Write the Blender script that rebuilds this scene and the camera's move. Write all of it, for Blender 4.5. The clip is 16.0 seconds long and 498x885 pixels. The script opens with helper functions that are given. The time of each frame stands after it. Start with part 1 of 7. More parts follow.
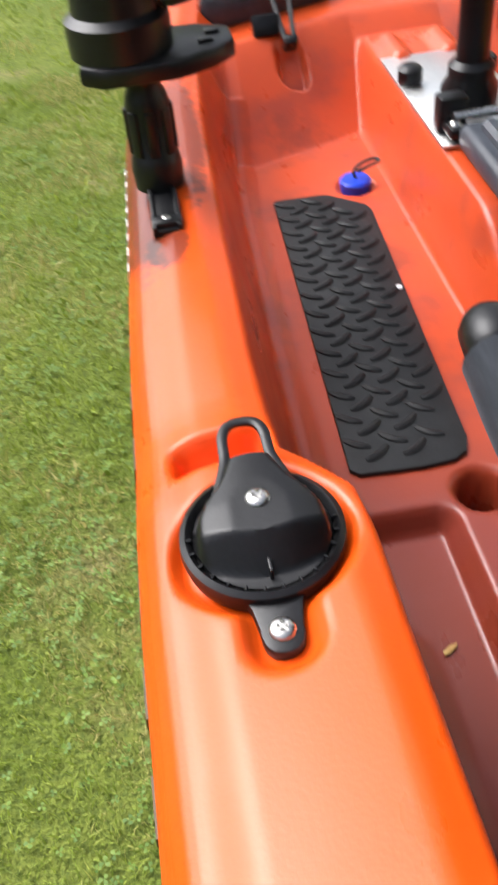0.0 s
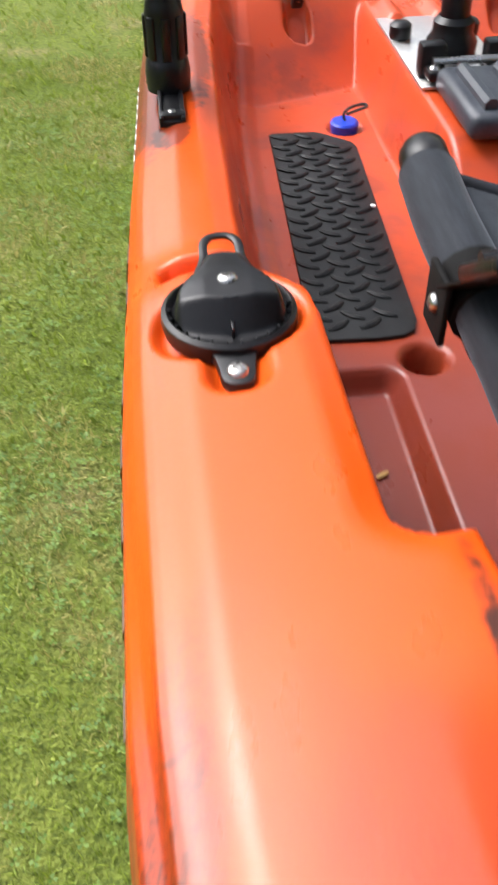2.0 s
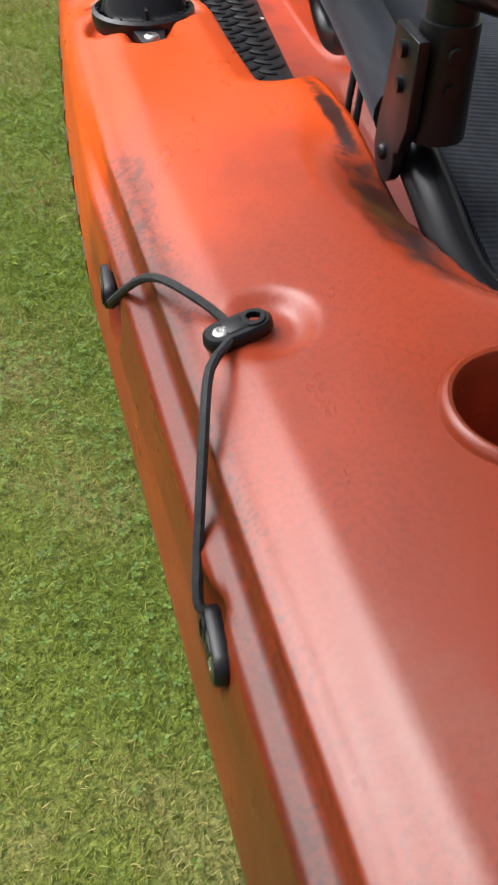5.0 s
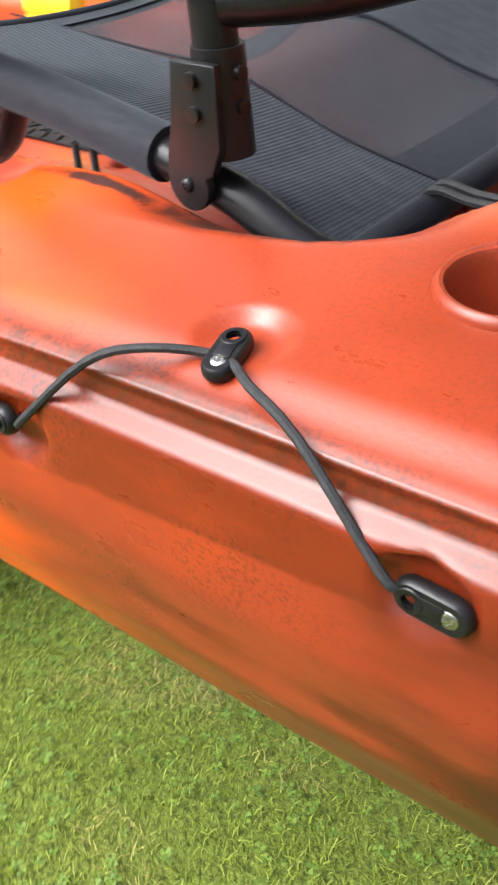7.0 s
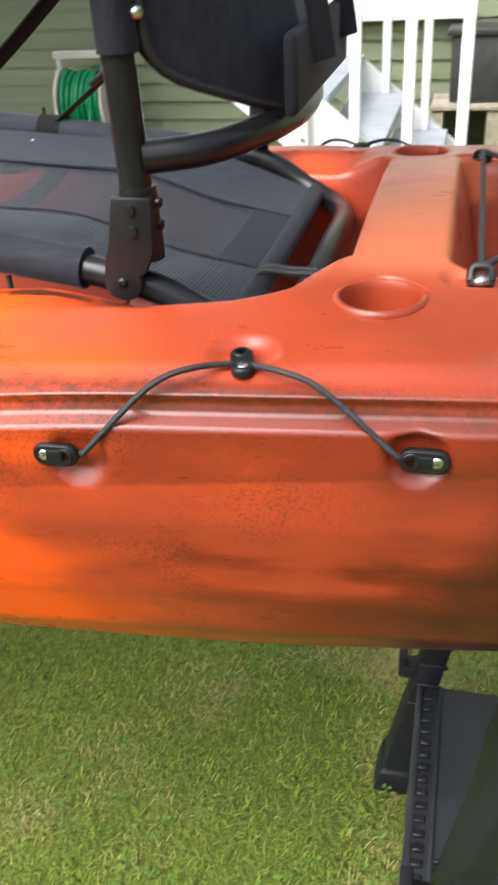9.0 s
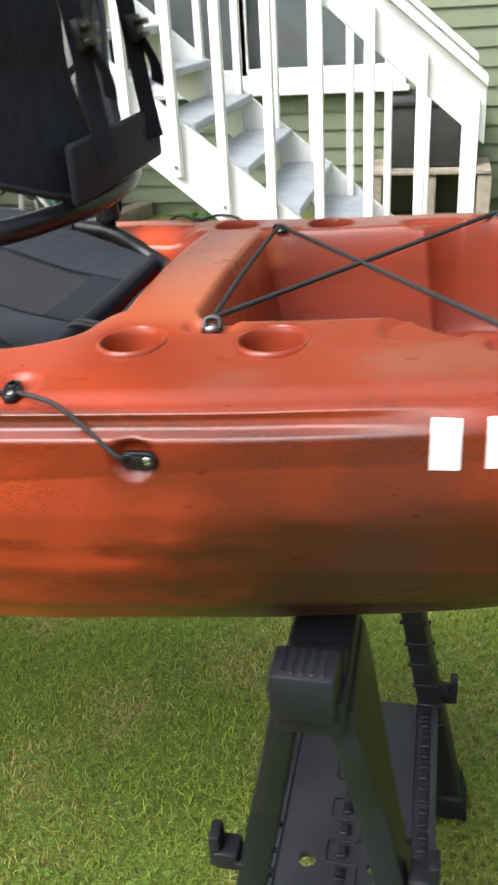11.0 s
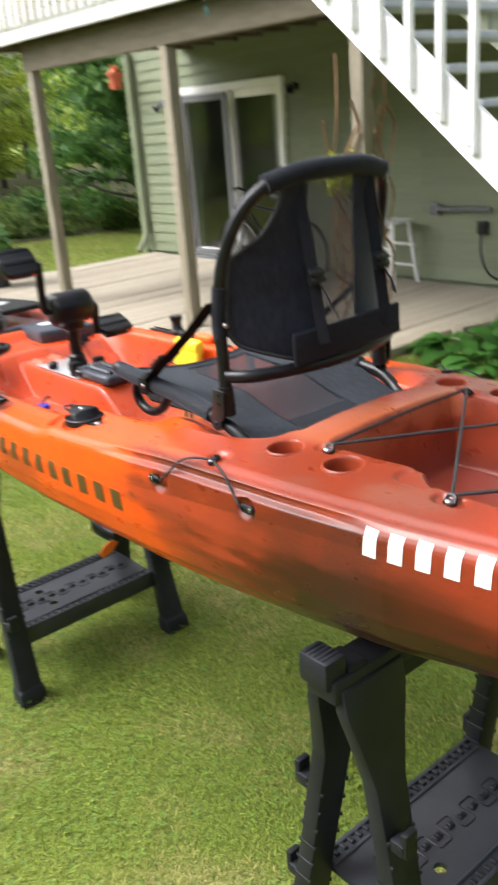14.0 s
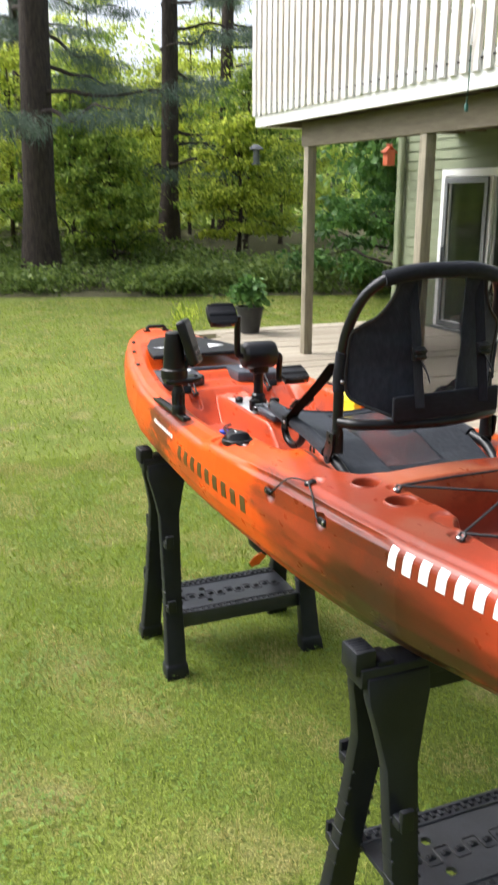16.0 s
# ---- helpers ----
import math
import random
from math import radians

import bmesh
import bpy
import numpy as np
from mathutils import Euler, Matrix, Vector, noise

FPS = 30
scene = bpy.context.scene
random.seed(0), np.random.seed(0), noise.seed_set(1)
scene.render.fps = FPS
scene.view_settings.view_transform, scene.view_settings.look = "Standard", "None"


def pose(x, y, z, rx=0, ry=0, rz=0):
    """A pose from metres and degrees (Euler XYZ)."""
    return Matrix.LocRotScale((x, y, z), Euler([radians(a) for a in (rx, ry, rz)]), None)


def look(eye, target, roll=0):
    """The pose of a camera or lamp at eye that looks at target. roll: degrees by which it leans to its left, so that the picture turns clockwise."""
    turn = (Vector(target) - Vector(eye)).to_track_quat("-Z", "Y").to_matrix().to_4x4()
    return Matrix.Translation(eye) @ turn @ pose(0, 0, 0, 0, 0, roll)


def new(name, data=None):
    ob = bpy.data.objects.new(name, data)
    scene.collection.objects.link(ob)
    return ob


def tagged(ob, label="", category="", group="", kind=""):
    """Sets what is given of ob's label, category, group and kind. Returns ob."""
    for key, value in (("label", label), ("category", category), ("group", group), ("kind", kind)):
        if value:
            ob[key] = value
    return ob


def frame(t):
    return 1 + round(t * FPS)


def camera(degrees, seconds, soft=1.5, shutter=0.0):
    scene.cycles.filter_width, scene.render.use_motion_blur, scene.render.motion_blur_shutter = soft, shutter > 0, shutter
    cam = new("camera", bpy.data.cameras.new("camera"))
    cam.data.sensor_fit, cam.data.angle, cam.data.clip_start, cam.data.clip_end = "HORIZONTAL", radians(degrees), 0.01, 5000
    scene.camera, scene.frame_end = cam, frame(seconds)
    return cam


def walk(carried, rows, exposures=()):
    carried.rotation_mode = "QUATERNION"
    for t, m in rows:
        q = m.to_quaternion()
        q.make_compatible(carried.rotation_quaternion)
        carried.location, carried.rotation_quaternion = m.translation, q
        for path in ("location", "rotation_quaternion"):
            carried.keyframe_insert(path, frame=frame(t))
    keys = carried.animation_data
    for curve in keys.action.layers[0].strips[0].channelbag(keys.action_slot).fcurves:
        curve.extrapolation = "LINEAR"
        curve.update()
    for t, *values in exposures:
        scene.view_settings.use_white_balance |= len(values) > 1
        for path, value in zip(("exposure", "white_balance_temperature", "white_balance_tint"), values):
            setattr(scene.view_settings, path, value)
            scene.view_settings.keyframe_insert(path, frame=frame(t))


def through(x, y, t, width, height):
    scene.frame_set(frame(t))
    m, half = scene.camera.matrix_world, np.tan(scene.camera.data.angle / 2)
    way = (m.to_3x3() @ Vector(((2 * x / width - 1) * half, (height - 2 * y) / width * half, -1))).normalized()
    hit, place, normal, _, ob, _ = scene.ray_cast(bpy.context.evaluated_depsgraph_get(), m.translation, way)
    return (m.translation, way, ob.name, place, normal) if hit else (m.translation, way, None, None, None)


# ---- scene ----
cam = camera(32.3, 16.0, soft=2.1, shutter=0.7)

PATH = [
    (0, (-0.336, 0.193, 1.474), (-0.24, 1.62, 0.076), -7.0),
    (0.5, (-0.324, 0.178, 1.485), (-0.335, 1.669, 0.153), -5.6),
    (1, (-0.301, 0.135, 1.483), (-0.363, 1.635, 0.162), -4.9),
    (1.5, (-0.31, 0.088, 1.444), (-0.294, 1.552, 0.081), -4.1),
    (2, (-0.347, 0.027, 1.444), (-0.211, 1.474, 0.07), -1.1),
    (2.5, (-0.365, -0.038, 1.427), (-0.137, 1.38, 0.035), 0.5),
    (3, (-0.363, -0.097, 1.428), (-0.15, 1.354, 0.067), -0.5),
    (3.2, (-0.36, -0.126, 1.426), (-0.149, 1.326, 0.066), 1.2),
    (5.3, (-0.398, -0.293, 1.385), (-0.066, 1.076, -0.034), -0.6),
    (5.5, (-0.43, -0.286, 1.388), (0.063, 1.057, -0.009), -0.1),
    (6, (-0.512, -0.274, 1.374), (0.341, 0.959, 0.05), 0.9),
    (6.5, (-0.533, -0.26, 1.374), (0.451, 0.959, 0.131), -1.8),
    (7, (-0.544, -0.221, 1.357), (0.563, 0.883, 0.11), -6.3),
    (7.5, (-0.571, -0.189, 1.354), (0.696, 0.776, 0.145), -7.2),
    (8, (-0.648, -0.161, 1.368), (0.784, 0.6, 0.197), -5.3),
    (8.5, (-0.765, -0.132, 1.387), (0.793, 0.462, 0.283), -4.8),
    (9, (-0.828, -0.133, 1.404), (0.835, 0.308, 0.384), -3.1),
    (9.5, (-0.863, -0.141, 1.416), (0.834, 0.245, 0.43), -2.7),
    (10, (-0.89, -0.176, 1.415), (0.825, 0.163, 0.443), -2.9),
    (10.2, (-0.9, -0.196, 1.419), (0.821, 0.115, 0.449), -3.1),
    (12.3, (-1.148, -0.673, 1.537), (0.525, 0.038, 0.703), -5.2),
    (12.5, (-1.173, -0.7, 1.555), (0.471, 0.051, 0.699), -5.7),
    (13, (-1.183, -0.83, 1.646), (0.301, 0.286, 0.904), -8.5),
    (13.5, (-1.116, -0.965, 1.689), (0.169, 0.327, 0.866), -4.7),
    (14, (-1.156, -1.125, 1.713), (0.02, 0.331, 1.007), -4.7),
    (14.5, (-1.228, -1.278, 1.75), (-0.222, 0.313, 1.074), -1.3),
    (15, (-1.211, -1.423, 1.766), (-0.378, 0.282, 1.135), -1.3),
    (15.5, (-1.164, -1.562, 1.766), (-0.385, 0.171, 1.142), 0.4),
    (16, (-1.16, -1.635, 1.779), (-0.42, 0.139, 1.226), 0.2),
]
EXPOSURE = [(0, 0.97, 6100, 10), (2, 0.98, 6100, 10), (3.2, 0.93, 6100, 10), (5.4, 0.45, 6100, 10), (6, 1.19, 6100, 10), (7, 1.36, 6100, 10), (8, 1.52, 6100, 10), (9, 1.23, 6100, 10), (10.2, 1.23, 6100, 10), (12.3, 0.67, 6100, 10), (12.8, 0.82, 6100, 10), (13.4, 1.52, 6100, 10), (14.2, 1.09, 6100, 10), (16, 1.07, 6100, 10)]
walk(cam, [(t, look(eye, target, roll)) for t, eye, target, roll in PATH], EXPOSURE)


# ---- world and light ----
world = bpy.data.worlds.new("sky")
scene.world = world
world.use_nodes = True
wn = world.node_tree
sky = wn.nodes.new("ShaderNodeTexSky")
sky.sky_type = "NISHITA"
sky.sun_disc = False
sky.sun_elevation = radians(53)
sky.sun_rotation = radians(309)
sky.air_density = 0.75
sky.dust_density = 9.0
bg = wn.nodes["Background"]
bg.inputs["Strength"].default_value = 0.15
# thin overcast: the blue pales out and the haze brightens towards the whole horizon
pale = wn.nodes.new("ShaderNodeHueSaturation")
pale.inputs["Saturation"].default_value = 0.5
where = wn.nodes.new("ShaderNodeTexCoord")
part_z = wn.nodes.new("ShaderNodeSeparateXYZ")
haze = wn.nodes.new("ShaderNodeMapRange")
for slot, v in (("From Min", 0.75), ("From Max", 0.05), ("To Min", 1.0), ("To Max", 1.9)):
    haze.inputs[slot].default_value = v
wn.links.new(where.outputs["Generated"], part_z.inputs[0])
wn.links.new(part_z.outputs[2], haze.inputs["Value"])
wn.links.new(haze.outputs[0], pale.inputs["Value"])
wn.links.new(sky.outputs[0], pale.inputs["Color"])
wn.links.new(pale.outputs[0], bg.inputs["Color"])
sun_data = bpy.data.lights.new("sun", "SUN")
sun_data.energy = 0.62
sun_data.angle = radians(44)
sun_data.color = (1.0, 0.975, 0.94)
sun = new("sun", sun_data)
sun.matrix_world = look((-4.3, 3.5, 7.4), (0.0, 0.0, 0.0))
scene.view_settings.exposure = 1.15


# ---- materials ----
def shader(name, rough=0.5, metal=0.0, color=(0.5, 0.5, 0.5), spec=0.5):
    m = bpy.data.materials.new(name)
    m.use_nodes = True
    b = m.node_tree.nodes["Principled BSDF"]
    b.inputs["Base Color"].default_value = (*color, 1)
    b.inputs["Roughness"].default_value = rough
    b.inputs["Metallic"].default_value = metal
    b.inputs["Specular IOR Level"].default_value = spec
    return m, m.node_tree, b


def node(nt, kind, **inputs):
    n = nt.nodes.new("ShaderNode" + kind)
    for key, value in inputs.items():
        sock = n.inputs[key.replace("_", " ")]
        if hasattr(value, "is_output"):
            nt.links.new(value, sock)
        else:
            sock.default_value = value
    return n


def calc(nt, op, a, b=0.0, c=0.0):
    n = nt.nodes.new("ShaderNodeMath")
    n.operation = op
    for i, v in enumerate((a, b, c)):
        if hasattr(v, "is_output"):
            nt.links.new(v, n.inputs[i])
        else:
            n.inputs[i].default_value = v
    return n.outputs[0]


def span(nt, v, lo, hi):
    n = nt.nodes.new("ShaderNodeMapRange")
    n.interpolation_type = "SMOOTHSTEP"
    nt.links.new(v, n.inputs[0])
    n.inputs[1].default_value, n.inputs[2].default_value = lo, hi
    return n.outputs[0]


def mix(nt, fac, a, b, mode="MIX"):
    n = nt.nodes.new("ShaderNodeMix")
    n.data_type, n.blend_type = "RGBA", mode
    for i, v in ((0, fac), (6, a), (7, b)):
        if hasattr(v, "is_output"):
            nt.links.new(v, n.inputs[i])
        else:
            n.inputs[i].default_value = v if i == 0 else (*v, 1)
    return n.outputs[2]


def coords(nt, scale=(1, 1, 1)):
    t = nt.nodes.new("ShaderNodeTexCoord")
    m = node(nt, "Mapping", Vector=t.outputs["Object"])
    m.inputs["Scale"].default_value = scale
    return m.outputs[0]


def grain(nt, scale, detail=4, vec=None, rough=0.55):
    n = node(nt, "TexNoise", Scale=scale, Detail=detail, Roughness=rough)
    if vec:
        nt.links.new(vec, n.inputs["Vector"])
    return n.outputs[0]


def relief(nt, bsdf, height, strength=0.3, dist=0.002):
    b = node(nt, "Bump", Height=height, Strength=strength, Distance=dist)
    nt.links.new(b.outputs[0], bsdf.inputs["Normal"])


def mottled(name, c1, c2, rough=0.5, metal=0.0, scale=20.0, bump=0.2, dist=0.002, stretch=(1, 1, 1), fine=180.0, per_piece=0.0, spec=0.5, rough_var=0.15):
    """Two tones in broad and fine variation, with relief and varied gloss."""
    m, nt, b = shader(name, rough, metal, c1, spec)
    v = coords(nt, stretch)
    big, small = grain(nt, scale, 5, v), grain(nt, fine, 3, v)
    f = calc(nt, "ADD", calc(nt, "MULTIPLY", big, 0.75), calc(nt, "MULTIPLY", small, 0.35))
    f = span(nt, f, 0.35, 0.75)
    if per_piece:
        info = nt.nodes.new("ShaderNodeObjectInfo")
        f = calc(nt, "ADD", f, calc(nt, "MULTIPLY", calc(nt, "SUBTRACT", info.outputs["Random"], 0.5), per_piece))
    nt.links.new(mix(nt, f, c1, c2), b.inputs["Base Color"])
    nt.links.new(calc(nt, "ADD", rough - rough_var / 2, calc(nt, "MULTIPLY", big, rough_var)), b.inputs["Roughness"])
    relief(nt, b, calc(nt, "ADD", big, small), bump, dist)
    return m


def kayak_plastic():
    """Rotomoulded plastic: orange that runs into red and brown along the boat, with flecks, smudges and scuffs."""
    m, nt, b = shader("kayak_plastic", 0.36, spec=0.42)
    pos = coords(nt)
    sep = node(nt, "SeparateXYZ", Vector=pos)
    x, y, z = sep.outputs
    ax = calc(nt, "ABSOLUTE", x)
    warp = calc(nt, "SUBTRACT", grain(nt, 4.5, 5, coords(nt, (1.0, 0.7, 1.6))), 0.5)
    warp3 = calc(nt, "SUBTRACT", grain(nt, 95.0, 4, coords(nt)), 0.5)
    warp2 = calc(nt, "SUBTRACT", grain(nt, 13.0, 5, coords(nt, (1.2, 0.6, 2.2))), 0.5)
    yy = calc(nt, "ADD", y, calc(nt, "ADD", calc(nt, "MULTIPLY", warp, 0.55), calc(nt, "MULTIPLY", warp2, 0.22)))
    orange, red, rust, brown = (0.68, 0.076, 0.003), (0.31, 0.043, 0.014), (0.15, 0.019, 0.005), (0.024, 0.009, 0.004)
    zz = calc(nt, "ADD", z, calc(nt, "MULTIPLY", warp2, 0.12))
    # along the boat
    c = mix(nt, span(nt, yy, 0.2, -0.02), orange, red)
    c = mix(nt, calc(nt, "MULTIPLY", span(nt, yy, -0.42, -0.6), 0.75), c, (0.5, 0.055, 0.016))
    # dark rust on the flank: an upper panel with a clear lower edge, and ragged patches low down
    out = span(nt, ax, 0.335, 0.352)
    line = calc(nt, "ADD", calc(nt, "ADD", z, calc(nt, "MULTIPLY", y, 0.0714)), calc(nt, "MULTIPLY", warp3, 0.006))
    upper = span(nt, line, 1.0895, 1.0935)
    ragged = span(nt, calc(nt, "ADD", z, calc(nt, "ADD", calc(nt, "MULTIPLY", warp2, 0.2), calc(nt, "MULTIPLY", y, 0.18))), 1.03, 0.995)
    ragged = calc(nt, "MULTIPLY", ragged, span(nt, yy, 0.12, -0.1))
    strength = calc(nt, "ADD", calc(nt, "MULTIPLY", upper, 0.62), calc(nt, "ADD", 0.26, calc(nt, "MULTIPLY", ragged, 0.72)))
    flank = calc(nt, "MULTIPLY", calc(nt, "MULTIPLY", span(nt, yy, 0.16, 0.0), span(nt, yy, -0.75, -0.45)), calc(nt, "MULTIPLY", out, span(nt, z, 1.165, 1.145)))
    c = mix(nt, calc(nt, "MULTIPLY", flank, strength), c, rust)
    # a darker, speckled band in the groove under the crease
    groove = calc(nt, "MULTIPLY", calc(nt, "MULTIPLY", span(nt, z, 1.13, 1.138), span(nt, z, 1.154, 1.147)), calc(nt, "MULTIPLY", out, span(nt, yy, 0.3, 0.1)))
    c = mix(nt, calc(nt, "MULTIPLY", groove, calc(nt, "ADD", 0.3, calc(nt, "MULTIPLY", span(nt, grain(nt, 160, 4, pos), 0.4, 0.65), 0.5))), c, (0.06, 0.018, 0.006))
    # the brown belt round the boat, deepest low on the flank
    band = calc(nt, "MULTIPLY", span(nt, yy, -0.04, -0.22), span(nt, yy, -0.8, -0.5))
    low = calc(nt, "ADD", calc(nt, "MULTIPLY", span(nt, zz, 1.15, 1.0), 0.58), 0.38)
    c = mix(nt, calc(nt, "MULTIPLY", band, low), c, brown)
    # paler, browner plastic on the cross beam
    beam = calc(nt, "MULTIPLY", calc(nt, "MULTIPLY", span(nt, yy, -0.19, -0.12), span(nt, yy, 0.0, -0.05)), calc(nt, "MULTIPLY", span(nt, ax, 0.21, 0.17), span(nt, z, 1.1, 1.15)))
    c = mix(nt, calc(nt, "MULTIPLY", beam, 0.75), c, (0.37, 0.1, 0.04))
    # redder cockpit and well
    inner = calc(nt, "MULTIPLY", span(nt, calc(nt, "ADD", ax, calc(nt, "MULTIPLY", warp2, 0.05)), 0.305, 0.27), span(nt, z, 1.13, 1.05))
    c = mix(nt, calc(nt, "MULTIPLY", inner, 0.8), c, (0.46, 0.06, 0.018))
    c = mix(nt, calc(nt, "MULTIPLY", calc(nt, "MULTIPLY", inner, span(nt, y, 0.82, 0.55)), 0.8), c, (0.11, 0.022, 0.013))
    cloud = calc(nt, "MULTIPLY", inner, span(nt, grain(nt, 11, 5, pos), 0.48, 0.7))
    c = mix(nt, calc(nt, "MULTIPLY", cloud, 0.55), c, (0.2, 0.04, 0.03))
    # dark smudges: by the rail, by the seat, low on the flank under the lettering
    def blot(cx, cy, rx, ry, lo=0.42, hi=0.62, cz=None, rz=1.0):
        dx = calc(nt, "DIVIDE", calc(nt, "SUBTRACT", x, cx), rx)
        dy = calc(nt, "DIVIDE", calc(nt, "SUBTRACT", y, cy), ry)
        d = calc(nt, "ADD", calc(nt, "MULTIPLY", dx, dx), calc(nt, "MULTIPLY", dy, dy))
        if cz is not None:
            dz = calc(nt, "DIVIDE", calc(nt, "SUBTRACT", z, cz), rz)
            d = calc(nt, "ADD", d, calc(nt, "MULTIPLY", dz, dz))
        near = calc(nt, "SUBTRACT", 1.0, calc(nt, "SQRT", d))
        return span(nt, calc(nt, "ADD", near, calc(nt, "ADD", calc(nt, "MULTIPLY", calc(nt, "ADD", warp2, warp), 1.5), calc(nt, "MULTIPLY", warp3, 0.9))), lo, hi)
    for args, f in (((-0.27, -0.36, 0.07, 0.13, 0.2, 0.8), 0.5), ((-0.3, -0.19, 0.05, 0.1, 0.25, 0.85), 0.35)):
        c = mix(nt, calc(nt, "MULTIPLY", blot(*args), f), c, (0.2, 0.085, 0.055))
    dark = (0.03, 0.014, 0.011)
    for args, f in (((-0.2335, 0.19, 0.0085, 0.085, 0.0, 0.5), 0.96), ((-0.231, 0.08, 0.032, 0.1, -0.05, 0.4), 0.93), ((-0.362, 1.0, 0.04, 0.24, 0.15, 0.55), 0.82), ((-0.305, 1.02, 0.025, 0.2, 0.2, 0.6), 0.7), ((-0.338, 0.815, 0.02, 0.035, 0.1, 0.4), 0.7),
                    ((-0.39, 0.66, 0.05, 0.45, 0.3, 0.9, 0.98, 0.07), 0.45), ((-0.385, 0.19, 0.05, 0.075, 0.35, 0.75, 1.06, 0.022), 0.6), ((-0.35, -0.33, 0.06, 0.1, 0.3, 0.9), 0.4), ((-0.15, 1.22, 0.09, 0.05, 0.3, 0.9), 0.3), ((-0.11, 0.93, 0.03, 0.05, 0.3, 0.8), 0.35)):
        c = mix(nt, calc(nt, "MULTIPLY", blot(*args), f), c, dark)
    # fine flecks of dark pigment on the after half, thickest on the flank
    fleck = span(nt, grain(nt, 420, 2, pos), 0.48, 0.62)
    patch = calc(nt, "MULTIPLY", span(nt, grain(nt, 9, 4, pos), 0.36, 0.6), span(nt, yy, 0.22, -0.02))
    patch = calc(nt, "MULTIPLY", patch, calc(nt, "ADD", 0.2, calc(nt, "MULTIPLY", out, calc(nt, "ADD", 0.37, calc(nt, "MULTIPLY", upper, 0.35)))))
    c = mix(nt, calc(nt, "MULTIPLY", fleck, patch), c, (0.045, 0.013, 0.008))
    streak = span(nt, grain(nt, 5, 6, coords(nt, (1, 0.5, 5))), 0.5, 0.74)
    c = mix(nt, calc(nt, "MULTIPLY", calc(nt, "MULTIPLY", streak, span(nt, ax, 0.3, 0.35)), 0.34), c, (0.13, 0.022, 0.01))
    nt.links.new(c, b.inputs["Base Color"])
    scuff = grain(nt, 34, 6, coords(nt, (1, 0.4, 1)))
    nt.links.new(calc(nt, "ADD", 0.19, calc(nt, "MULTIPLY", scuff, 0.24)), b.inputs["Roughness"])
    relief(nt, b, calc(nt, "ADD", grain(nt, 380, 2, pos), calc(nt, "MULTIPLY", grain(nt, 24, 3, pos), 3.0)), 0.12, 0.0008)
    return m


MAT_KAYAK = kayak_plastic()
MAT_BLACK = mottled("black_plastic", (0.005, 0.005, 0.0055), (0.011, 0.011, 0.012), 0.36, spec=0.35, scale=18, bump=0.15, dist=0.0008, fine=300)
MAT_SAW = mottled("sawhorse_plastic", (0.007, 0.0078, 0.0098), (0.014, 0.0155, 0.02), 0.46, spec=0.35, scale=12, bump=0.2, dist=0.001, fine=240)
# lighter copy of the sawhorse plastic; sky reflection is put into the grey
MAT_TRAY = mottled("tray_plastic", (0.022, 0.024, 0.028), (0.036, 0.039, 0.046), 0.36, spec=0.5, scale=12, bump=0.2, dist=0.001, fine=240)
MAT_RUBBER = mottled("rubber_mat", (0.008, 0.0085, 0.009), (0.018, 0.019, 0.02), 0.55, spec=0.25, scale=25, bump=0.3, dist=0.0008, fine=500)
MAT_STEEL = mottled("steel", (0.62, 0.61, 0.58), (0.42, 0.41, 0.39), 0.28, 1.0, scale=60, bump=0.1, dist=0.0003)
MAT_PLATE = mottled("bright_plate", (0.85, 0.85, 0.83), (0.72, 0.72, 0.7), 0.38, 1.0, scale=14, bump=0.1, dist=0.0003)
MAT_TUBE = mottled("painted_tube", (0.006, 0.006, 0.007), (0.012, 0.012, 0.013), 0.3, 0.0, spec=0.3, scale=30, bump=0.08, dist=0.0004, fine=350)
MAT_CORD = mottled("bungee_cord", (0.006, 0.0065, 0.007), (0.025, 0.026, 0.028), 0.7, scale=300, bump=0.5, dist=0.0006, fine=900)
MAT_BLUE = mottled("blue_plastic", (0.006, 0.04, 0.5), (0.01, 0.06, 0.65), 0.35, scale=30, bump=0.1)
MAT_YELLOW = mottled("yellow_vinyl", (0.85, 0.6, 0.01), (0.9, 0.68, 0.03), 0.45, scale=20, bump=0.1)
MAT_ORANGE = mottled("orange_plastic", (0.95, 0.16, 0.02), (0.85, 0.12, 0.01), 0.4, scale=20, bump=0.1)
MAT_DECAL_WHITE = mottled("white_vinyl", (0.78, 0.79, 0.8), (0.86, 0.86, 0.86), 0.4, scale=30, bump=0.05)
MAT_DECAL_DARK = mottled("dark_vinyl", (0.05, 0.03, 0.006), (0.09, 0.05, 0.01), 0.45, scale=50, bump=0.05)
MAT_GREY = mottled("grey_plastic", (0.1, 0.105, 0.11), (0.16, 0.165, 0.17), 0.45, scale=25, bump=0.15)
MAT_LID = mottled("lid_plastic", (0.03, 0.035, 0.044), (0.055, 0.062, 0.075), 0.42, scale=25, bump=0.15)
MAT_LEAF_DRY = mottled("dry_leaf", (0.42, 0.24, 0.06), (0.55, 0.36, 0.12), 0.7, scale=200, bump=0.3)


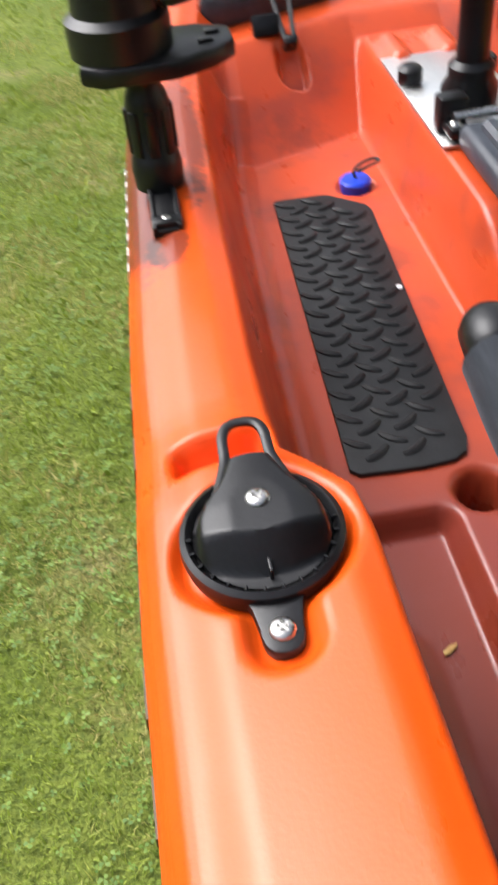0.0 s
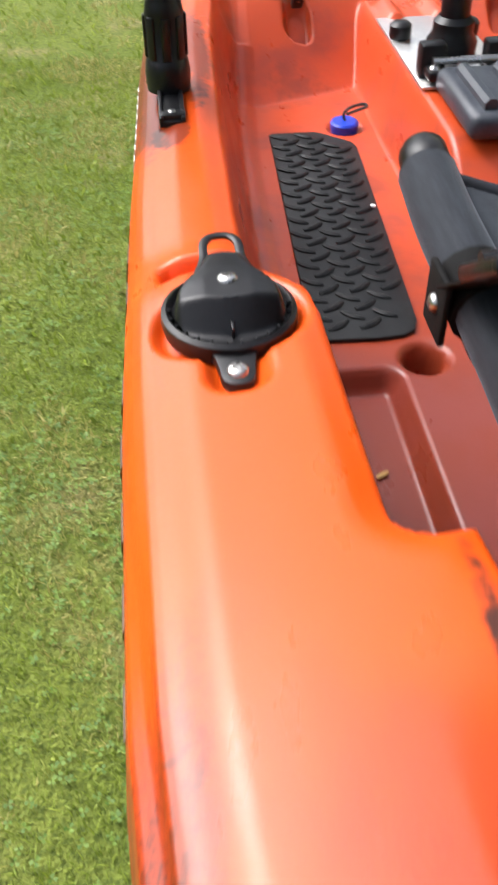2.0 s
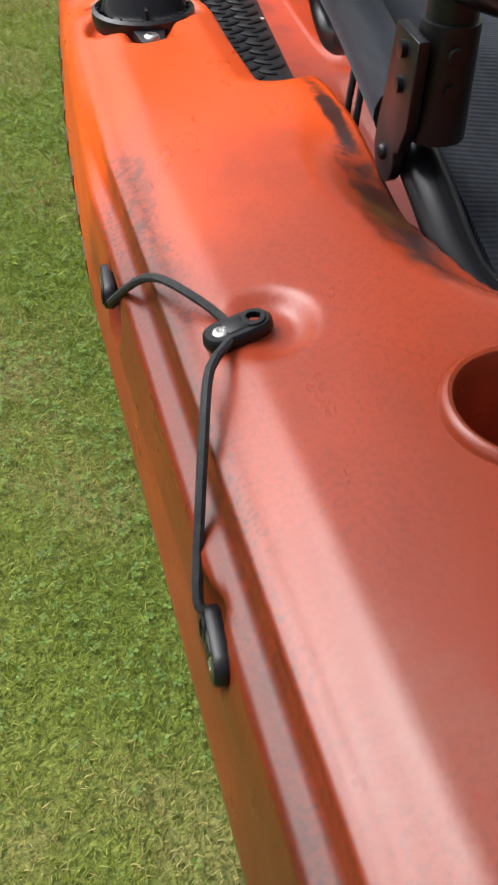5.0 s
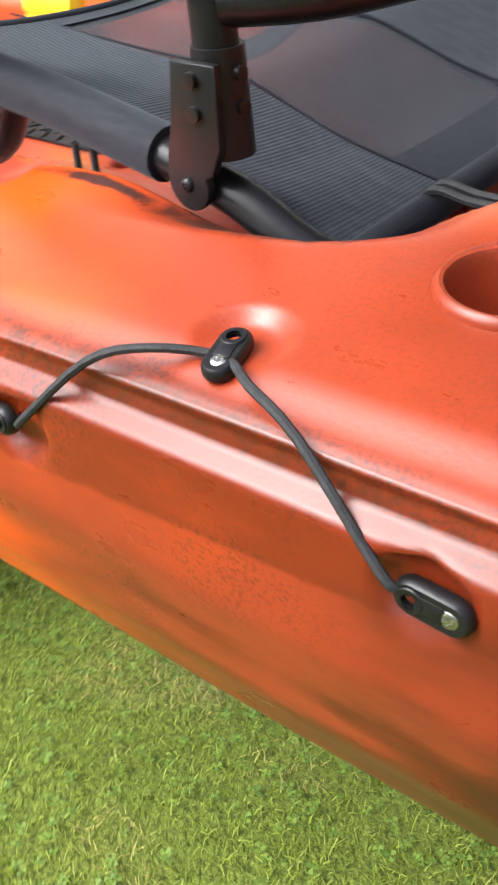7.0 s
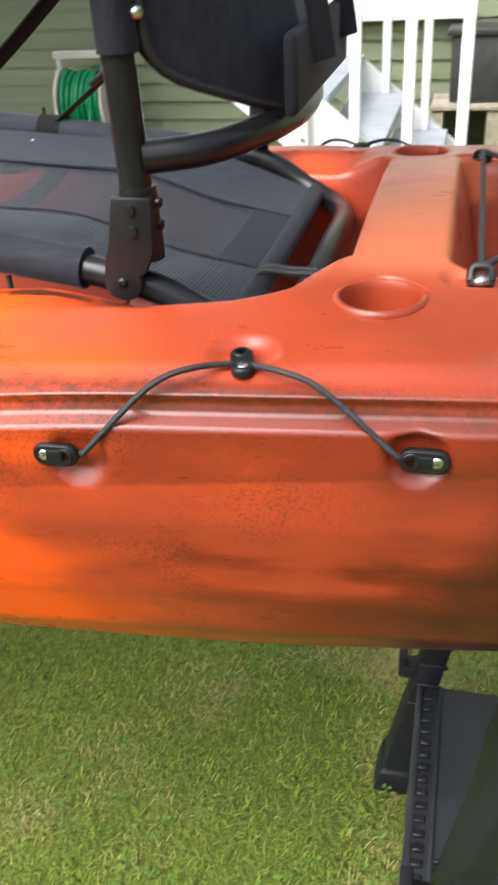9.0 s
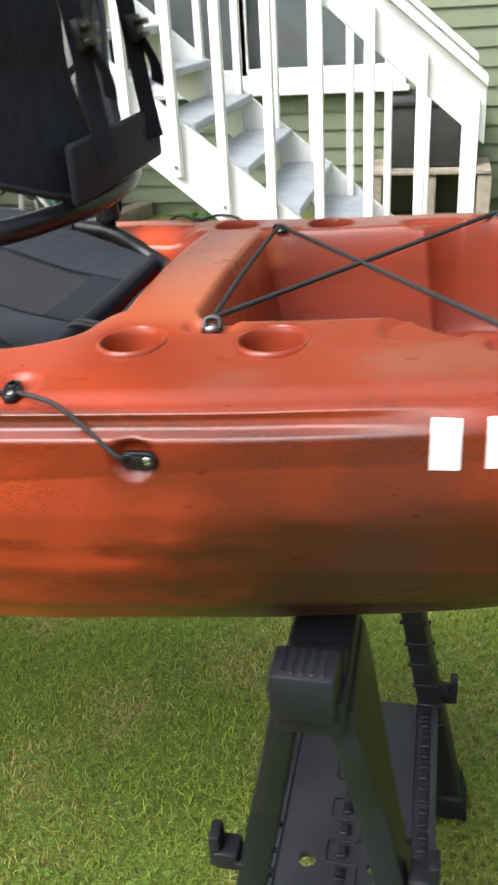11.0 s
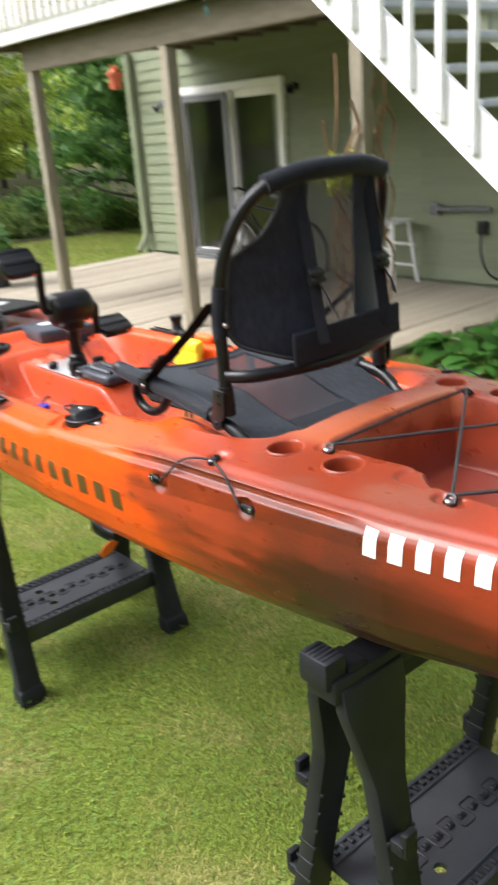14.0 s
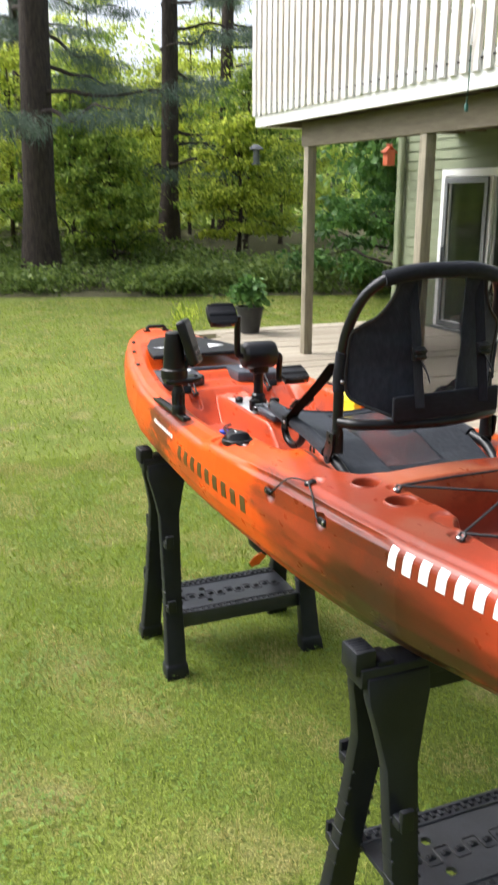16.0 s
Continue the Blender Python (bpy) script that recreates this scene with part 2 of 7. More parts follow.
def fabric(name, c1, c2, see_through=0.0, ribs=0.0):
    """Woven webbing: ribs as relief; where see_through is given, real gaps between the threads."""
    m, nt, b = shader(name, 0.78, 0.0, c1, 0.25)
    v = coords(nt)
    wave = node(nt, "TexWave", Vector=v, Scale=260.0, Distortion=0.4)
    wave.bands_direction = "Y"
    wave2 = node(nt, "TexWave", Vector=v, Scale=260.0, Distortion=0.4)
    wave2.bands_direction = "DIAGONAL"
    h = calc(nt, "ADD", wave.outputs[1], calc(nt, "MULTIPLY", wave2.outputs[1], 0.5))
    f = calc(nt, "ADD", calc(nt, "MULTIPLY", grain(nt, 14, 4), 0.8), calc(nt, "MULTIPLY", h, 0.1))
    nt.links.new(mix(nt, span(nt, f, 0.3, 0.75), c1, c2), b.inputs["Base Color"])
    if ribs:
        rib = node(nt, "TexWave", Vector=v, Scale=ribs, Distortion=0.2)
        rib.bands_direction = "Y"
        h = calc(nt, "ADD", calc(nt, "MULTIPLY", h, 0.3), calc(nt, "MULTIPLY", rib.outputs[1], 2.0))
    relief(nt, b, h, 0.3 if ribs else 0.15, 0.0008 if ribs else 0.0004)
    b.inputs["Sheen Weight"].default_value = 0.14
    b.inputs["Sheen Roughness"].default_value = 0.4
    b.inputs["Sheen Tint"].default_value = (0.8, 0.88, 1.0, 1)
    if see_through:
        t = node(nt, "BsdfTransparent")
        ms = node(nt, "MixShader", Fac=see_through)
        out = nt.nodes["Material Output"]
        nt.links.new(b.outputs[0], ms.inputs[1])
        nt.links.new(t.outputs[0], ms.inputs[2])
        nt.links.new(ms.outputs[0], out.inputs[0])
    return m


MAT_FABRIC = fabric("seat_fabric", (0.011, 0.013, 0.017), (0.023, 0.027, 0.034))
MAT_STRAP = mottled("strap_webbing", (0.0035, 0.0033, 0.0032), (0.008, 0.0075, 0.007), 0.8, spec=0.15, scale=40, bump=0.4, dist=0.0006, fine=700)
MAT_FABRIC_DARK = fabric("seat_webbing", (0.005, 0.006, 0.009), (0.012, 0.014, 0.02))
MAT_FABRIC_DARK.node_tree.nodes["Principled BSDF"].inputs["Sheen Weight"].default_value = 0.1
MAT_WING = fabric("back_webbing", (0.009, 0.011, 0.018), (0.02, 0.024, 0.036))
MAT_RIBBED = fabric("ribbed_fabric", (0.016, 0.019, 0.024), (0.032, 0.037, 0.046), ribs=95.0)
MAT_MESH = fabric("seat_mesh", (0.02, 0.022, 0.026), (0.036, 0.04, 0.047), 0.32)
MAT_MESH_LIGHT = fabric("seat_back_mesh", (0.04, 0.042, 0.046), (0.07, 0.072, 0.078), 0.5)
MAT_WHITE = mottled("white_paint", (0.74, 0.74, 0.72), (0.82, 0.82, 0.81), 0.5, scale=6, bump=0.25, dist=0.001, fine=90)
MAT_TREAD = mottled("grey_tread_paint", (0.33, 0.36, 0.4), (0.45, 0.48, 0.51), 0.6, scale=9, bump=0.3, fine=80, per_piece=0.5)
MAT_SIDING = mottled("green_siding", (0.165, 0.192, 0.112), (0.218, 0.245, 0.15), 0.6, scale=3, bump=0.25, fine=60, stretch=(1, 0.15, 1), per_piece=0.35)
MAT_TIMBER = mottled("weathered_timber", (0.2, 0.172, 0.122), (0.31, 0.272, 0.2), 0.8, scale=8, bump=0.5, dist=0.003, fine=70, stretch=(4, 4, 0.5), per_piece=0.3)
MAT_FLOORBOARD = mottled("patio_board", (0.26, 0.222, 0.165), (0.4, 0.352, 0.27), 0.8, scale=5, bump=0.5, dist=0.003, fine=60, stretch=(0.4, 4, 4), per_piece=0.8)
MAT_BALUSTER = mottled("deck_baluster_wood", (0.72, 0.71, 0.7), (0.6, 0.56, 0.5), 0.65, scale=4, bump=0.3, fine=60, stretch=(3, 3, 0.4), per_piece=0.9)
MAT_BOARD = mottled("raw_tan_board", (0.55, 0.38, 0.16), (0.42, 0.3, 0.15), 0.7, scale=5, bump=0.3, fine=60, stretch=(3, 3, 0.4), per_piece=0.6)
# the deck's shade is put into this darker copy of the post timber
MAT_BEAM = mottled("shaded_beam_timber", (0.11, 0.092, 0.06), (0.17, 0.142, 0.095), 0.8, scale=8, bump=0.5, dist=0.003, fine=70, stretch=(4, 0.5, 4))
MAT_PANE_BACK = mottled("grey_blind", (0.1, 0.108, 0.115), (0.13, 0.138, 0.145), 0.8, scale=3, bump=0.1, fine=90)
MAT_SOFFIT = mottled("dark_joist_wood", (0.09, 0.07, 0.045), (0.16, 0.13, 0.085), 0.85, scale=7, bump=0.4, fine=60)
MAT_BARK = mottled("pine_bark", (0.028, 0.02, 0.016), (0.075, 0.055, 0.042), 0.95, scale=9, bump=1.0, dist=0.03, fine=40, stretch=(2.5, 2.5, 0.5))
MAT_GREEN = mottled("green_hose", (0.0, 0.2, 0.07), (0.005, 0.3, 0.12), 0.4, scale=30, bump=0.1)
MAT_BIN = mottled("green_bin", (0.01, 0.07, 0.05), (0.015, 0.1, 0.07), 0.5, scale=10, bump=0.1)
MAT_CURTAIN = mottled("curtain", (0.5, 0.49, 0.45), (0.62, 0.6, 0.56), 0.85, scale=5, bump=0.1)
# plain box behind the glass; the indoor dimness is put into its colour
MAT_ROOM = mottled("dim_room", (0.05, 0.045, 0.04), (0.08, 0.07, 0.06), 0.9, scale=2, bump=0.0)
MAT_TERRACOTTA = mottled("birdhouse_red", (0.4, 0.08, 0.03), (0.5, 0.12, 0.05), 0.7, scale=20, bump=0.3)
MAT_BLUETARP = mottled("blue_cloth", (0.02, 0.04, 0.2), (0.03, 0.07, 0.28), 0.6, scale=10, bump=0.3)
MAT_POT = mottled("dark_pot", (0.02, 0.02, 0.02), (0.04, 0.038, 0.035), 0.6, scale=12, bump=0.2)
MAT_SOIL = mottled("leaf_litter", (0.055, 0.055, 0.02), (0.11, 0.1, 0.04), 0.95, scale=7, bump=1.0, dist=0.02, fine=40)


def glass_pane():
    m, nt, b = shader("window_glass", 0.03, 0.0, (0.9, 0.95, 0.93))
    b.inputs["Transmission Weight"].default_value = 1.0
    b.inputs["IOR"].default_value = 1.45
    return m


MAT_GLASS = glass_pane()


def leaf_material(name, dark, light, through=0.35, tip=None):
    """Leaves that vary one by one and let some light through."""
    m, nt, b = shader(name, 0.5, 0.0, dark, 0.35)
    geo = nt.nodes.new("ShaderNodeNewGeometry")
    big = grain(nt, 0.9, 4, coords(nt))
    f = calc(nt, "ADD", calc(nt, "MULTIPLY", geo.outputs["Random Per Island"], 0.6), calc(nt, "MULTIPLY", big, 0.55))
    c = mix(nt, span(nt, f, 0.2, 0.95), dark, light)
    if tip:
        c = mix(nt, span(nt, calc(nt, "MULTIPLY", calc(nt, "ADD", geo.outputs["Random Per Island"], 0.25), span(nt, grain(nt, 2.4, 5, coords(nt)), 0.43, 0.6)), 0.25, 0.75), c, tip)
    nt.links.new(c, b.inputs["Base Color"])
    t = node(nt, "BsdfTranslucent", Color=c)
    ms = node(nt, "MixShader", Fac=through)
    out = nt.nodes["Material Output"]
    nt.links.new(b.outputs[0], ms.inputs[1])
    nt.links.new(t.outputs[0], ms.inputs[2])
    nt.links.new(ms.outputs[0], out.inputs[0])
    return m


MAT_GRASS = leaf_material("grass_blade", (0.18, 0.25, 0.03), (0.36, 0.44, 0.065), 0.35, (0.47, 0.42, 0.15))
MAT_CLOVER = leaf_material("clover_leaf", (0.09, 0.17, 0.025), (0.2, 0.31, 0.05), 0.3)
# MAT_LEAF, MAT_LEAF_MID and MAT_LEAF_FAR carry sunlight and half shade in their colour
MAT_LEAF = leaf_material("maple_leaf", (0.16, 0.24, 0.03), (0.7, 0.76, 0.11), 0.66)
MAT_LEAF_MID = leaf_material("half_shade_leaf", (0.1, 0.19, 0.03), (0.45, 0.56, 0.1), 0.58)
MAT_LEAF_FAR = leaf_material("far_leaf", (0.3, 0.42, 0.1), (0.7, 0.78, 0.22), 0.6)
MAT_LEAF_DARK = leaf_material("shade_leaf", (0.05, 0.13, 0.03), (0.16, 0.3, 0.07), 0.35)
MAT_NEEDLE = leaf_material("pine_needle", (0.05, 0.09, 0.06), (0.15, 0.2, 0.145), 0.3)
MAT_BRUSH = leaf_material("undergrowth", (0.09, 0.15, 0.03), (0.24, 0.32, 0.07), 0.4)
MAT_HOSTA = leaf_material("hosta_leaf", (0.04, 0.13, 0.02), (0.1, 0.25, 0.04), 0.3)
MAT_VINE = mottled("dry_vine", (0.16, 0.09, 0.045), (0.26, 0.16, 0.08), 0.9, scale=20, bump=0.3)


def turf_material():
    m, nt, b = shader("turf", 0.95, 0.0, (0.1, 0.13, 0.03), 0.2)
    v = coords(nt)
    c = mix(nt, span(nt, grain(nt, 1.1, 6, v), 0.35, 0.7), (0.15, 0.2, 0.03), (0.26, 0.3, 0.06))
    c = mix(nt, span(nt, grain(nt, 2.6, 5, v), 0.52, 0.72), c, (0.36, 0.31, 0.13))
    c = mix(nt, span(nt, grain(nt, 70, 4, v), 0.35, 0.75), c, (0.08, 0.11, 0.02))
    nt.links.new(c, b.inputs["Base Color"])
    relief(nt, b, grain(nt, 120, 4, v), 0.9, 0.02)
    return m


MAT_TURF = turf_material()


# ---- building helpers ----
def world_of(ob):
    m = ob.matrix_basis.copy()
    if ob.parent:
        m = world_of(ob.parent) @ ob.matrix_parent_inverse @ m
    return m


def thing(name, at, label, category, group="", kind=""):
    """An Empty at a thing's base; its parts are built in world coordinates."""
    e = new(name)
    e.empty_display_size = 0.05
    e.location = at
    return tagged(e, label, category, group, kind)


def part(name, bm, material, parent=None, label="", smooth=True, kind=""):
    """One mesh object from a bmesh or from (vertices, faces)."""
    me = bpy.data.meshes.new(name)
    if isinstance(bm, tuple):
        me.from_pydata(bm[0], [], bm[1])
    else:
        bm.to_mesh(me)
        bm.free()
    me.update()
    if smooth:
        me.polygons.foreach_set("use_smooth", [True] * len(me.polygons))
        if len(me.polygons) < 20000:
            me.set_sharp_from_angle(angle=radians(42))
    if material:
        me.materials.append(material)
    ob = new(name, me)
    if parent:
        ob.parent = parent
        ob.matrix_parent_inverse = world_of(parent).inverted()
    return tagged(ob, label, kind=kind)


def share(ob, at, parent=None, rot=(0, 0, 0), scale=(1, 1, 1)):
    """Another object on the same mesh."""
    o = new(ob.name.split(".")[0], ob.data)
    o.matrix_basis = Matrix.LocRotScale(at, Euler(rot), scale)
    if parent:
        o.parent = parent
        o.matrix_parent_inverse = world_of(parent).inverted()
    return o


def join(*bms):
    """Several bmeshes in one."""
    out = bmesh.new()
    for b in bms:
        me = bpy.data.meshes.new("tmp")
        b.to_mesh(me)
        b.free()
        out.from_mesh(me)
        bpy.data.meshes.remove(me)
    return out


def box(size, at=(0, 0, 0), rot=(0, 0, 0), bevel=0.004, seg=2, taper=None):
    """A bevelled block centred on at; taper scales the top face in x and y."""
    bm = bmesh.new()
    bmesh.ops.create_cube(bm, size=1.0)
    for v in bm.verts:
        if taper and v.co.z > 0:
            v.co.x *= taper[0]
            v.co.y *= taper[1]
        v.co = Vector((v.co.x * size[0], v.co.y * size[1], v.co.z * size[2]))
    if bevel:
        bmesh.ops.bevel(bm, geom=bm.edges[:], offset=min(bevel, 0.45 * min(size)), segments=seg, affect="EDGES", profile=0.5)
    bmesh.ops.transform(bm, matrix=Matrix.LocRotScale(at, Euler([radians(a) for a in rot]), None), verts=bm.verts)
    return bm


def slab(outline, z0, z1, bevel=0.002, m=None):
    """A flat shape with thickness, from an outline in x and y."""
    bm = bmesh.new()
    f = bm.faces.new([bm.verts.new((x, y, z0)) for x, y in outline])
    up = bmesh.ops.extrude_face_region(bm, geom=[f])
    bmesh.ops.translate(bm, vec=(0, 0, z1 - z0), verts=[v for v in up["geom"] if isinstance(v, bmesh.types.BMVert)])
    bmesh.ops.recalc_face_normals(bm, faces=bm.faces)
    if bevel:
        edges = [e for e in bm.edges if abs(e.verts[0].co.z - e.verts[1].co.z) < 1e-6]
        bmesh.ops.bevel(bm, geom=edges, offset=bevel, segments=2, affect="EDGES", profile=0.5)
    if m:
        bmesh.ops.transform(bm, matrix=m, verts=bm.verts)
    return bm


def lathe(profile, seg=32, m=None):
    """A turned body round z, from (radius, height) rows."""
    bm = bmesh.new()
    rings = []
    for r, h in profile:
        if r < 1e-6:
            rings.append([bm.verts.new((0, 0, h))])
        else:
            rings.append([bm.verts.new((r * math.cos(2 * math.pi * k / seg), r * math.sin(2 * math.pi * k / seg), h)) for k in range(seg)])
    for a, b in zip(rings, rings[1:]):
        for k in range(seg):
            q = [a[k % len(a)], a[(k + 1) % len(a)], b[(k + 1) % len(b)], b[k % len(b)]]
            q = list(dict.fromkeys(q))
            if len(q) > 2:
                bm.faces.new(q)
    bmesh.ops.recalc_face_normals(bm, faces=bm.faces)
    if m:
        bmesh.ops.transform(bm, matrix=m, verts=bm.verts)
    return bm


def smooth_line(points, steps=8):
    """A rounded line through the points."""
    p = [Vector(q) for q in points]
    p = [2 * p[0] - p[1], *p, 2 * p[-1] - p[-2]]
    out = []
    for i in range(1, len(p) - 2):
        for k in range(steps):
            t = k / steps
            out.append(0.5 * (2 * p[i] + (p[i + 1] - p[i - 1]) * t + (2 * p[i - 1] - 5 * p[i] + 4 * p[i + 1] - p[i + 2]) * t * t + (3 * p[i] - p[i - 1] - 3 * p[i + 1] + p[i + 2]) * t ** 3))
    return [*out, p[-2]]


def fillet(points, radius, steps=6):
    """A line of straight runs with rounded corners."""
    p = [Vector(q) for q in points]
    out = [p[0]]
    for a, b, c in zip(p, p[1:], p[2:]):
        r = min(radius, 0.45 * (a - b).length, 0.45 * (c - b).length)
        s, e = b + (a - b).normalized() * r, b + (c - b).normalized() * r
        for k in range(steps + 1):
            t = k / steps
            out.append(s.lerp(b, t).lerp(b.lerp(e, t), t))
    return [*out, p[-1]]


def sweep(points, radius, seg=10, closed=False, flat=None):
    """A tube along a line; radius may be a list; flat=(width, thickness) gives a strap."""
    p = [Vector(q) for q in points]
    n = len(p)
    radii = radius if isinstance(radius, (list, tuple)) else [radius] * n
    bm = bmesh.new()
    rings, up = [], None
    for i in range(n):
        d = ((p[(i + 1) % n] if closed or i < n - 1 else p[i]) - (p[i - 1] if closed or i else p[i])).normalized()
        if up is None:
            up = d.orthogonal().normalized() if abs(d.z) > 0.9 else Vector((0, 0, 1))
        side = d.cross(up).normalized()
        up = side.cross(d).normalized()
        ring = []
        for k in range(seg):
            a = 2 * math.pi * (k + 0.5) / seg
            if flat:
                ring.append(bm.verts.new(p[i] + side * (flat[0] / 2 * max(-1, min(1, 1.3 * math.cos(a)))) + up * (flat[1] / 2 * max(-1, min(1, 1.3 * math.sin(a))))))
            else:
                ring.append(bm.verts.new(p[i] + radii[i] * (side * math.cos(a) + up * math.sin(a))))
        rings.append(ring)
    for i in range(n if closed else n - 1):
        a, b = rings[i], rings[(i + 1) % n]
        for k in range(seg):
            bm.faces.new((a[k], a[(k + 1) % seg], b[(k + 1) % seg], b[k]))
    if not closed:
        bm.faces.new(rings[0])
        bm.faces.new(rings[-1][::-1])
    bmesh.ops.recalc_face_normals(bm, faces=bm.faces)
    return bm


def axis(at, direction, spin=0.0):
    """A pose at a point with z along a direction."""
    return Matrix.Translation(at) @ Vector(direction).to_track_quat("Z", "Y").to_matrix().to_4x4() @ Matrix.Rotation(spin, 4, "Z")


def screw(at, normal, r=0.006, h=0.003):
    """A domed screw head with a cross slot, as one bmesh."""
    m = axis(at, normal, 0.6)
    head = lathe([(0, -0.002), (r, -0.002), (r, 0), (r * 0.92, h * 0.45), (r * 0.7, h * 0.8), (r * 0.42, h * 0.95), (r * 0.36, h * 0.5), (0, h * 0.45)], 20, m)
    slot = slab([(-r * 0.55, -r * 0.08), (-r * 0.08, -r * 0.08), (-r * 0.08, -r * 0.55), (r * 0.08, -r * 0.55), (r * 0.08, -r * 0.08), (r * 0.55, -r * 0.08), (r * 0.55, r * 0.08), (r * 0.08, r * 0.08), (r * 0.08, r * 0.55), (-r * 0.08, r * 0.55), (-r * 0.08, r * 0.08), (-r * 0.55, r * 0.08)], h * 0.8, h, 0, m)
    return join(head, slot)


def table(v, rows):
    """Smooth interpolation in a small table of stations."""
    xs, ys = zip(*rows)
    return np.interp(v, xs, ys)


def ease(v, lo, hi):
    t = np.clip((v - lo) / (hi - lo), 0, 1)
    return t * t * (3 - 2 * t)


# ---- ground ----
def rise(x, y):
    """The lawn is level and climbs as a bank into the woods."""
    edge = 14.3 - 0.3 * x
    bank = np.clip(y - edge, 0, None)
    return 0.3 * ease(bank, 0.0, 8.0) + 0.012 * np.clip(bank, 0, 60) + 0.01 * np.sin(1.3 * x) * np.cos(0.9 * y) * (np.hypot(x, y - 1) > 3)


def grid_mesh(xs, ys, fz):
    gx, gy = np.meshgrid(xs, ys)
    gz = fz(gx, gy)
    v = np.stack([gx.ravel(), gy.ravel(), gz.ravel()], 1)
    n = len(xs)
    i = np.arange(len(ys) - 1)[:, None] * n + np.arange(n - 1)
    f = np.stack([i, i + 1, i + n + 1, i + n], -1).reshape(-1, 4)
    return v.tolist(), f.tolist()


far = np.concatenate([-np.geomspace(400, 12, 14), np.linspace(-11, 14, 90), np.geomspace(16, 400, 14)])
far_y = np.concatenate([-np.geomspace(400, 8, 12), np.linspace(-7, 30, 120), np.geomspace(33, 400, 12)])
tagged(part("ground", grid_mesh(far, far_y, rise), MAT_TURF), "mown lawn of grass and clover with dry patches", "ground", kind="structure")


def blades(count, x0, x1, y0, y1, length, width, seed, fan=1, keep=None):
    """Many bent grass blades, three triangles each, as vertices and faces."""
    r = np.random.default_rng(seed)
    x, y = r.uniform(x0, x1, count), r.uniform(y0, y1, count)
    if keep is not None:
        ok = keep(x, y, r)
        x, y = x[ok], y[ok]
    n = len(x)
    a, l = r.uniform(0, 2 * np.pi, n), length * r.uniform(0.5, 1.3, n)
    w, bend = width * r.uniform(0.6, 1.3, n), r.uniform(0.25, 1.0, n)
    b = r.uniform(0, 2 * np.pi, n)
    dx, dy, sx, sy = np.cos(a), np.sin(a), np.cos(b), np.sin(b)
    z = rise(x, y) - 0.004
    def at(f, side, h):
        return np.stack([x + dx * l * bend * f + sx * w * side, y + dy * l * bend * f + sy * w * side, z + l * h], 1)
    hh = np.sqrt(np.clip(1 - bend ** 2 * 0.8, 0.05, 1))
    v = np.stack([at(0, -0.5, 0), at(0, 0.5, 0), at(0.35, -0.4, 0.55 * hh), at(0.35, 0.4, 0.55 * hh), at(1.0, 0, hh * 0.85)], 1).reshape(-1, 3)
    k = np.arange(n)[:, None] * 5
    f4 = (k + [0, 1, 3, 2]).tolist()
    f3 = (k + [2, 3, 4]).tolist()
    return v.tolist(), f4 + f3


def lawn_keep(x, y, r):
    patio = (x > 2.35) & (y > 2.85) & (y < 8.95)
    return ~patio & (y < 14.4 - 0.3 * x)


grass = tagged(part("grass", blades(230000, -1.6, 1.6, -1.3, 4.2, 0.028, 0.003, 3), MAT_GRASS, smooth=False), "short green lawn grass with yellowed blades", "grass", kind="stuff")
tagged(part("grass", blades(85000, -3.6, -1.6, -0.6, 6.2, 0.036, 0.0045, 6), MAT_GRASS, smooth=False), "open lawn grass beside the kayak", "grass", kind="stuff")
grass_mid = tagged(part("grass", blades(90000, -5.0, 7.0, 1.5, 13.5, 0.05, 0.009, 4, keep=lawn_keep), MAT_GRASS, smooth=False), "lawn grass farther out by the patio and woods", "grass", kind="stuff")


def clover_patch(count, seed):
    """Small three-part leaves in clumps close to the turf."""
    r = np.random.default_rng(seed)
    cx, cy = r.uniform(-1.6, 1.6, 240), r.uniform(-1.3, 3.6, 240)
    c = r.integers(0, 240, count)
    x, y = cx[c] + r.normal(0, 0.12, count), cy[c] + r.normal(0, 0.12, count)
    z, s = r.uniform(0.01, 0.028, count), r.uniform(0.0042, 0.0082, count)
    v, f = [], []
    for i in range(count):
        t0 = r.uniform(0, 6.28)
        for k in range(3):
            t = t0 + k * 2.094
            ca, sa = math.cos(t) * s[i], math.sin(t) * s[i]
            n = len(v)
            tilt = r.uniform(-0.3, 0.5) * s[i]
            v += [(x[i], y[i], z[i]), (x[i] + ca - 0.6 * sa, y[i] + sa + 0.6 * ca, z[i] + tilt), (x[i] + 1.3 * ca, y[i] + 1.3 * sa, z[i] + tilt), (x[i] + ca + 0.6 * sa, y[i] + sa - 0.6 * ca, z[i] + tilt)]
            f.append((n, n + 1, n + 2, n + 3))
    return v, f


tagged(part("clover", clover_patch(13000, 5), MAT_CLOVER, smooth=False), "clumps of clover in the lawn", "clover", kind="stuff")


# ---- kayak ----
BEAM = [(-1.36, 0.012), (-1.33, 0.05), (-1.25, 0.12), (-1.1, 0.2), (-0.8, 0.29), (-0.4, 0.351), (-0.2, 0.362), (0.0, 0.376), (0.2, 0.39), (0.45, 0.394), (0.7, 0.391), (1.05, 0.378), (1.4, 0.352), (1.73, 0.302), (2.0, 0.238), (2.2, 0.168), (2.36, 0.085), (2.43, 0.04), (2.46, 0.012)]
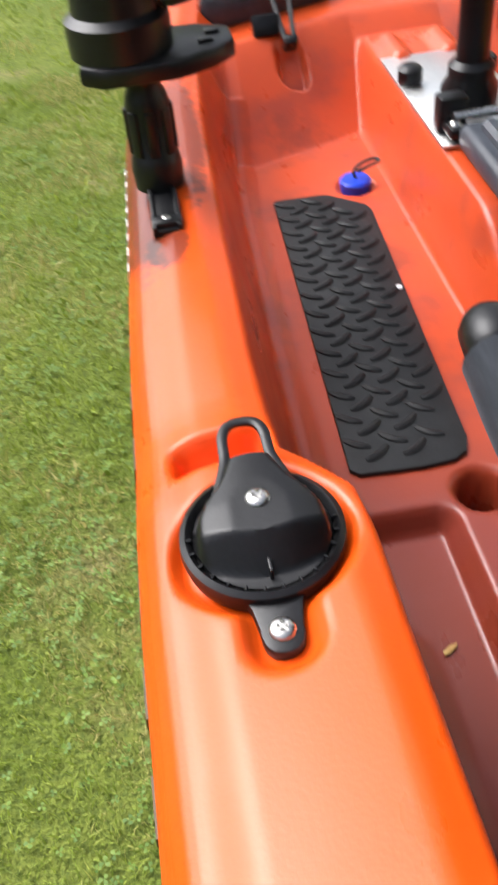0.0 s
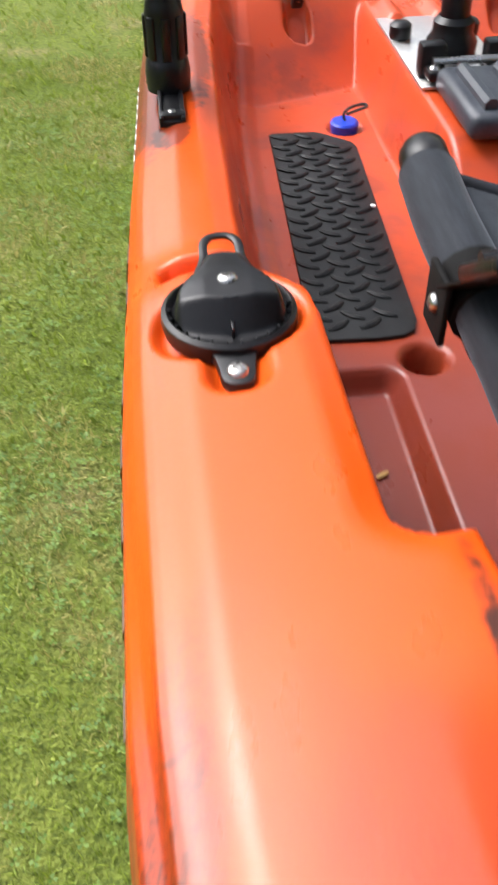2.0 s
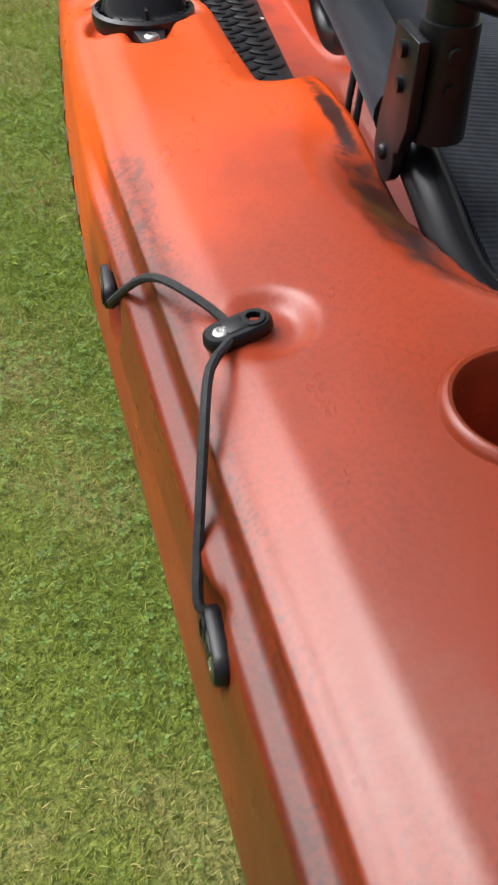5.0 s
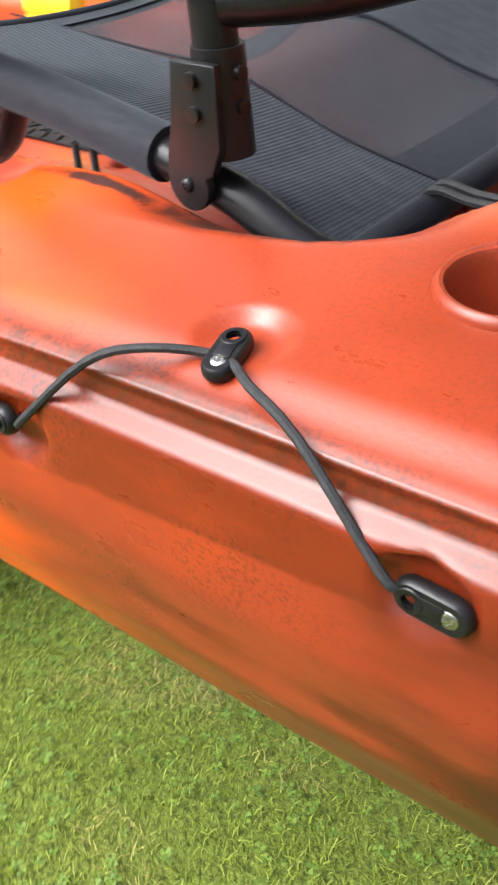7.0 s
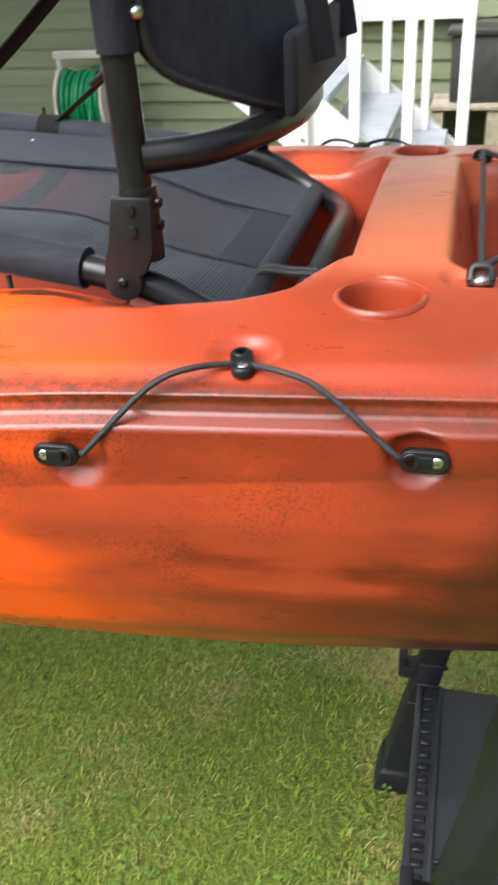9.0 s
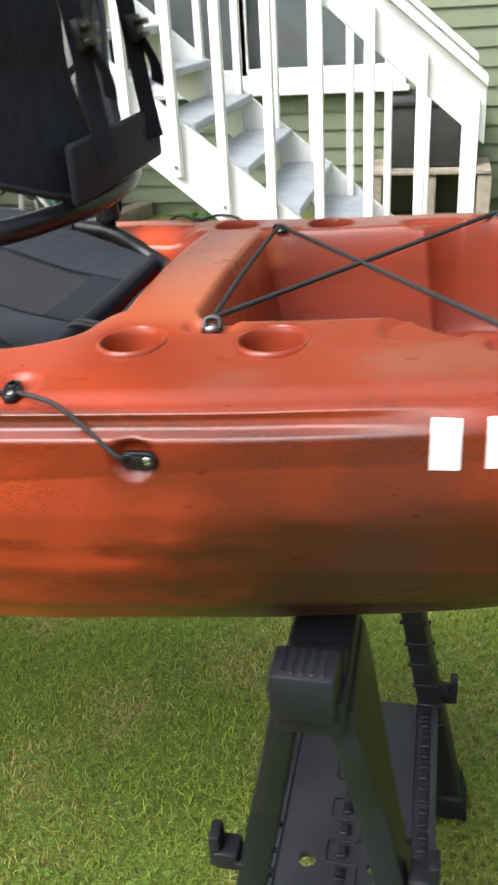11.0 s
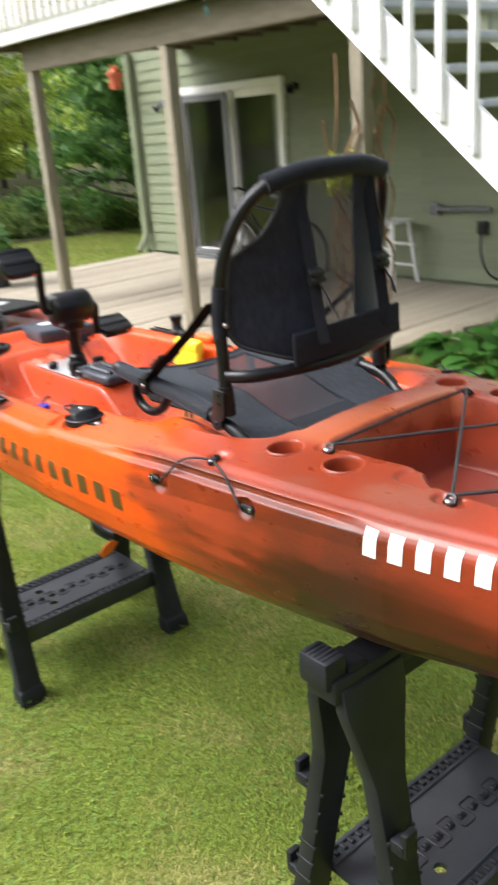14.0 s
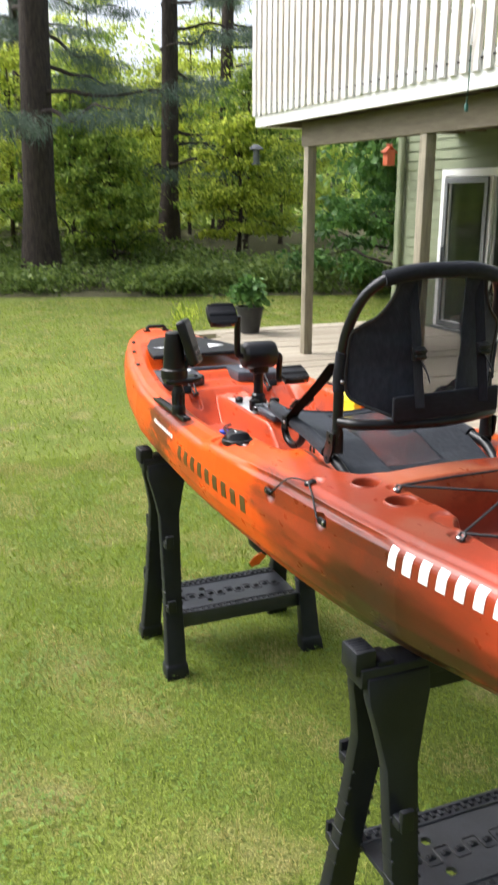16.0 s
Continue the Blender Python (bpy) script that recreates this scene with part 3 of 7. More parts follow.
SHEER = [(-1.36, 1.18), (-0.9, 1.172), (-0.6, 1.174), (-0.36, 1.168), (-0.2, 1.16), (0.1, 1.155), (0.25, 1.146), (0.4, 1.132), (0.5, 1.126), (0.545, 1.122), (0.575, 1.108), (0.86, 1.098), (1.3, 1.1), (1.7, 1.118), (2.1, 1.14), (2.36, 1.152), (2.46, 1.148)]
KEEL = [(-1.36, 1.08), (-1.2, 1.03), (-0.9, 0.955), (-0.5, 0.89), (-0.33, 0.858), (-0.22, 0.846), (0.0, 0.837), (0.15, 0.836), (1.5, 0.836), (1.9, 0.862), (2.2, 0.93), (2.4, 1.02), (2.46, 1.08)]
SEAT_RIM = [(-0.05, 0.16), (-0.03, 0.178), (0.0, 0.192), (0.03, 0.206), (0.1, 0.221), (0.2, 0.226), (0.6, 0.226)]
SEAT_RIM_FAR = [(-0.05, 0.185), (-0.035, 0.208), (0.0, 0.222), (0.1, 0.226), (0.6, 0.226)]
RIM = [(-0.05, 0.261), (0.47, 0.261), (0.5, 0.264), (0.55, 0.297), (0.65, 0.299), (0.83, 0.295), (1.07, 0.286), (1.3, 0.268), (1.6, 0.23), (1.9, 0.17), (2.05, 0.13)]
NOTCH = 0.264
CAP = (-0.316, 0.473)
PAD_MID, PAD_FRONT, PAD_REAR = (-0.334, 0.0), (0.124, 1.107), (-0.126, 1.114)
CUPS = [(0.232, -0.080, 0.029), (0.229, -0.216, 0.030)]


def lane(v, rows):
    """Table lookup, softened so that stations leave no kinks."""
    return sum(table(v + d, rows) * w for d, w in ((-0.03, 0.2), (-0.015, 0.2), (0, 0.2), (0.015, 0.2), (0.03, 0.2)))


def crease(y):
    """Half-width of the deck at its outer crease."""
    b = table(y, BEAM)
    return b - 0.027 * np.clip(b / 0.3, 0.15, 1)


def round_rect(x, y, cx, cy, hx, hy, r):
    """Distance inside (positive) a rounded rectangle."""
    qx, qy = np.abs(x - cx) - hx + r, np.abs(y - cy) - hy + r
    return r - np.hypot(np.clip(qx, 0, None), np.clip(qy, 0, None)) - np.minimum(np.maximum(qx, qy), 0)


def disc(x, y, cx, cy, r):
    return r - np.hypot(x - cx, y - cy)


def deck_height(x, y):
    """The moulded top of the boat: gunwales, foot well, console, seat well, cross beam, tank well and recesses."""
    a = np.abs(x)
    xe = crease(y)
    zc = lane(y, SHEER)
    u = np.clip(a / np.maximum(xe, 1e-4), 0, 1)
    z = zc + 0.026 * (1 - u ** 2) * np.clip(xe / 0.3, 0, 1) - 0.006 * ease(u, 0.93, 1.0)
    # long cockpit
    rim = table(y, RIM)
    wide, along, r = rim - a, y - NOTCH, 0.022
    front = np.where((wide < r) & (along < r), r - np.hypot(r - wide, r - along), np.minimum(wide, along))
    back = np.minimum(np.where(x > 0, table(y, SEAT_RIM_FAR), table(y, SEAT_RIM)) - a, np.where(y > 0.5, -1.0, 1.0))
    inside = np.minimum(np.maximum(front, back), np.minimum((y + 0.05) * 1.7, (2.03 - y) * 0.8))
    z = z - 0.024 * ease(inside, -0.045, 0.004) * ease(y, -0.045, 0.02) * ease(y, 0.2, 0.08)
    z = z - 0.008 * ease(inside, -0.02, 0.004) * ease(y, 0.22, 0.3)
    foot = np.full_like(z, 0.974)
    fwd = y - 0.36 * np.clip(0.22 - a, 0, 0.16)
    foot = foot + (1.076 - 0.974) * (0.65 * np.clip((fwd - 1.176) / 0.135, 0, 1) + 0.35 * ease(fwd, 1.168, 1.325)) + 0.028 * ease(y, 1.5, 1.55) + 0.02 * ease(y, 1.7, 2.0)
    foot = foot + 0.012 * ease(y, 0.3, 0.2) * (1 - ease(a, 0.17, 0.2))
    # centre console with the drive well
    hump = (1.063 - 0.974) * ease(a, 0.078, 0.05) * ease(y, 0.70, 0.88) * ease(y, 1.42, 1.3)
    hump = hump + 0.05 * ease(a, 0.085, 0.05) * ease(y, 0.72, 0.6) * ease(y, 0.25, 0.4) * 0.6
    foot = np.maximum(foot, 0.974 + hump)
    # two-step side wall
    s = ease(inside, 0.0, 0.014) * 0.30 + ease(inside, 0.004, 0.036) * 0.7
    foot = foot + 0.006 * ease(inside, 0.058, 0.04) * (y > 0.3) * (y < 1.25)
    # trough behind the mat, scupper, under-seat ridges
    for sx in (-1, 1):
        foot = foot - 0.022 * ease(round_rect(x, y, sx * 0.2, 0.455, 0.04, 0.147, 0.016), -0.004, 0.012)
        foot = foot - 0.007 * ease(disc(x, y, sx * 0.134, 0.612, 0.026), 0, 0.008) - 0.125 * ease(disc(x, y, sx * 0.134, 0.612, 0.018), 0, 0.004)
        foot = foot - 0.006 * ease(disc(x, y, sx * 0.115, 1.096, 0.024), 0, 0.006)
        foot = foot + 0.05 * ease(round_rect(x, y, sx * 0.185, 0.215, 0.03, 0.035, 0.015), -0.012, 0.012)
        foot = foot + 0.02 * ease(round_rect(x, y, sx * 0.1, 0.1, 0.02, 0.09, 0.015), -0.01, 0.01)
        foot = foot - 0.022 * ease(round_rect(x, y, sx * 0.148, 1.298, 0.022, 0.03, 0.02), 0, 0.009)
        foot = foot + 0.012 * ease(round_rect(x, y, sx * 0.03, 1.245, 0.012, 0.04, 0.01), -0.008, 0.01)
    foot = foot - 0.12 * ease(round_rect(x, y, 0, 1.1, 0.03, 0.085, 0.01), 0, 0.008)
    z = z * (1 - s) + foot * s
    # tank well behind the cross beam, in two steps
    well = np.maximum(round_rect(x, y, 0, -0.26, 0.185, 0.135, 0.03), round_rect(x, y, 0, -0.68, 0.222, 0.36, 0.1))
    z = z - (z - 1.035) * ease(well, -0.002, 0.04) * 0.98
    ledge = round_rect(x, y, 0, -0.68, 0.25, 0.12, 0.06)
    z = np.where(z > 1.14, z - 0.03 * ease(ledge, 0.0, 0.018), z)
    for sx in (-1, 1):
        z = z - 0.006 * ease(round_rect(x, y, sx * 0.208, -0.355, 0.03, 0.045, 0.028), 0, 0.01)
        for cx, cy, r in CUPS:
            z = z - 0.11 * ease(disc(x, y, sx * cx, cy, r + 0.003), 0, 0.003)
        # hook recesses
        for hx, hy in ((0.197, -0.15), (0.241, -0.436)):
            z = z - 0.007 * ease(round_rect(x, y, sx * hx, hy, 0.017, 0.03, 0.016), 0, 0.007)
        # finger groove and turret seat at the cap
        g = 0.556 + 0.05 * (0.33 - a)
        z = z - 0.013 * ease(np.abs(y - g), 0.019, 0.004) * ease(a, 0.296, 0.31) * ease(a, 0.362, 0.35)
        z = z - 0.012 * ease(disc(x, y, sx * 0.316, 0.473, 0.052), 0, 0.011)
        z = z - 0.012 * ease(round_rect(x, y, sx * 0.316, 0.425, 0.022, 0.037, 0.021), 0, 0.012) * (1 - ease(disc(x, y, sx * 0.316, 0.473, 0.052), 0, 0.011))
        # half-moon recess at the middle eye
        m = disc(x, y, sx * 0.318, 0.002, 0.026)
        z = z - 0.007 * ease(m, -0.001, 0.011) * ease(sx * x, 0.346, 0.3)
        # track slot
        z = z - 0.004 * ease(round_rect(x, y, sx * 0.338, 1.0, 0.012, 0.165, 0.002), 0, 0.003)
    return z


def hull_side(y, f):
    """Points of the flank at station y for f from 0 (crease) to 1 (keel): half-width and height."""
    b, xe, zc, zk = table(y, BEAM), crease(y), lane(y, SHEER) - 0.006, table(y, KEEL)
    k = np.clip(b / 0.3, 0, 1)
    groove = ease(y, -0.42, -0.25) * ease(y, 0.36, 0.14)
    zm = np.minimum(1.065, zc - 0.3 * (zc - zk))
    aft = ease(y, 0.1, -0.4)
    rows_f = [0, 0.03, 0.07, 0.11, 0.15, 0.32, 0.44, 0.54, 0.63, 0.72, 0.84, 1.0]
    xs = [xe, xe + 0.006 * k, xe + (0.012 - 0.007 * groove) * k, xe + (0.016 - 0.0085 * groove) * k, xe + 0.0185 * k, b, b - 0.005 * k, b * (0.951 - 0.012 * aft), b * (0.87 - 0.035 * aft), b * (0.71 - 0.05 * aft), b * 0.42, 0 * b]
    h = zm - zk
    zs = [zc, zc - 0.003, zc - 0.0085, zc - 0.015, zc - 0.0215, zm, zk + h * 0.72, zk + h * 0.5, zk + h * 0.31, zk + h * 0.16, zk + h * 0.07, zk]
    if f is None:
        return np.array([float(np.ravel(q)[0]) for q in xs]), np.array([float(np.ravel(q)[0]) for q in zs])
    i = min(np.searchsorted(rows_f, f, side="right") - 1, len(rows_f) - 2)
    t = (f - rows_f[i]) / (rows_f[i + 1] - rows_f[i])
    return xs[i] * (1 - t) + xs[i + 1] * t, zs[i] * (1 - t) + zs[i + 1] * t


def build_hull():
    ys = np.concatenate([np.linspace(-1.36, -0.62, 120), np.linspace(-0.616, 1.32, 600), np.linspace(1.326, 2.46, 170)])
    us = np.linspace(-1, 1, 253)
    gy = np.repeat(ys[:, None], len(us), 1)
    gx = crease(gy) * us
    gz = deck_height(gx, gy)
    top = np.stack([gx, gy, gz], -1)
    nu = len(us)
    v = [top.reshape(-1, 3)]
    i = np.arange(len(ys) - 1)[:, None] * nu + np.arange(nu - 1)
    faces = [np.stack([i, i + 1, i + nu + 1, i + nu], -1).reshape(-1, 4)]
    base = gx.size
    fs = np.concatenate([np.linspace(0, 0.16, 17), np.linspace(0.18, 0.66, 36), np.linspace(0.7, 1, 10)])
    for sx in (-1, 1):
        cols = []
        for f in fs:
            x, z = hull_side(ys, f)
            if f == 0:
                z = gz[:, 0 if sx < 0 else -1]
            x = np.array(x, float)
            # recesses for the side eyes
            for py, pz in ((0.106, 1.104), (-0.117, 1.115)):
                d = np.hypot((ys - py) / 0.0225, (z - pz) / 0.0185)
                x = x - 0.0085 * ease(d, 1.0, 0.7)
            cols.append(np.stack([sx * x, ys, z], -1))
        side = np.stack(cols, 1)
        nf = len(fs)
        v.append(side.reshape(-1, 3))
        i = base + np.arange(len(ys) - 1)[:, None] * nf + np.arange(nf - 1)
        q = np.stack([i, i + nf, i + nf + 1, i + 1], -1).reshape(-1, 4)
        faces.append(q[:, ::-1] if sx < 0 else q)
        base += side.shape[0] * nf
    me = bpy.data.meshes.new("hull")
    me.from_pydata(np.concatenate(v).tolist(), [], np.concatenate(faces).tolist())
    bm = bmesh.new()
    bm.from_mesh(me)
    bpy.data.meshes.remove(me)
    bmesh.ops.remove_doubles(bm, verts=bm.verts, dist=0.0002)
    bmesh.ops.recalc_face_normals(bm, faces=bm.faces)
    return bm


def deck_at(x, y):
    return float(deck_height(np.array([x], float), np.array([y], float))[0])


def flank_at(y, z):
    """Half-width of the flank at a height."""
    xs, zs = hull_side(np.array([y]), None)
    return float(np.interp(z, zs[::-1], xs[::-1]))


kayak = thing("kayak", (0, 0.55, 0.834), "orange and red sit-on-top fishing kayak resting on two sawhorses", "kayak")
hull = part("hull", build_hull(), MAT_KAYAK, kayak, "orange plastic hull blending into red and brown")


def turret_cap(cx, cy):
    """The black knob cap in its ring, with a carrying loop and a tab."""
    z = deck_at(cx, cy - 0.095) - 0.0125
    at = Matrix.Translation((cx, cy, z))
    ring = part("cap_ring", lathe([(0.031, -0.004), (0.0415, -0.004), (0.043, 0.003), (0.0425, 0.0085), (0.0395, 0.0105), (0.0372, 0.0085), (0.036, 0.003), (0.02, 0.002)], 48, at), MAT_BLACK, kayak, "black ring")
    bm = bmesh.new()
    n, rings = 72, []
    for j in range(23):
        t = j / 22
        ring_v = []
        for k in range(n):
            a = 2 * math.pi * k / n
            reach = 0.036 if math.sin(a) < 0.35 else 0.036 + 0.005 * (math.sin(a) - 0.35)
            x, y = reach * t * math.cos(a), reach * t * math.sin(a)
            half = float(table(y, [(-0.036, 0.022), (-0.03, 0.029), (-0.014, 0.0345), (0.002, 0.0338), (0.012, 0.0288), (0.022, 0.0205), (0.034, 0.0155), (0.04, 0.015)]))
            top = 0.0285 - 0.09 * max(0.0, y - 0.006) - 6.0 * x * x
            cut = 0.0272 - 1.25 * max(0.0, -y - 0.0145 + 9.0 * x * x)
            edge = float(ease(np.array(half - abs(x)), -0.003, 0.0042))
            ring_v.append(bm.verts.new((x, y, 0.006 + (max(0.0085, min(top, cut)) - 0.006) * edge)))
        rings.append(ring_v)
    for a, b in zip(rings[1:], rings[2:]):
        for k in range(n):
            bm.faces.new((a[k], a[(k + 1) % n], b[(k + 1) % n], b[k]))
    bm.faces.new(rings[1])
    for v in rings[0]:
        bm.verts.remove(v)
    bmesh.ops.recalc_face_normals(bm, faces=bm.faces)
    if bm.faces[0].normal.z < 0:
        bmesh.ops.reverse_faces(bm, faces=bm.faces)
    bmesh.ops.transform(bm, matrix=at, verts=bm.verts)
    knob = part("cap", bm, MAT_BLACK, kayak, "black screw cap with a grip")
    loop = [(-0.020, 0.018, 0.017), (-0.0165, 0.03, 0.0165), (-0.0125, 0.045, 0.0165), (-0.0115, 0.062, 0.018), (-0.006, 0.0705, 0.0185), (0.006, 0.0705, 0.0185), (0.0115, 0.062, 0.018), (0.0125, 0.045, 0.0165), (0.0165, 0.03, 0.0165), (0.020, 0.018, 0.017)]
    part("carry_loop", sweep([at @ Vector(q) for q in smooth_line(loop, 5)], 0.003, 8, flat=(0.0058, 0.0042)), MAT_BLACK, knob)
    part("grip_web", box((0.002, 0.012, 0.01), at @ Vector((0, -0.0255, 0.011)), bevel=0.0006), MAT_BLACK, knob)
    for k in range(26):
        a = 2 * math.pi * k / 26
        if math.sin(a) < 0.1:
            part("grip_rib", box((0.0013, 0.003, 0.006), at @ Vector((0.0375 * math.cos(a), 0.0375 * math.sin(a), 0.008)), (0, 0, math.degrees(a) - 90), 0.0004, 1), MAT_BLACK, knob)
    part("screw", screw(at @ Vector((0, 0.006, 0.0265)), (0, 0.1, 1), 0.0068, 0.003), MAT_STEEL, knob, "steel screw head")
    tab = [(-0.016, -0.036), (-0.0125, -0.044), (-0.0105, -0.056), (-0.0104, -0.06), (-0.009, -0.065), (-0.006, -0.0685), (-0.002, -0.07), (0.002, -0.07), (0.006, -0.0685), (0.009, -0.065), (0.0104, -0.06), (0.0105, -0.056), (0.0125, -0.044), (0.016, -0.036)]
    t = part("tab", slab(tab, -0.003, 0.005, 0.0015, at), MAT_BLACK, kayak, "black tab")
    part("screw", screw(at @ Vector((0, -0.0575, 0.005)), (0, 0, 1), 0.0068, 0.0028), MAT_STEEL, t, "steel screw head")


turret_cap(*CAP)
turret_cap(-CAP[0], CAP[1])


def deck_eye(at, normal, along, screw_mat):
    """A black two-hole eye with a screw in one end."""
    z = Vector(normal).normalized()
    x = Vector(along).normalized()
    m = Matrix((x, z.cross(x), z)).transposed().to_4x4()
    m.translation = Vector(at)
    bm = bmesh.new()
    n = 40
    def outline(s):
        return [(math.copysign(0.0078, math.cos(a)) * (abs(math.cos(a)) > 0.02) + s * math.cos(a), s * 0.95 * math.sin(a)) for a in (2 * math.pi * k / n for k in range(n))]
    rows = [(0.0082, 0.0), (0.0086, 0.0015), (0.0082, 0.0048), (0.007, 0.006), (0.004, 0.006), (0.0035, 0.0036)]
    rings = [[bm.verts.new((x_, y_, h)) for x_, y_ in outline(s)] for s, h in rows]
    for a, b in zip(rings, rings[1:]):
        for k in range(n):
            bm.faces.new((a[k], a[(k + 1) % n], b[(k + 1) % n], b[k]))
    bmesh.ops.recalc_face_normals(bm, faces=bm.faces)
    bmesh.ops.transform(bm, matrix=m, verts=bm.verts)
    eye = part("deck_eye", join(bm, box((0.012, 0.0085, 0.006), m @ Vector((0, 0, 0.0036)), [math.degrees(q) for q in m.to_euler()], 0.001)), MAT_BLACK, kayak, "black deck eye")
    part("screw", screw(m @ Vector((-0.0078, 0, 0.0046)), z, 0.0047, 0.002), screw_mat, eye, "screw head")
    part("eyelet", lathe([(0.0033, 0.0055), (0.0055, 0.0055), (0.0058, 0.0065), (0.0053, 0.007), (0.0034, 0.007)], 24, m @ Matrix.Translation((0.0078, 0, 0))), MAT_BLACK, eye)
    return eye


for sx in (-1, 1):
    zz = deck_at(sx * 0.33, 0.0)
    deck_eye((sx * 0.328, 0.001, 1.1565), (sx * 0.12, 0, 1), (-sx * 0.95, 0.28, 0.1), MAT_STEEL)
    yf, zf = PAD_FRONT
    deck_eye((sx * (flank_at(yf, zf) - 0.002), yf - 0.003, zf), (sx, 0, 0.12), (0, -1, 0), MAT_STEEL)
    yr, zr = PAD_REAR
    deck_eye((sx * (flank_at(yr, zr) - 0.0025), yr + 0.004, zr), (sx, 0, 0.12), (0, 1, 0), MAT_STEEL)
    e = sx * (flank_at(0.1, 1.105) + 0.001)
    er = sx * (flank_at(-0.1, 1.114) + 0.001)
    cf, cr = float(crease(0.072)), float(crease(-0.058))
    cord = [(e * 0.985, 0.109, 1.1065), (e * 0.998, 0.103, 1.1085), (e * 1.001, 0.096, 1.115), (sx * (cf + 0.008), 0.056, 1.154), (sx * 0.347, 0.03, 1.1622), (sx * 0.331, 0.002, 1.159),
            (sx * 0.345, -0.026, 1.163), (sx * (cr + 0.008), -0.056, 1.1555), (er * 1.001, -0.1, 1.122), (er * 0.998, -0.108, 1.116), (er * 0.985, -0.115, 1.1145)]
    part("paddle_cord", sweep(smooth_line(cord, 4), 0.0022, 8), MAT_CORD, kayak, "thin black bungee cord")


def ribbed_mat(sx):
    """The black foot mat with raised crescents."""
    o = [(-0.229, 0.650), (-0.222, 0.643), (-0.17, 0.640), (-0.146, 0.642), (-0.134, 0.649), (-0.129, 0.664), (-0.112, 1.03), (-0.116, 1.045), (-0.150, 1.076), (-0.158, 1.08), (-0.211, 1.082), (-0.215, 1.078)]
    z = 0.975
    mat = part("foot_mat", slab([(-sx * x, y) for x, y in (o if sx < 0 else o[::-1])], z - 0.002, z + 0.0035, 0.001), MAT_RUBBER, kayak, "black rubber mat with raised crescents")
    arc = [(0.0122 * t, 0.0026 * t * t - 0.0012, 0.0) for t in (-1, -0.66, -0.33, 0, 0.33, 0.66, 1)]
    first = None
    for col in range(8):
        for row in range(16):
            x = -0.2185 + 0.0153 * col
            y = 0.646 + 0.030 * row + (0.015 if col % 2 else 0.0)
            x += 0.033 * (y - 0.65)
            left = -0.229 + (y - 0.65) * 0.033 + 0.009
            right = -0.133 + (y - 0.66) * 0.043 - max(0, y - 1.04) * 0.8 + (0 if y > 0.655 else -0.012) - 0.009
            if not (left < x < right and 0.65 < y < 1.074):
                continue
            turn = 0.56 if col % 2 else -0.6
            if first is None:
                first = part("tread_rib", sweep(arc, [0.002, 0.0029, 0.0033, 0.0035, 0.0033, 0.0029, 0.002], 6), MAT_RUBBER, mat)
                first.matrix_basis = Matrix.LocRotScale((-sx * x, y, z + 0.0036), Euler((0, 0, turn)), None)
            else:
                share(first, (-sx * x, y, z + 0.0036), mat, (0, 0, turn))
    return mat


for sx in (-1, 1):
    ribbed_mat(sx)
    pz = 0.972
    plug = part("scupper_plug", lathe([(0, -0.004), (0.017, -0.004), (0.0185, 0.004), (0.0185, 0.009), (0.016, 0.0115), (0, 0.012)], 28, Matrix.Translation((sx * 0.115, 1.096, pz))), MAT_BLUE, kayak, "blue rubber plug with a black cord loop")
    loop = [(sx * 0.115, 1.096, pz + 0.011), (sx * 0.116, 1.098, pz + 0.02), (sx * 0.106, 1.102, pz + 0.026), (sx * 0.09, 1.107, pz + 0.027), (sx * 0.086, 1.101, pz + 0.026), (sx * 0.098, 1.097, pz + 0.024), (sx * 0.113, 1.095, pz + 0.02)]
    part("plug_loop", sweep(smooth_line(loop, 5), 0.002, 7), MAT_CORD, plug)
part("foot_mat_dot", lathe([(0, 0), (0.003, 0), (0.0028, 0.002), (0, 0.0024)], 12, Matrix.Translation((-0.125, 0.876, 0.9795))), MAT_DECAL_WHITE, kayak, "white speck")


for sx in (-1, 1):
    for cx, cy, r in CUPS:
        cz = deck_at(sx * (cx - r - 0.009), cy) * 0.5 + deck_at(sx * (cx + r + 0.009), cy) * 0.5
        part("cup_holder", lathe([(0, -0.1), (r - 0.005, -0.1), (r - 0.002, -0.094), (r - 0.0005, -0.008), (r + 0.0005, -0.001), (r + 0.0016, 0.0012), (r + 0.0034, 0.0018), (r + 0.0052, 0.001), (r + 0.0066, -0.002), (r + 0.007, -0.006)], 48, Matrix.Translation((sx * cx, cy, cz))), MAT_KAYAK, kayak, "moulded round cup recess")

# bungee lacing over the tank well
def hook(sx, hx, hy):
    z = deck_at(sx * hx, hy)
    h = part("lacing_hook", join(box((0.011, 0.02, 0.005), (sx * hx, hy, z + 0.0025), (0, 0, 0), 0.002), sweep(smooth_line([(sx * hx, hy - 0.008, z + 0.004), (sx * (hx - 0.006), hy - 0.006, z + 0.012), (sx * (hx - 0.006), hy + 0.006, z + 0.012), (sx * hx, hy + 0.008, z + 0.004)], 5), 0.003, 8)), MAT_BLACK, kayak, "black lacing hook")
    part("screw", screw((sx * (hx + 0.002), hy, z + 0.0055), (0, 0, 1), 0.0068, 0.004), MAT_STEEL, h)
    return Vector((sx * (hx - 0.006), hy, z + 0.013))


hooks = {(sx, n): hook(sx, hx, hy) for sx in (-1, 1) for n, (hx, hy) in enumerate(((0.197, -0.15), (0.241, -0.436), (0.225, -0.82)))}
lace = [hooks[-1, 0], hooks[1, 1], hooks[-1, 2], hooks[1, 2], hooks[-1, 1], hooks[1, 0], hooks[-1, 0]]
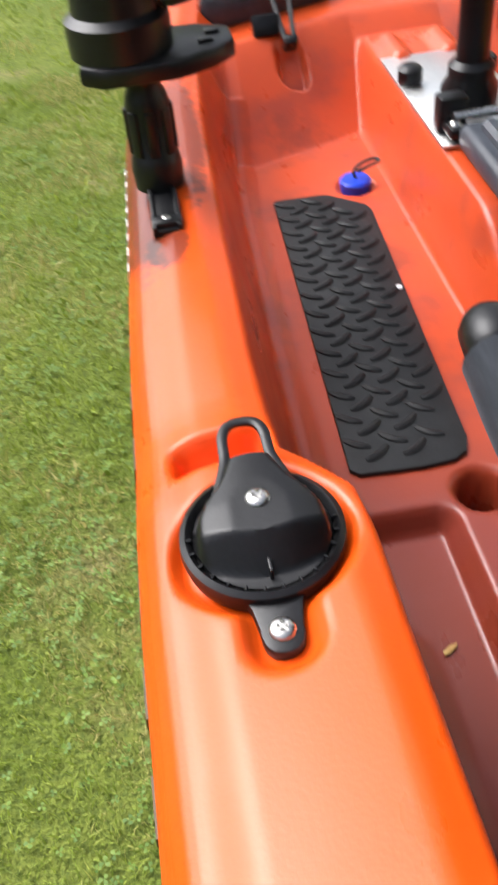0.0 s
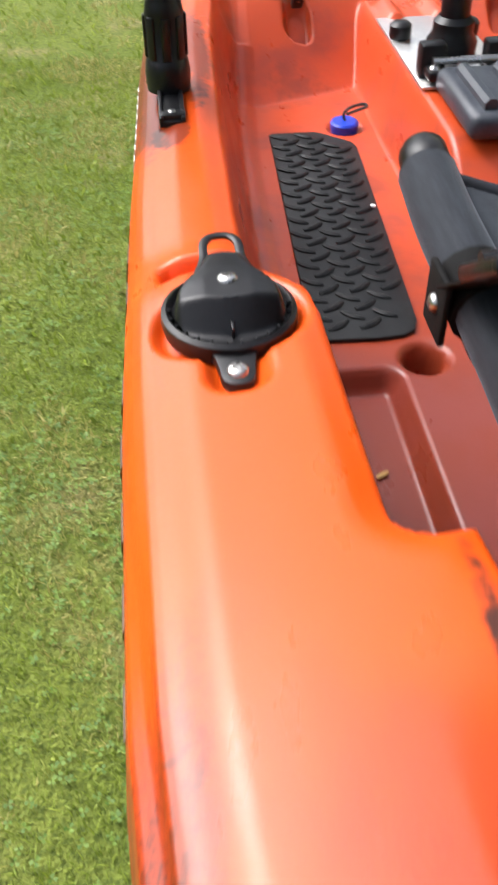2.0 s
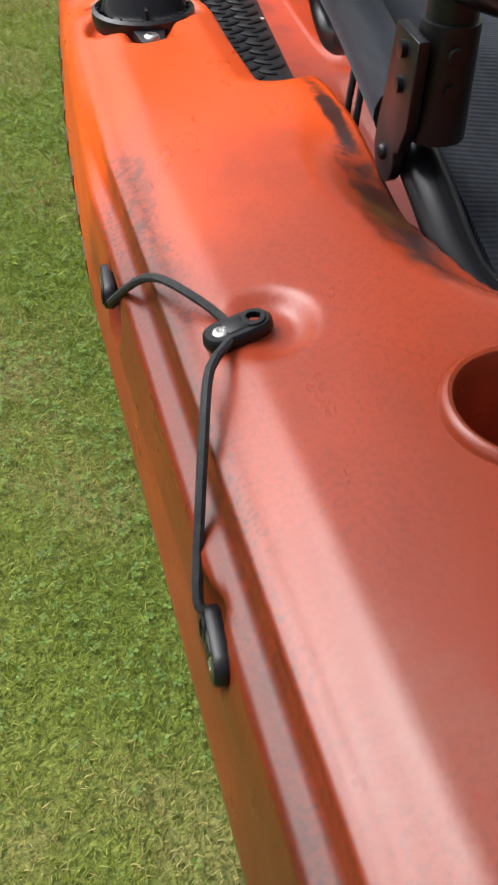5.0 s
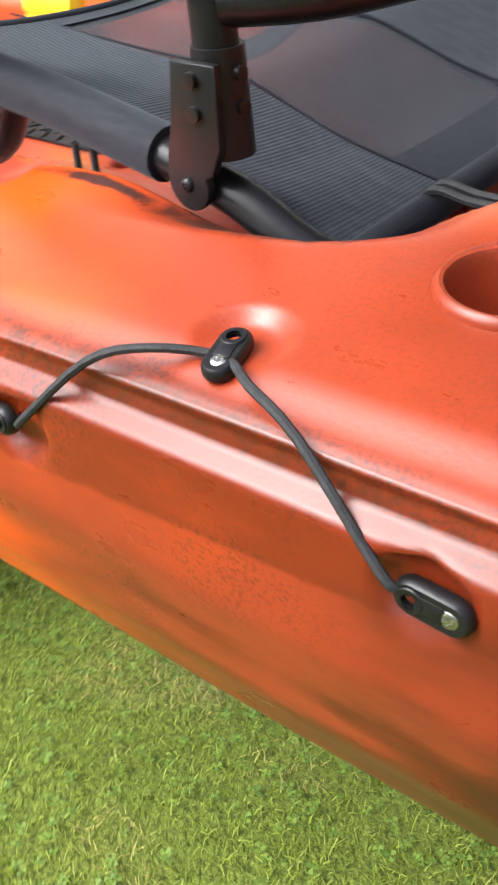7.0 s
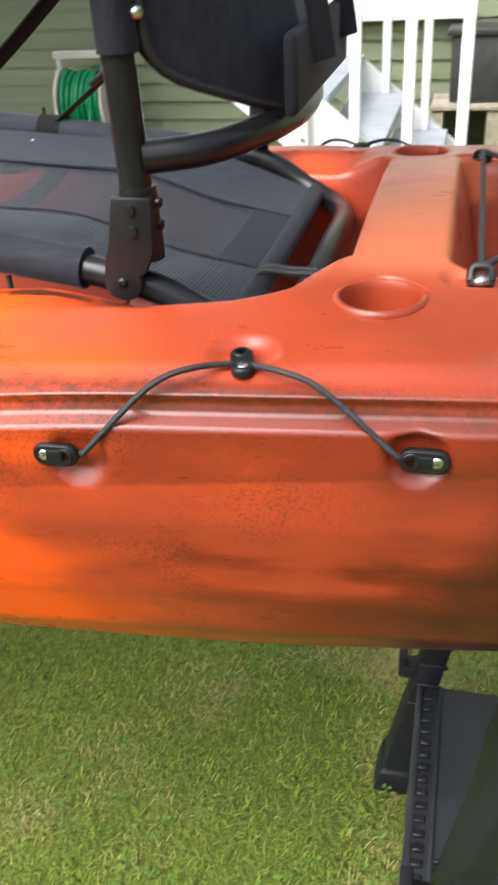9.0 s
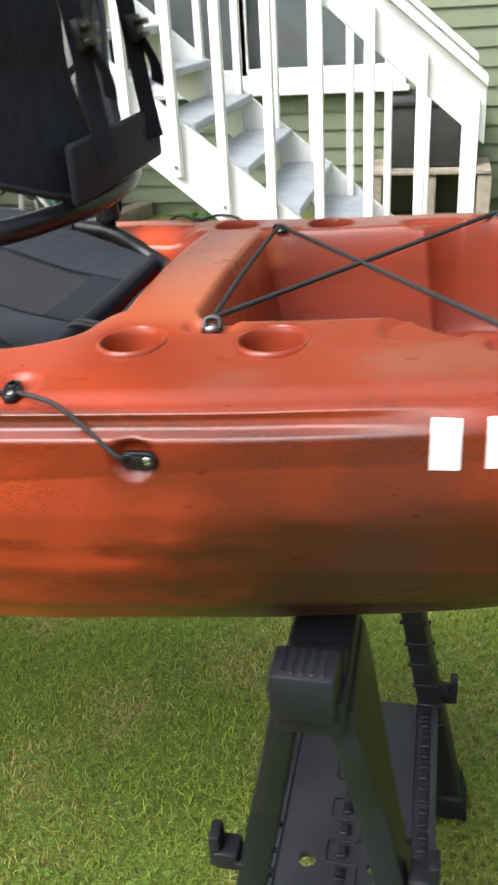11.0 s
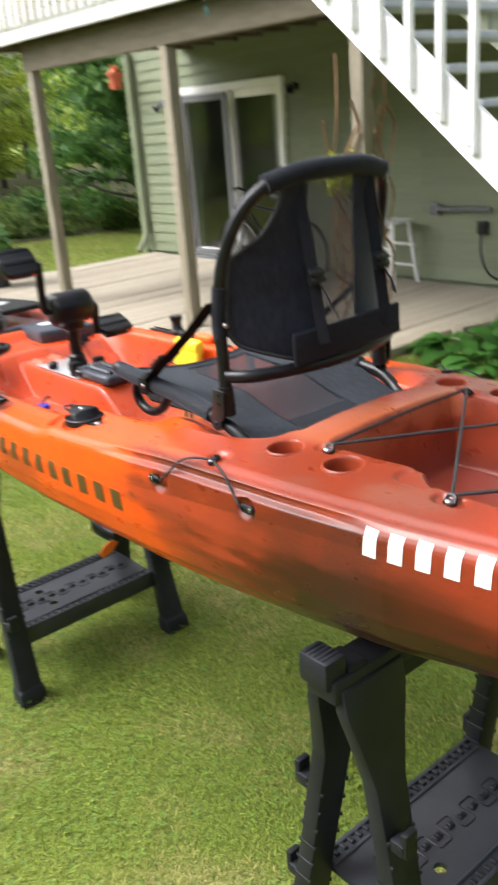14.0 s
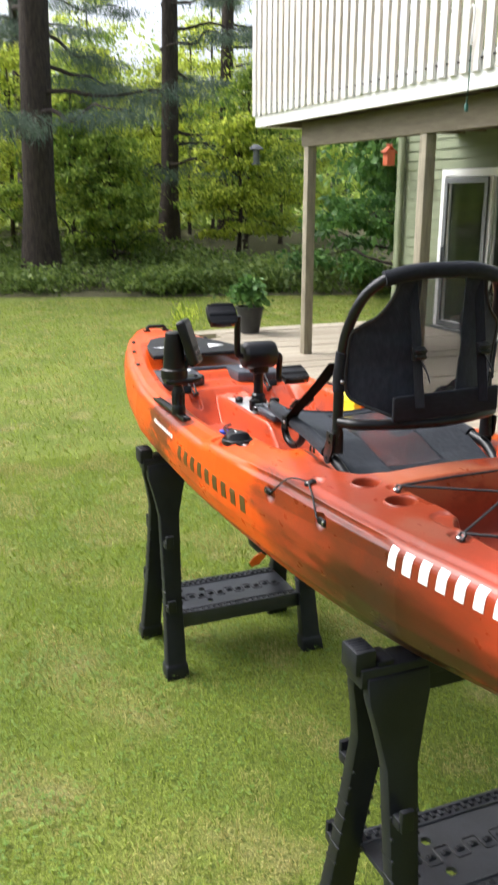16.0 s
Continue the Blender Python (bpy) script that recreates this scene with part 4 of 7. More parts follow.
for n, (a, b) in enumerate(zip(lace, lace[1:])):
    lift = Vector((0, 0, 0.003 if n % 2 else 0.0))
    part("lacing_cord", sweep([a, a.lerp(b, 0.33) + lift, a.lerp(b, 0.66) + lift, b], 0.0028, 8), MAT_CORD, kayak, "black bungee lacing over the rear well")


# lettering as plain shapes, laid on the flank
def flank_strip(y0, y1, z0, z1, shear=0.0):
    """A thin raised patch that follows the flank between two stations and heights."""
    bm = bmesh.new()
    n, k = max(2, int(abs(y1 - y0) / 0.006) + 1), 5
    outer, inner = [], []
    for i in range(n + 1):
        for j in range(k + 1):
            z = z0 + (z1 - z0) * j / k
            y = y0 + (y1 - y0) * i / n + shear * (z - z0)
            b = flank_at(y, z)
            outer.append(bm.verts.new((-(b + 0.0012), y, z)))
            inner.append(bm.verts.new((-(b - 0.001), y, z)))
    w = k + 1
    for i in range(n):
        for j in range(k):
            q = [i * w + j, (i + 1) * w + j, (i + 1) * w + j + 1, i * w + j + 1]
            bm.faces.new([outer[t] for t in q])
    rim = [i * w for i in range(n + 1)] + [n * w + j for j in range(1, w)] + [i * w + k for i in range(n - 1, -1, -1)] + [j for j in range(k - 1, 0, -1)]
    for a, b in zip(rim, rim[1:] + rim[:1]):
        bm.faces.new((outer[a], outer[b], inner[b], inner[a]))
    bmesh.ops.recalc_face_normals(bm, faces=bm.faces)
    return bm


def decal(name, material, label, y0, step, width, count, z0, z1, climb=0.0):
    """A row of plain solid bars in the place of the wording."""
    for n in range(count):
        y, lo, hi = y0 - step * n, z0 + climb * n, z1 + climb * n
        part(name, flank_strip(y, y - width, lo, hi), material, kayak, label)


decal("white_bar", MAT_DECAL_WHITE, "plain white bar in a row on the flank", -0.364, 0.0437, 0.023, 8, 1.112, 1.153, 0.0018)
decal("dark_bar", MAT_DECAL_DARK, "plain dark bar in a row on the flank", 0.785, 0.0645, 0.032, 9, 1.0, 1.042, 0.0012)
decal("small_white_bar", MAT_DECAL_WHITE, "small white bar in a row near the bow", 1.085, 0.026, 0.013, 9, 1.042, 1.054)

part("dry_leaf", slab([(-0.0065, -0.0012), (-0.0025, -0.0024), (0.005, -0.0018), (0.0072, 0.0006), (0.0016, 0.0024), (-0.005, 0.0018)], 0, 0.0012, 0.0004, Matrix.Translation((-0.197, 0.493, 0.9535)) @ Matrix.Rotation(0.5, 4, "Z")), MAT_LEAF_DRY, None)
tagged(bpy.data.objects["dry_leaf"], "dry brown leaf scrap lying in the foot well trough", "leaf")


# ---- sawhorses ----
def holed_plate(x0, x1, ys, z0, z1, hole, r):
    """A flat plate with one round hole right through it."""
    y0, y1 = ys
    hx, hy = hole
    q = r * 1.6
    bm = bmesh.new()
    n = 24
    rings = []
    for z in (z0, z1):
        outer, inner = [], []
        for k in range(n):
            a = 2 * math.pi * (k + 0.5) / n
            c, d = math.cos(a), math.sin(a)
            t = q / max(abs(c), abs(d))
            outer.append(bm.verts.new((hx + c * t, hy + d * t, z)))
            inner.append(bm.verts.new((hx + c * r, hy + d * r, z)))
        rings.append((outer, inner))
    for k in range(n):
        m = (k + 1) % n
        for outer, inner in rings:
            bm.faces.new((outer[k], outer[m], inner[m], inner[k]))
        bm.faces.new((rings[0][1][k], rings[0][1][m], rings[1][1][m], rings[1][1][k]))
    # the square's corners, cut off by the ring of points
    for outer, inner in rings:
        z = outer[0].co.z
        for a, b in ((1, 1), (-1, 1), (-1, -1), (1, -1)):
            near = sorted(outer, key=lambda v: (v.co.x - hx - a * q) ** 2 + (v.co.y - hy - b * q) ** 2)[:2]
            if (near[0].co - near[1].co).length > 1e-5:
                corner = bm.verts.new((hx + a * q, hy + b * q, z))
                bm.faces.new((near[0], near[1], corner))
    bmesh.ops.recalc_face_normals(bm, faces=bm.faces)
    z, t = (z0 + z1) / 2, z1 - z0
    sides = [(x0, hx - q, y0, y1), (hx + q, x1, y0, y1), (hx - q, hx + q, y0, hy - q), (hx - q, hx + q, hy + q, y1)]
    return join(bm, *(box((b - a, d - c, t), ((a + b) / 2, (c + d) / 2, z), bevel=0) for a, b, c, d in sides))


def sawhorse(y, tray_z):
    """A folding black plastic sawhorse: beam, four tapered legs, tray shelf, clips and hooks. Its beam runs across the boat."""
    h = thing("sawhorse", (0, y, 0), "black plastic folding sawhorse with a tray shelf on the lawn", "sawhorse", "sawhorses under the kayak")
    top_z = float(table(y, KEEL)) - 0.001
    beam = part("beam", join(box((0.7, 0.07, 0.045), (0, y, top_z - 0.0225), bevel=0.006), box((0.6, 0.045, 0.05), (0, y, top_z - 0.065), bevel=0.005)), MAT_SAW, h)
    for sx in (-1, 1):
        part("end_block", join(box((0.05, 0.066, 0.056), (sx * 0.336, y + 0.006, top_z + 0.01), bevel=0.007), box((0.04, 0.06, 0.02), (sx * 0.29, y, top_z), bevel=0.004)), MAT_SAW, beam)
        for k in range(5):
            part("grip_rib", box((0.04, 0.005, 0.006), (sx * 0.336, y - 0.014 + 0.01 * k, top_z + 0.0372), bevel=0.0015, seg=1), MAT_SAW, beam)
    for sx in (-1, 1):
        for sy in (-1, 1):
            top, foot = Vector((sx * 0.262, y + sy * 0.026, top_z - 0.02)), Vector((sx * 0.288, y + sy * 0.176, 0.0))
            bm = bmesh.new()
            rings = []
            for t, wx, wy in ((0, 0.15, 0.028), (0.06, 0.148, 0.03), (0.14, 0.112, 0.033), (0.24, 0.076, 0.036), (0.6, 0.066, 0.04), (0.93, 0.076, 0.05), (0.935, 0.086, 0.06), (1.0, 0.09, 0.064)):
                c = top.lerp(foot, t)
                rings.append([bm.verts.new((c.x + wx / 2 * a, c.y + wy / 2 * b, max(c.z, 0.001))) for a, b in ((-1, -1), (1, -1), (1, 1), (-1, 1))])
            for a, b in zip(rings, rings[1:]):
                for k in range(4):
                    bm.faces.new((a[k], a[(k + 1) % 4], b[(k + 1) % 4], b[k]))
            bm.faces.new(rings[0])
            bm.faces.new(rings[-1][::-1])
            bmesh.ops.recalc_face_normals(bm, faces=bm.faces)
            bmesh.ops.bevel(bm, geom=bm.edges[:], offset=0.005, segments=2, affect="EDGES", profile=0.5)
            leg = part("leg", bm, MAT_SAW, h)
            for k in range(9):
                c = top.lerp(foot, 0.36 + 0.058 * k)
                part("rib", box((0.006, 0.046, 0.008), (c.x + sx * 0.032, c.y, c.z), bevel=0.0015, seg=1), MAT_SAW, leg)
                part("rib", box((0.006, 0.046, 0.008), (c.x - sx * 0.033, c.y, c.z), bevel=0.0015, seg=1), MAT_SAW, leg)
            for t, out in ((0.36, 0.02), (0.66, 0.012)):
                c = top.lerp(foot, t)
                part("clip", join(box((0.035, 0.03, 0.026), (c.x + sx * 0.015, c.y + sy * (0.016 + out), c.z), bevel=0.004), box((0.03, 0.014, 0.05), (c.x + sx * 0.015, c.y + sy * (0.03 + out), c.z + 0.012), bevel=0.003)), MAT_SAW, leg)
    # tray shelf, in two folding halves with a serpentine hinge joint, bosses along it and an open finger hole in each half
    for sy in (-1, 1):
        tray = part("tray", join(holed_plate(-0.25, 0.25, sorted((y + sy * 0.0005, y + sy * 0.126)), tray_z - 0.006, tray_z + 0.006, (-0.1, y + sy * 0.052), 0.0135), box((0.5, 0.012, 0.06), (0, y + sy * 0.133, tray_z - 0.017), bevel=0.004), box((0.49, 0.006, 0.006), (0, y + sy * 0.1, tray_z + 0.008), bevel=0.002, seg=1)), MAT_TRAY, h, "dark grey tray half")
        for k in range(20):
            part("slot_rib", box((0.012, 0.017, 0.008), (-0.222 + 0.0233 * k, y + sy * 0.119, tray_z + 0.009), bevel=0.002, seg=1), MAT_SAW, tray)
    joint = []
    for k in range(11):
        x, sy = -0.22 + 0.04 * k, 1 if k % 2 else -1
        joint += [(x, y + sy * 0.006, tray_z + 0.0065), (x, y + sy * 0.024, tray_z + 0.0065), (x + 0.04, y + sy * 0.024, tray_z + 0.0065), (x + 0.04, y + sy * 0.006, tray_z + 0.0065)]
    part("hinge_joint", sweep(fillet(joint, 0.01, 3), 0.0018, 6), MAT_BLACK, h, "winding joint line of the folding tray")
    for k in range(11):
        part("hinge_boss", join(box((0.022, 0.015, 0.007), (-0.2 + 0.04 * k, y, tray_z + 0.008), bevel=0.002, seg=1), box((0.008, 0.009, 0.004), (-0.2 + 0.04 * k, y, tray_z + 0.0125), bevel=0.001, seg=1)), MAT_SAW, h)
    return h


sawhorse(1.352, 0.225)
sawhorse(-0.26, 0.28)


# ---- seat ----
SC = 0.012
seat = thing("camp_chair", (SC, 0.2, 0.99), "black framed kayak seat with grey fabric pan and raised webbing backrest", "seat")
tube_line = [(-0.206, 0.505, 1.211), (-0.209, 0.43, 1.204), (-0.207, 0.25, 1.186), (-0.216, 0.14, 1.17), (-0.217, 0.1, 1.16), (-0.208, 0.05, 1.132), (-0.175, 0.012, 1.12), (-0.1, -0.006, 1.126), (0.0, -0.009, 1.132)]
loop = [(SC + x, y, z) for x, y, z in tube_line] + [(SC - x, y, z) for x, y, z in tube_line[-2::-1]]
part("seat_frame", sweep(smooth_line(loop, 7), 0.0125, 12), MAT_TUBE, seat, "black painted tube frame")
for sx in (-1, 1):
    part("end_cap", lathe([(0, 0), (0.013, 0), (0.0148, 0.004), (0.0148, 0.018), (0.012, 0.024), (0, 0.025)], 20, axis((SC + sx * 0.206, 0.494, 1.21), (-sx * 0.1, 0.98, 0.06))), MAT_BLACK, seat)
    sleeve_line = [(SC + sx * 0.207, 0.49, 1.209), (SC + sx * 0.209, 0.43, 1.204), (SC + sx * 0.206, 0.3, 1.191), (SC + sx * 0.213, 0.162, 1.174)]
    part("tube_sleeve", sweep(smooth_line(sleeve_line, 6), 0.0172, 16), MAT_FABRIC, seat, "grey fabric sleeve over the tube")


def pan_height(u, w):
    """Seat pan: u across (-1 to 1), w along (0 rear to 1 front)."""
    edge = 1.127 + (1.186 - 1.127) * min(1.0, w * 2.6) ** 0.94 + 0.026 * max(0.0, w - 0.38)
    sag = 0.02 * (1 - u * u) * (1 - 0.35 * w) * min(1.0, 0.15 + 5 * w)
    return edge - sag + 0.006


def pan_patch(u0, u1, w0, w1, lift=0.0, nu=28, nw=40):
    """A piece of the pan with thickness."""
    bm = bmesh.new()
    top, low = [], []
    for j in range(nw + 1):
        w = w0 + (w1 - w0) * j / nw
        half = 0.195 + 0.01 * min(1, w * 3) - 0.012 * max(0, w - 0.55)
        for i in range(nu + 1):
            u = u0 + (u1 - u0) * i / nu
            p = (SC + half * u, 0.046 + 0.441 * w - 0.06 * (1 - u * u) * max(0.0, (w - 0.6) / 0.4) ** 2, pan_height(u, w) + lift)
            top.append(bm.verts.new(p))
            low.append(bm.verts.new((p[0], p[1], p[2] - 0.006)))
    k = nu + 1
    for j in range(nw):
        for i in range(nu):
            q = [j * k + i, j * k + i + 1, (j + 1) * k + i + 1, (j + 1) * k + i]
            bm.faces.new([top[t] for t in q])
            bm.faces.new([low[t] for t in q[::-1]])
    rim = list(range(k)) + [j * k + nu for j in range(1, nw + 1)] + [nw * k + i for i in range(nu - 1, -1, -1)] + [j * k for j in range(nw - 1, 0, -1)]
    for a, b in zip(rim, rim[1:] + rim[:1]):
        bm.faces.new((top[a], low[a], low[b], top[b]))
    bmesh.ops.recalc_face_normals(bm, faces=bm.faces)
    return bm


# the pan leaves a mesh window along its middle
part("pan_panel", pan_patch(-1, -0.42, 0, 1), MAT_RIBBED, seat, "grey ribbed fabric side panel")
for q in ((0.42, 1, 0, 1), (-0.42, 0.42, 0.9, 1)):
    part("pan_panel", pan_patch(*q), MAT_FABRIC, seat, "smooth grey fabric panel of the pan")
part("pan_band", pan_patch(-0.42, 0.42, 0, 0.1, 0.001), MAT_FABRIC_DARK, seat, "dark fabric band at the rear of the pan")
part("pan_mesh", pan_patch(-0.43, 0.43, 0.09, 0.91, -0.002), MAT_MESH, seat, "see-through mesh window")
part("rear_sleeve", sweep([(SC - 0.2, 0.041, 1.129), (SC - 0.1, 0.041, 1.1275), (SC, 0.041, 1.127), (SC + 0.1, 0.041, 1.1275), (SC + 0.2, 0.041, 1.129)], 0.0105, 14), MAT_FABRIC_DARK, seat, "dark fabric hem over the rear bar")
part("rear_bar", sweep([(SC - 0.214, 0.041, 1.1285), (SC + 0.214, 0.041, 1.1285)], 0.0075, 12), MAT_STEEL, seat, "bright bar end")
for u in (-0.42, 0.42):
    part("pan_seam", sweep(smooth_line([(SC + 0.2 * u, 0.046 + 0.441 * w, pan_height(u, w) + 0.001) for w in (0.01, 0.2, 0.4, 0.6, 0.8, 0.99)], 6), 0.0012, 6), MAT_FABRIC_DARK, seat)
for x in (-0.115,):
    part("hem_cord", join(*(sweep(smooth_line([(SC + x + d, 0.053, 1.118), (SC + x + d, 0.04, 1.1405), (SC + x + d - 0.004, 0.012, 1.141), (SC + x + d - 0.006, -0.014, 1.14), (SC + x + d - 0.004, -0.02, 1.12)], 4), 0.0028, 7) for d in (0.0, 0.011))), MAT_CORD, seat, "black elastic cord lashing the hem to the frame")
part("front_hem", sweep(smooth_line([(SC + 0.193 * u, 0.487 - 0.06 * (1 - u * u), pan_height(u, 1.0) - 0.002) for u in (-1, -0.75, -0.4, 0, 0.4, 0.75, 1)], 5), 0.005, 10), MAT_FABRIC_DARK, seat)
part("pan_label", slab([(-0.016, -0.008), (0.016, -0.008), (0.016, 0.008), (-0.016, 0.008)], 0, 0.0015, 0.0004, Matrix.Translation((SC + 0.17, 0.4, 1.196)) @ Matrix.Rotation(1.5, 4, "Z")), MAT_DECAL_WHITE, seat, "small white tag")

# backrest frame
back_half = [(-0.216, 0.11, 1.235), (-0.214, 0.113, 1.3), (-0.212, 0.114, 1.38), (-0.208, 0.096, 1.475), (-0.185, 0.062, 1.56), (-0.135, 0.03, 1.607), (-0.07, 0.018, 1.618)]
back_loop = [(SC + x, y, z) for x, y, z in back_half] + [(SC - x, y, z) for x, y, z in back_half[::-1]]
part("back_frame", sweep(smooth_line(back_loop, 7), 0.0125, 12), MAT_TUBE, seat, "black tube hoop")
part("top_sleeve", sweep(smooth_line([(SC - 0.15, 0.036, 1.601), (SC - 0.07, 0.018, 1.617), (SC + 0.07, 0.018, 1.617), (SC + 0.15, 0.036, 1.601)], 6), 0.0185, 14), MAT_FABRIC_DARK, seat)
for sx in (-1, 1):
    x = SC + sx * 0.217
    brk = part("hinge_bracket", join(sweep([(x, 0.109, 1.186), (x - sx * 0.001, 0.1095, 1.242)], [0.0165, 0.0145], 14),
               slab([(0.0155 * math.cos(radians(q)), 0.0155 * math.sin(radians(q))) for q in range(160, 381, 20)] + [(0.02, 0.008), (0.0275, 0.024), (0.029, 0.066), (-0.002, 0.066), (-0.0075, 0.034), (-0.0135, 0.014)], -0.003, 0.003, 0.0008, Matrix((( 0, 0, sx, x + sx * 0.0175), (-1, 0, 0, 0.122), (0, 1, 0, 1.172), (0, 0, 0, 1))))), MAT_BLACK, seat, "black hinge bracket with bolts")
    part("bolt", screw((x + sx * 0.0207, 0.122, 1.172), (sx, 0, 0), 0.0045, 0.003), MAT_BLACK, brk)
    for z in (1.213, 1.230):
        part("bolt", lathe([(0, 0), (0.004, 0), (0.004, 0.003), (0, 0.0036)], 10, axis((x - 0.0005, 0.0945, z), (-0.1, -1, 0))), MAT_BLACK, brk)
        part("bolt", lathe([(0, 0), (0.0042, 0), (0.0042, 0.003), (0, 0.0036)], 10, axis((x + sx * 0.0205, 0.109, z), (sx, 0, 0))), MAT_BLACK, brk)
    # front strap from the hoop to the pan, with a buckle
    strap = part("side_strap", sweep(smooth_line([(SC + sx * 0.222, 0.118, 1.402), (SC + sx * 0.221, 0.2, 1.335), (SC + sx * 0.219, 0.3, 1.262), (SC + sx * 0.216, 0.35, 1.226), (SC + sx * 0.214, 0.376, 1.207)], 4), 0.01, 10, flat=(0.036, 0.003)), MAT_STRAP, seat, "black webbing strap")
    ring = [box((0.054, 0.006, 0.007), (0, q, 0), bevel=0.0022) for q in (-0.019, 0.019)] + [box((0.006, 0.042, 0.007), (q, 0, 0), bevel=0.0022) for q in (-0.024, 0.024)] + [sweep([(-0.023, 0.004, 0.003), (0.023, 0.004, 0.003)], 0.0042, 10)]
    ring = join(*ring)
    bmesh.ops.transform(ring, matrix=pose(SC + sx * 0.2195, 0.298, 1.2665, -36, 0, 0), verts=ring.verts)
    part("buckle", ring, MAT_BLACK, strap, "open black ring buckle")
    part("strap_anchor", join(sweep([(SC + sx * 0.208, 0.364, 1.197), (SC + sx * 0.209, 0.394, 1.201)], 0.0188, 16), box((0.004, 0.03, 0.036), (SC + sx * 0.2295, 0.378, 1.197), (0, 0, 0), 0.0018)), MAT_STRAP, seat)
    part("bolt", screw((SC + sx * 0.232, 0.376, 1.198), (sx, 0, 0), 0.005, 0.003), MAT_STEEL, seat)
    part("hoop_collar", sweep([(SC + sx * 0.213, 0.114, 1.335), (SC + sx * 0.213, 0.1145, 1.375), (SC + sx * 0.211, 0.106, 1.43)], 0.0155, 14), MAT_FABRIC_DARK, seat)
    part("bolt", screw((SC + sx * 0.21 - 0.004, 0.0965, 1.36), (-0.3, -1, 0), 0.005, 0.004), MAT_STEEL, seat)
    part("tie_cord", join(*(sweep(smooth_line([(SC + sx * 0.213, 0.235 + d, 1.165), (SC + sx * 0.218, 0.228 + d, 1.11), (SC + sx * 0.208, 0.22, 1.04)], 5), 0.0025, 7) for d in (0.0, 0.018))), MAT_CORD, seat, "black elastic cords")
    if sx < 0:
        part("rear_strap", join(*(sweep(smooth_line([(SC + sx * 0.16, 0.03, 1.128), (SC + sx * 0.18, -0.005 - d, 1.135), (SC + sx * 0.19, -0.03 - d, 1.115)], 5), 0.003, 7) for d in (0.0, 0.012))), MAT_CORD, seat)
    # back cords and buckles
    xb = SC + (-0.075 if sx < 0 else 0.105)
    yb = 0.0 if sx < 0 else 0.004
    web = part("back_strap", sweep([(xb - 0.006, 0.03, 1.6), (xb - 0.004, yb + 0.01, 1.5), (xb, yb + 0.004, 1.435), (xb + 0.004, yb - 0.004, 1.36), (xb + 0.006, yb - 0.012, 1.31)], 0.008, 8, flat=(0.022, 0.004)), MAT_FABRIC_DARK, seat, "black webbing with a ladder buckle")
    part("buckle", join(box((0.034, 0.012, 0.03), (xb, yb - 0.002, 1.435), (-12, 0, 0), 0.003), box((0.03, 0.01, 0.007), (xb, yb - 0.011, 1.442), bevel=0.002), box((0.03, 0.01, 0.007), (xb, yb - 0.011, 1.428), bevel=0.002)), MAT_BLACK, web)
    part("strap_tail", sweep(smooth_line([(xb, yb - 0.008, 1.425), (xb + 0.014, yb - 0.018, 1.395), (xb + 0.024, yb - 0.016, 1.372)], 4), 0.006, 8, flat=(0.02, 0.003)), MAT_FABRIC_DARK, web)

for sx in (-1, 1):
    part("front_leg", sweep(smooth_line([(SC + sx * 0.178, 0.47, 1.188), (SC + sx * 0.172, 0.5, 1.15), (SC + sx * 0.168, 0.49, 1.118), (SC + sx * 0.168, 0.45, 1.108), (SC + sx * 0.172, 0.4, 1.128), (SC + sx * 0.184, 0.35, 1.172)], 6), 0.0105, 12), MAT_TUBE, seat, "bent black tube leg under the pan")

lower = [(-0.214, 0.104, 1.262), (-0.19, 0.06, 1.264), (-0.13, 0.036, 1.264), (-0.05, 0.022, 1.262), (0.05, 0.022, 1.262), (0.13, 0.036, 1.264), (0.19, 0.06, 1.264), (0.214, 0.104, 1.262)]
part("lumbar_bar", sweep(smooth_line([(SC + x, y, z) for x, y, z in lower], 6), 0.0125, 12), MAT_TUBE, seat, "bowed black tube")
BACK_W = [(1.262, 0.045), (1.275, 0.085), (1.288, 0.125), (1.3, 0.158), (1.315, 0.188), (1.33, 0.203), (1.36, 0.206), (1.46, 0.205), (1.478, 0.202), (1.495, 0.185), (1.515, 0.157), (1.54, 0.138), (1.57, 0.123), (1.605, 0.117)]


def back_point(x, z):
    """The webbing hangs in a curve behind the hoop."""
    lean = table(z, [(1.235, 0.1), (1.4, 0.098), (1.48, 0.082), (1.56, 0.048), (1.61, 0.02)])
    deep = table(z, [(1.235, 0.085), (1.33, 0.09), (1.45, 0.07), (1.55, 0.03), (1.61, 0.0)])
    return (SC + x, float(lean - deep * (1 - min(1.0, abs(x) / 0.205) ** 2)), z)


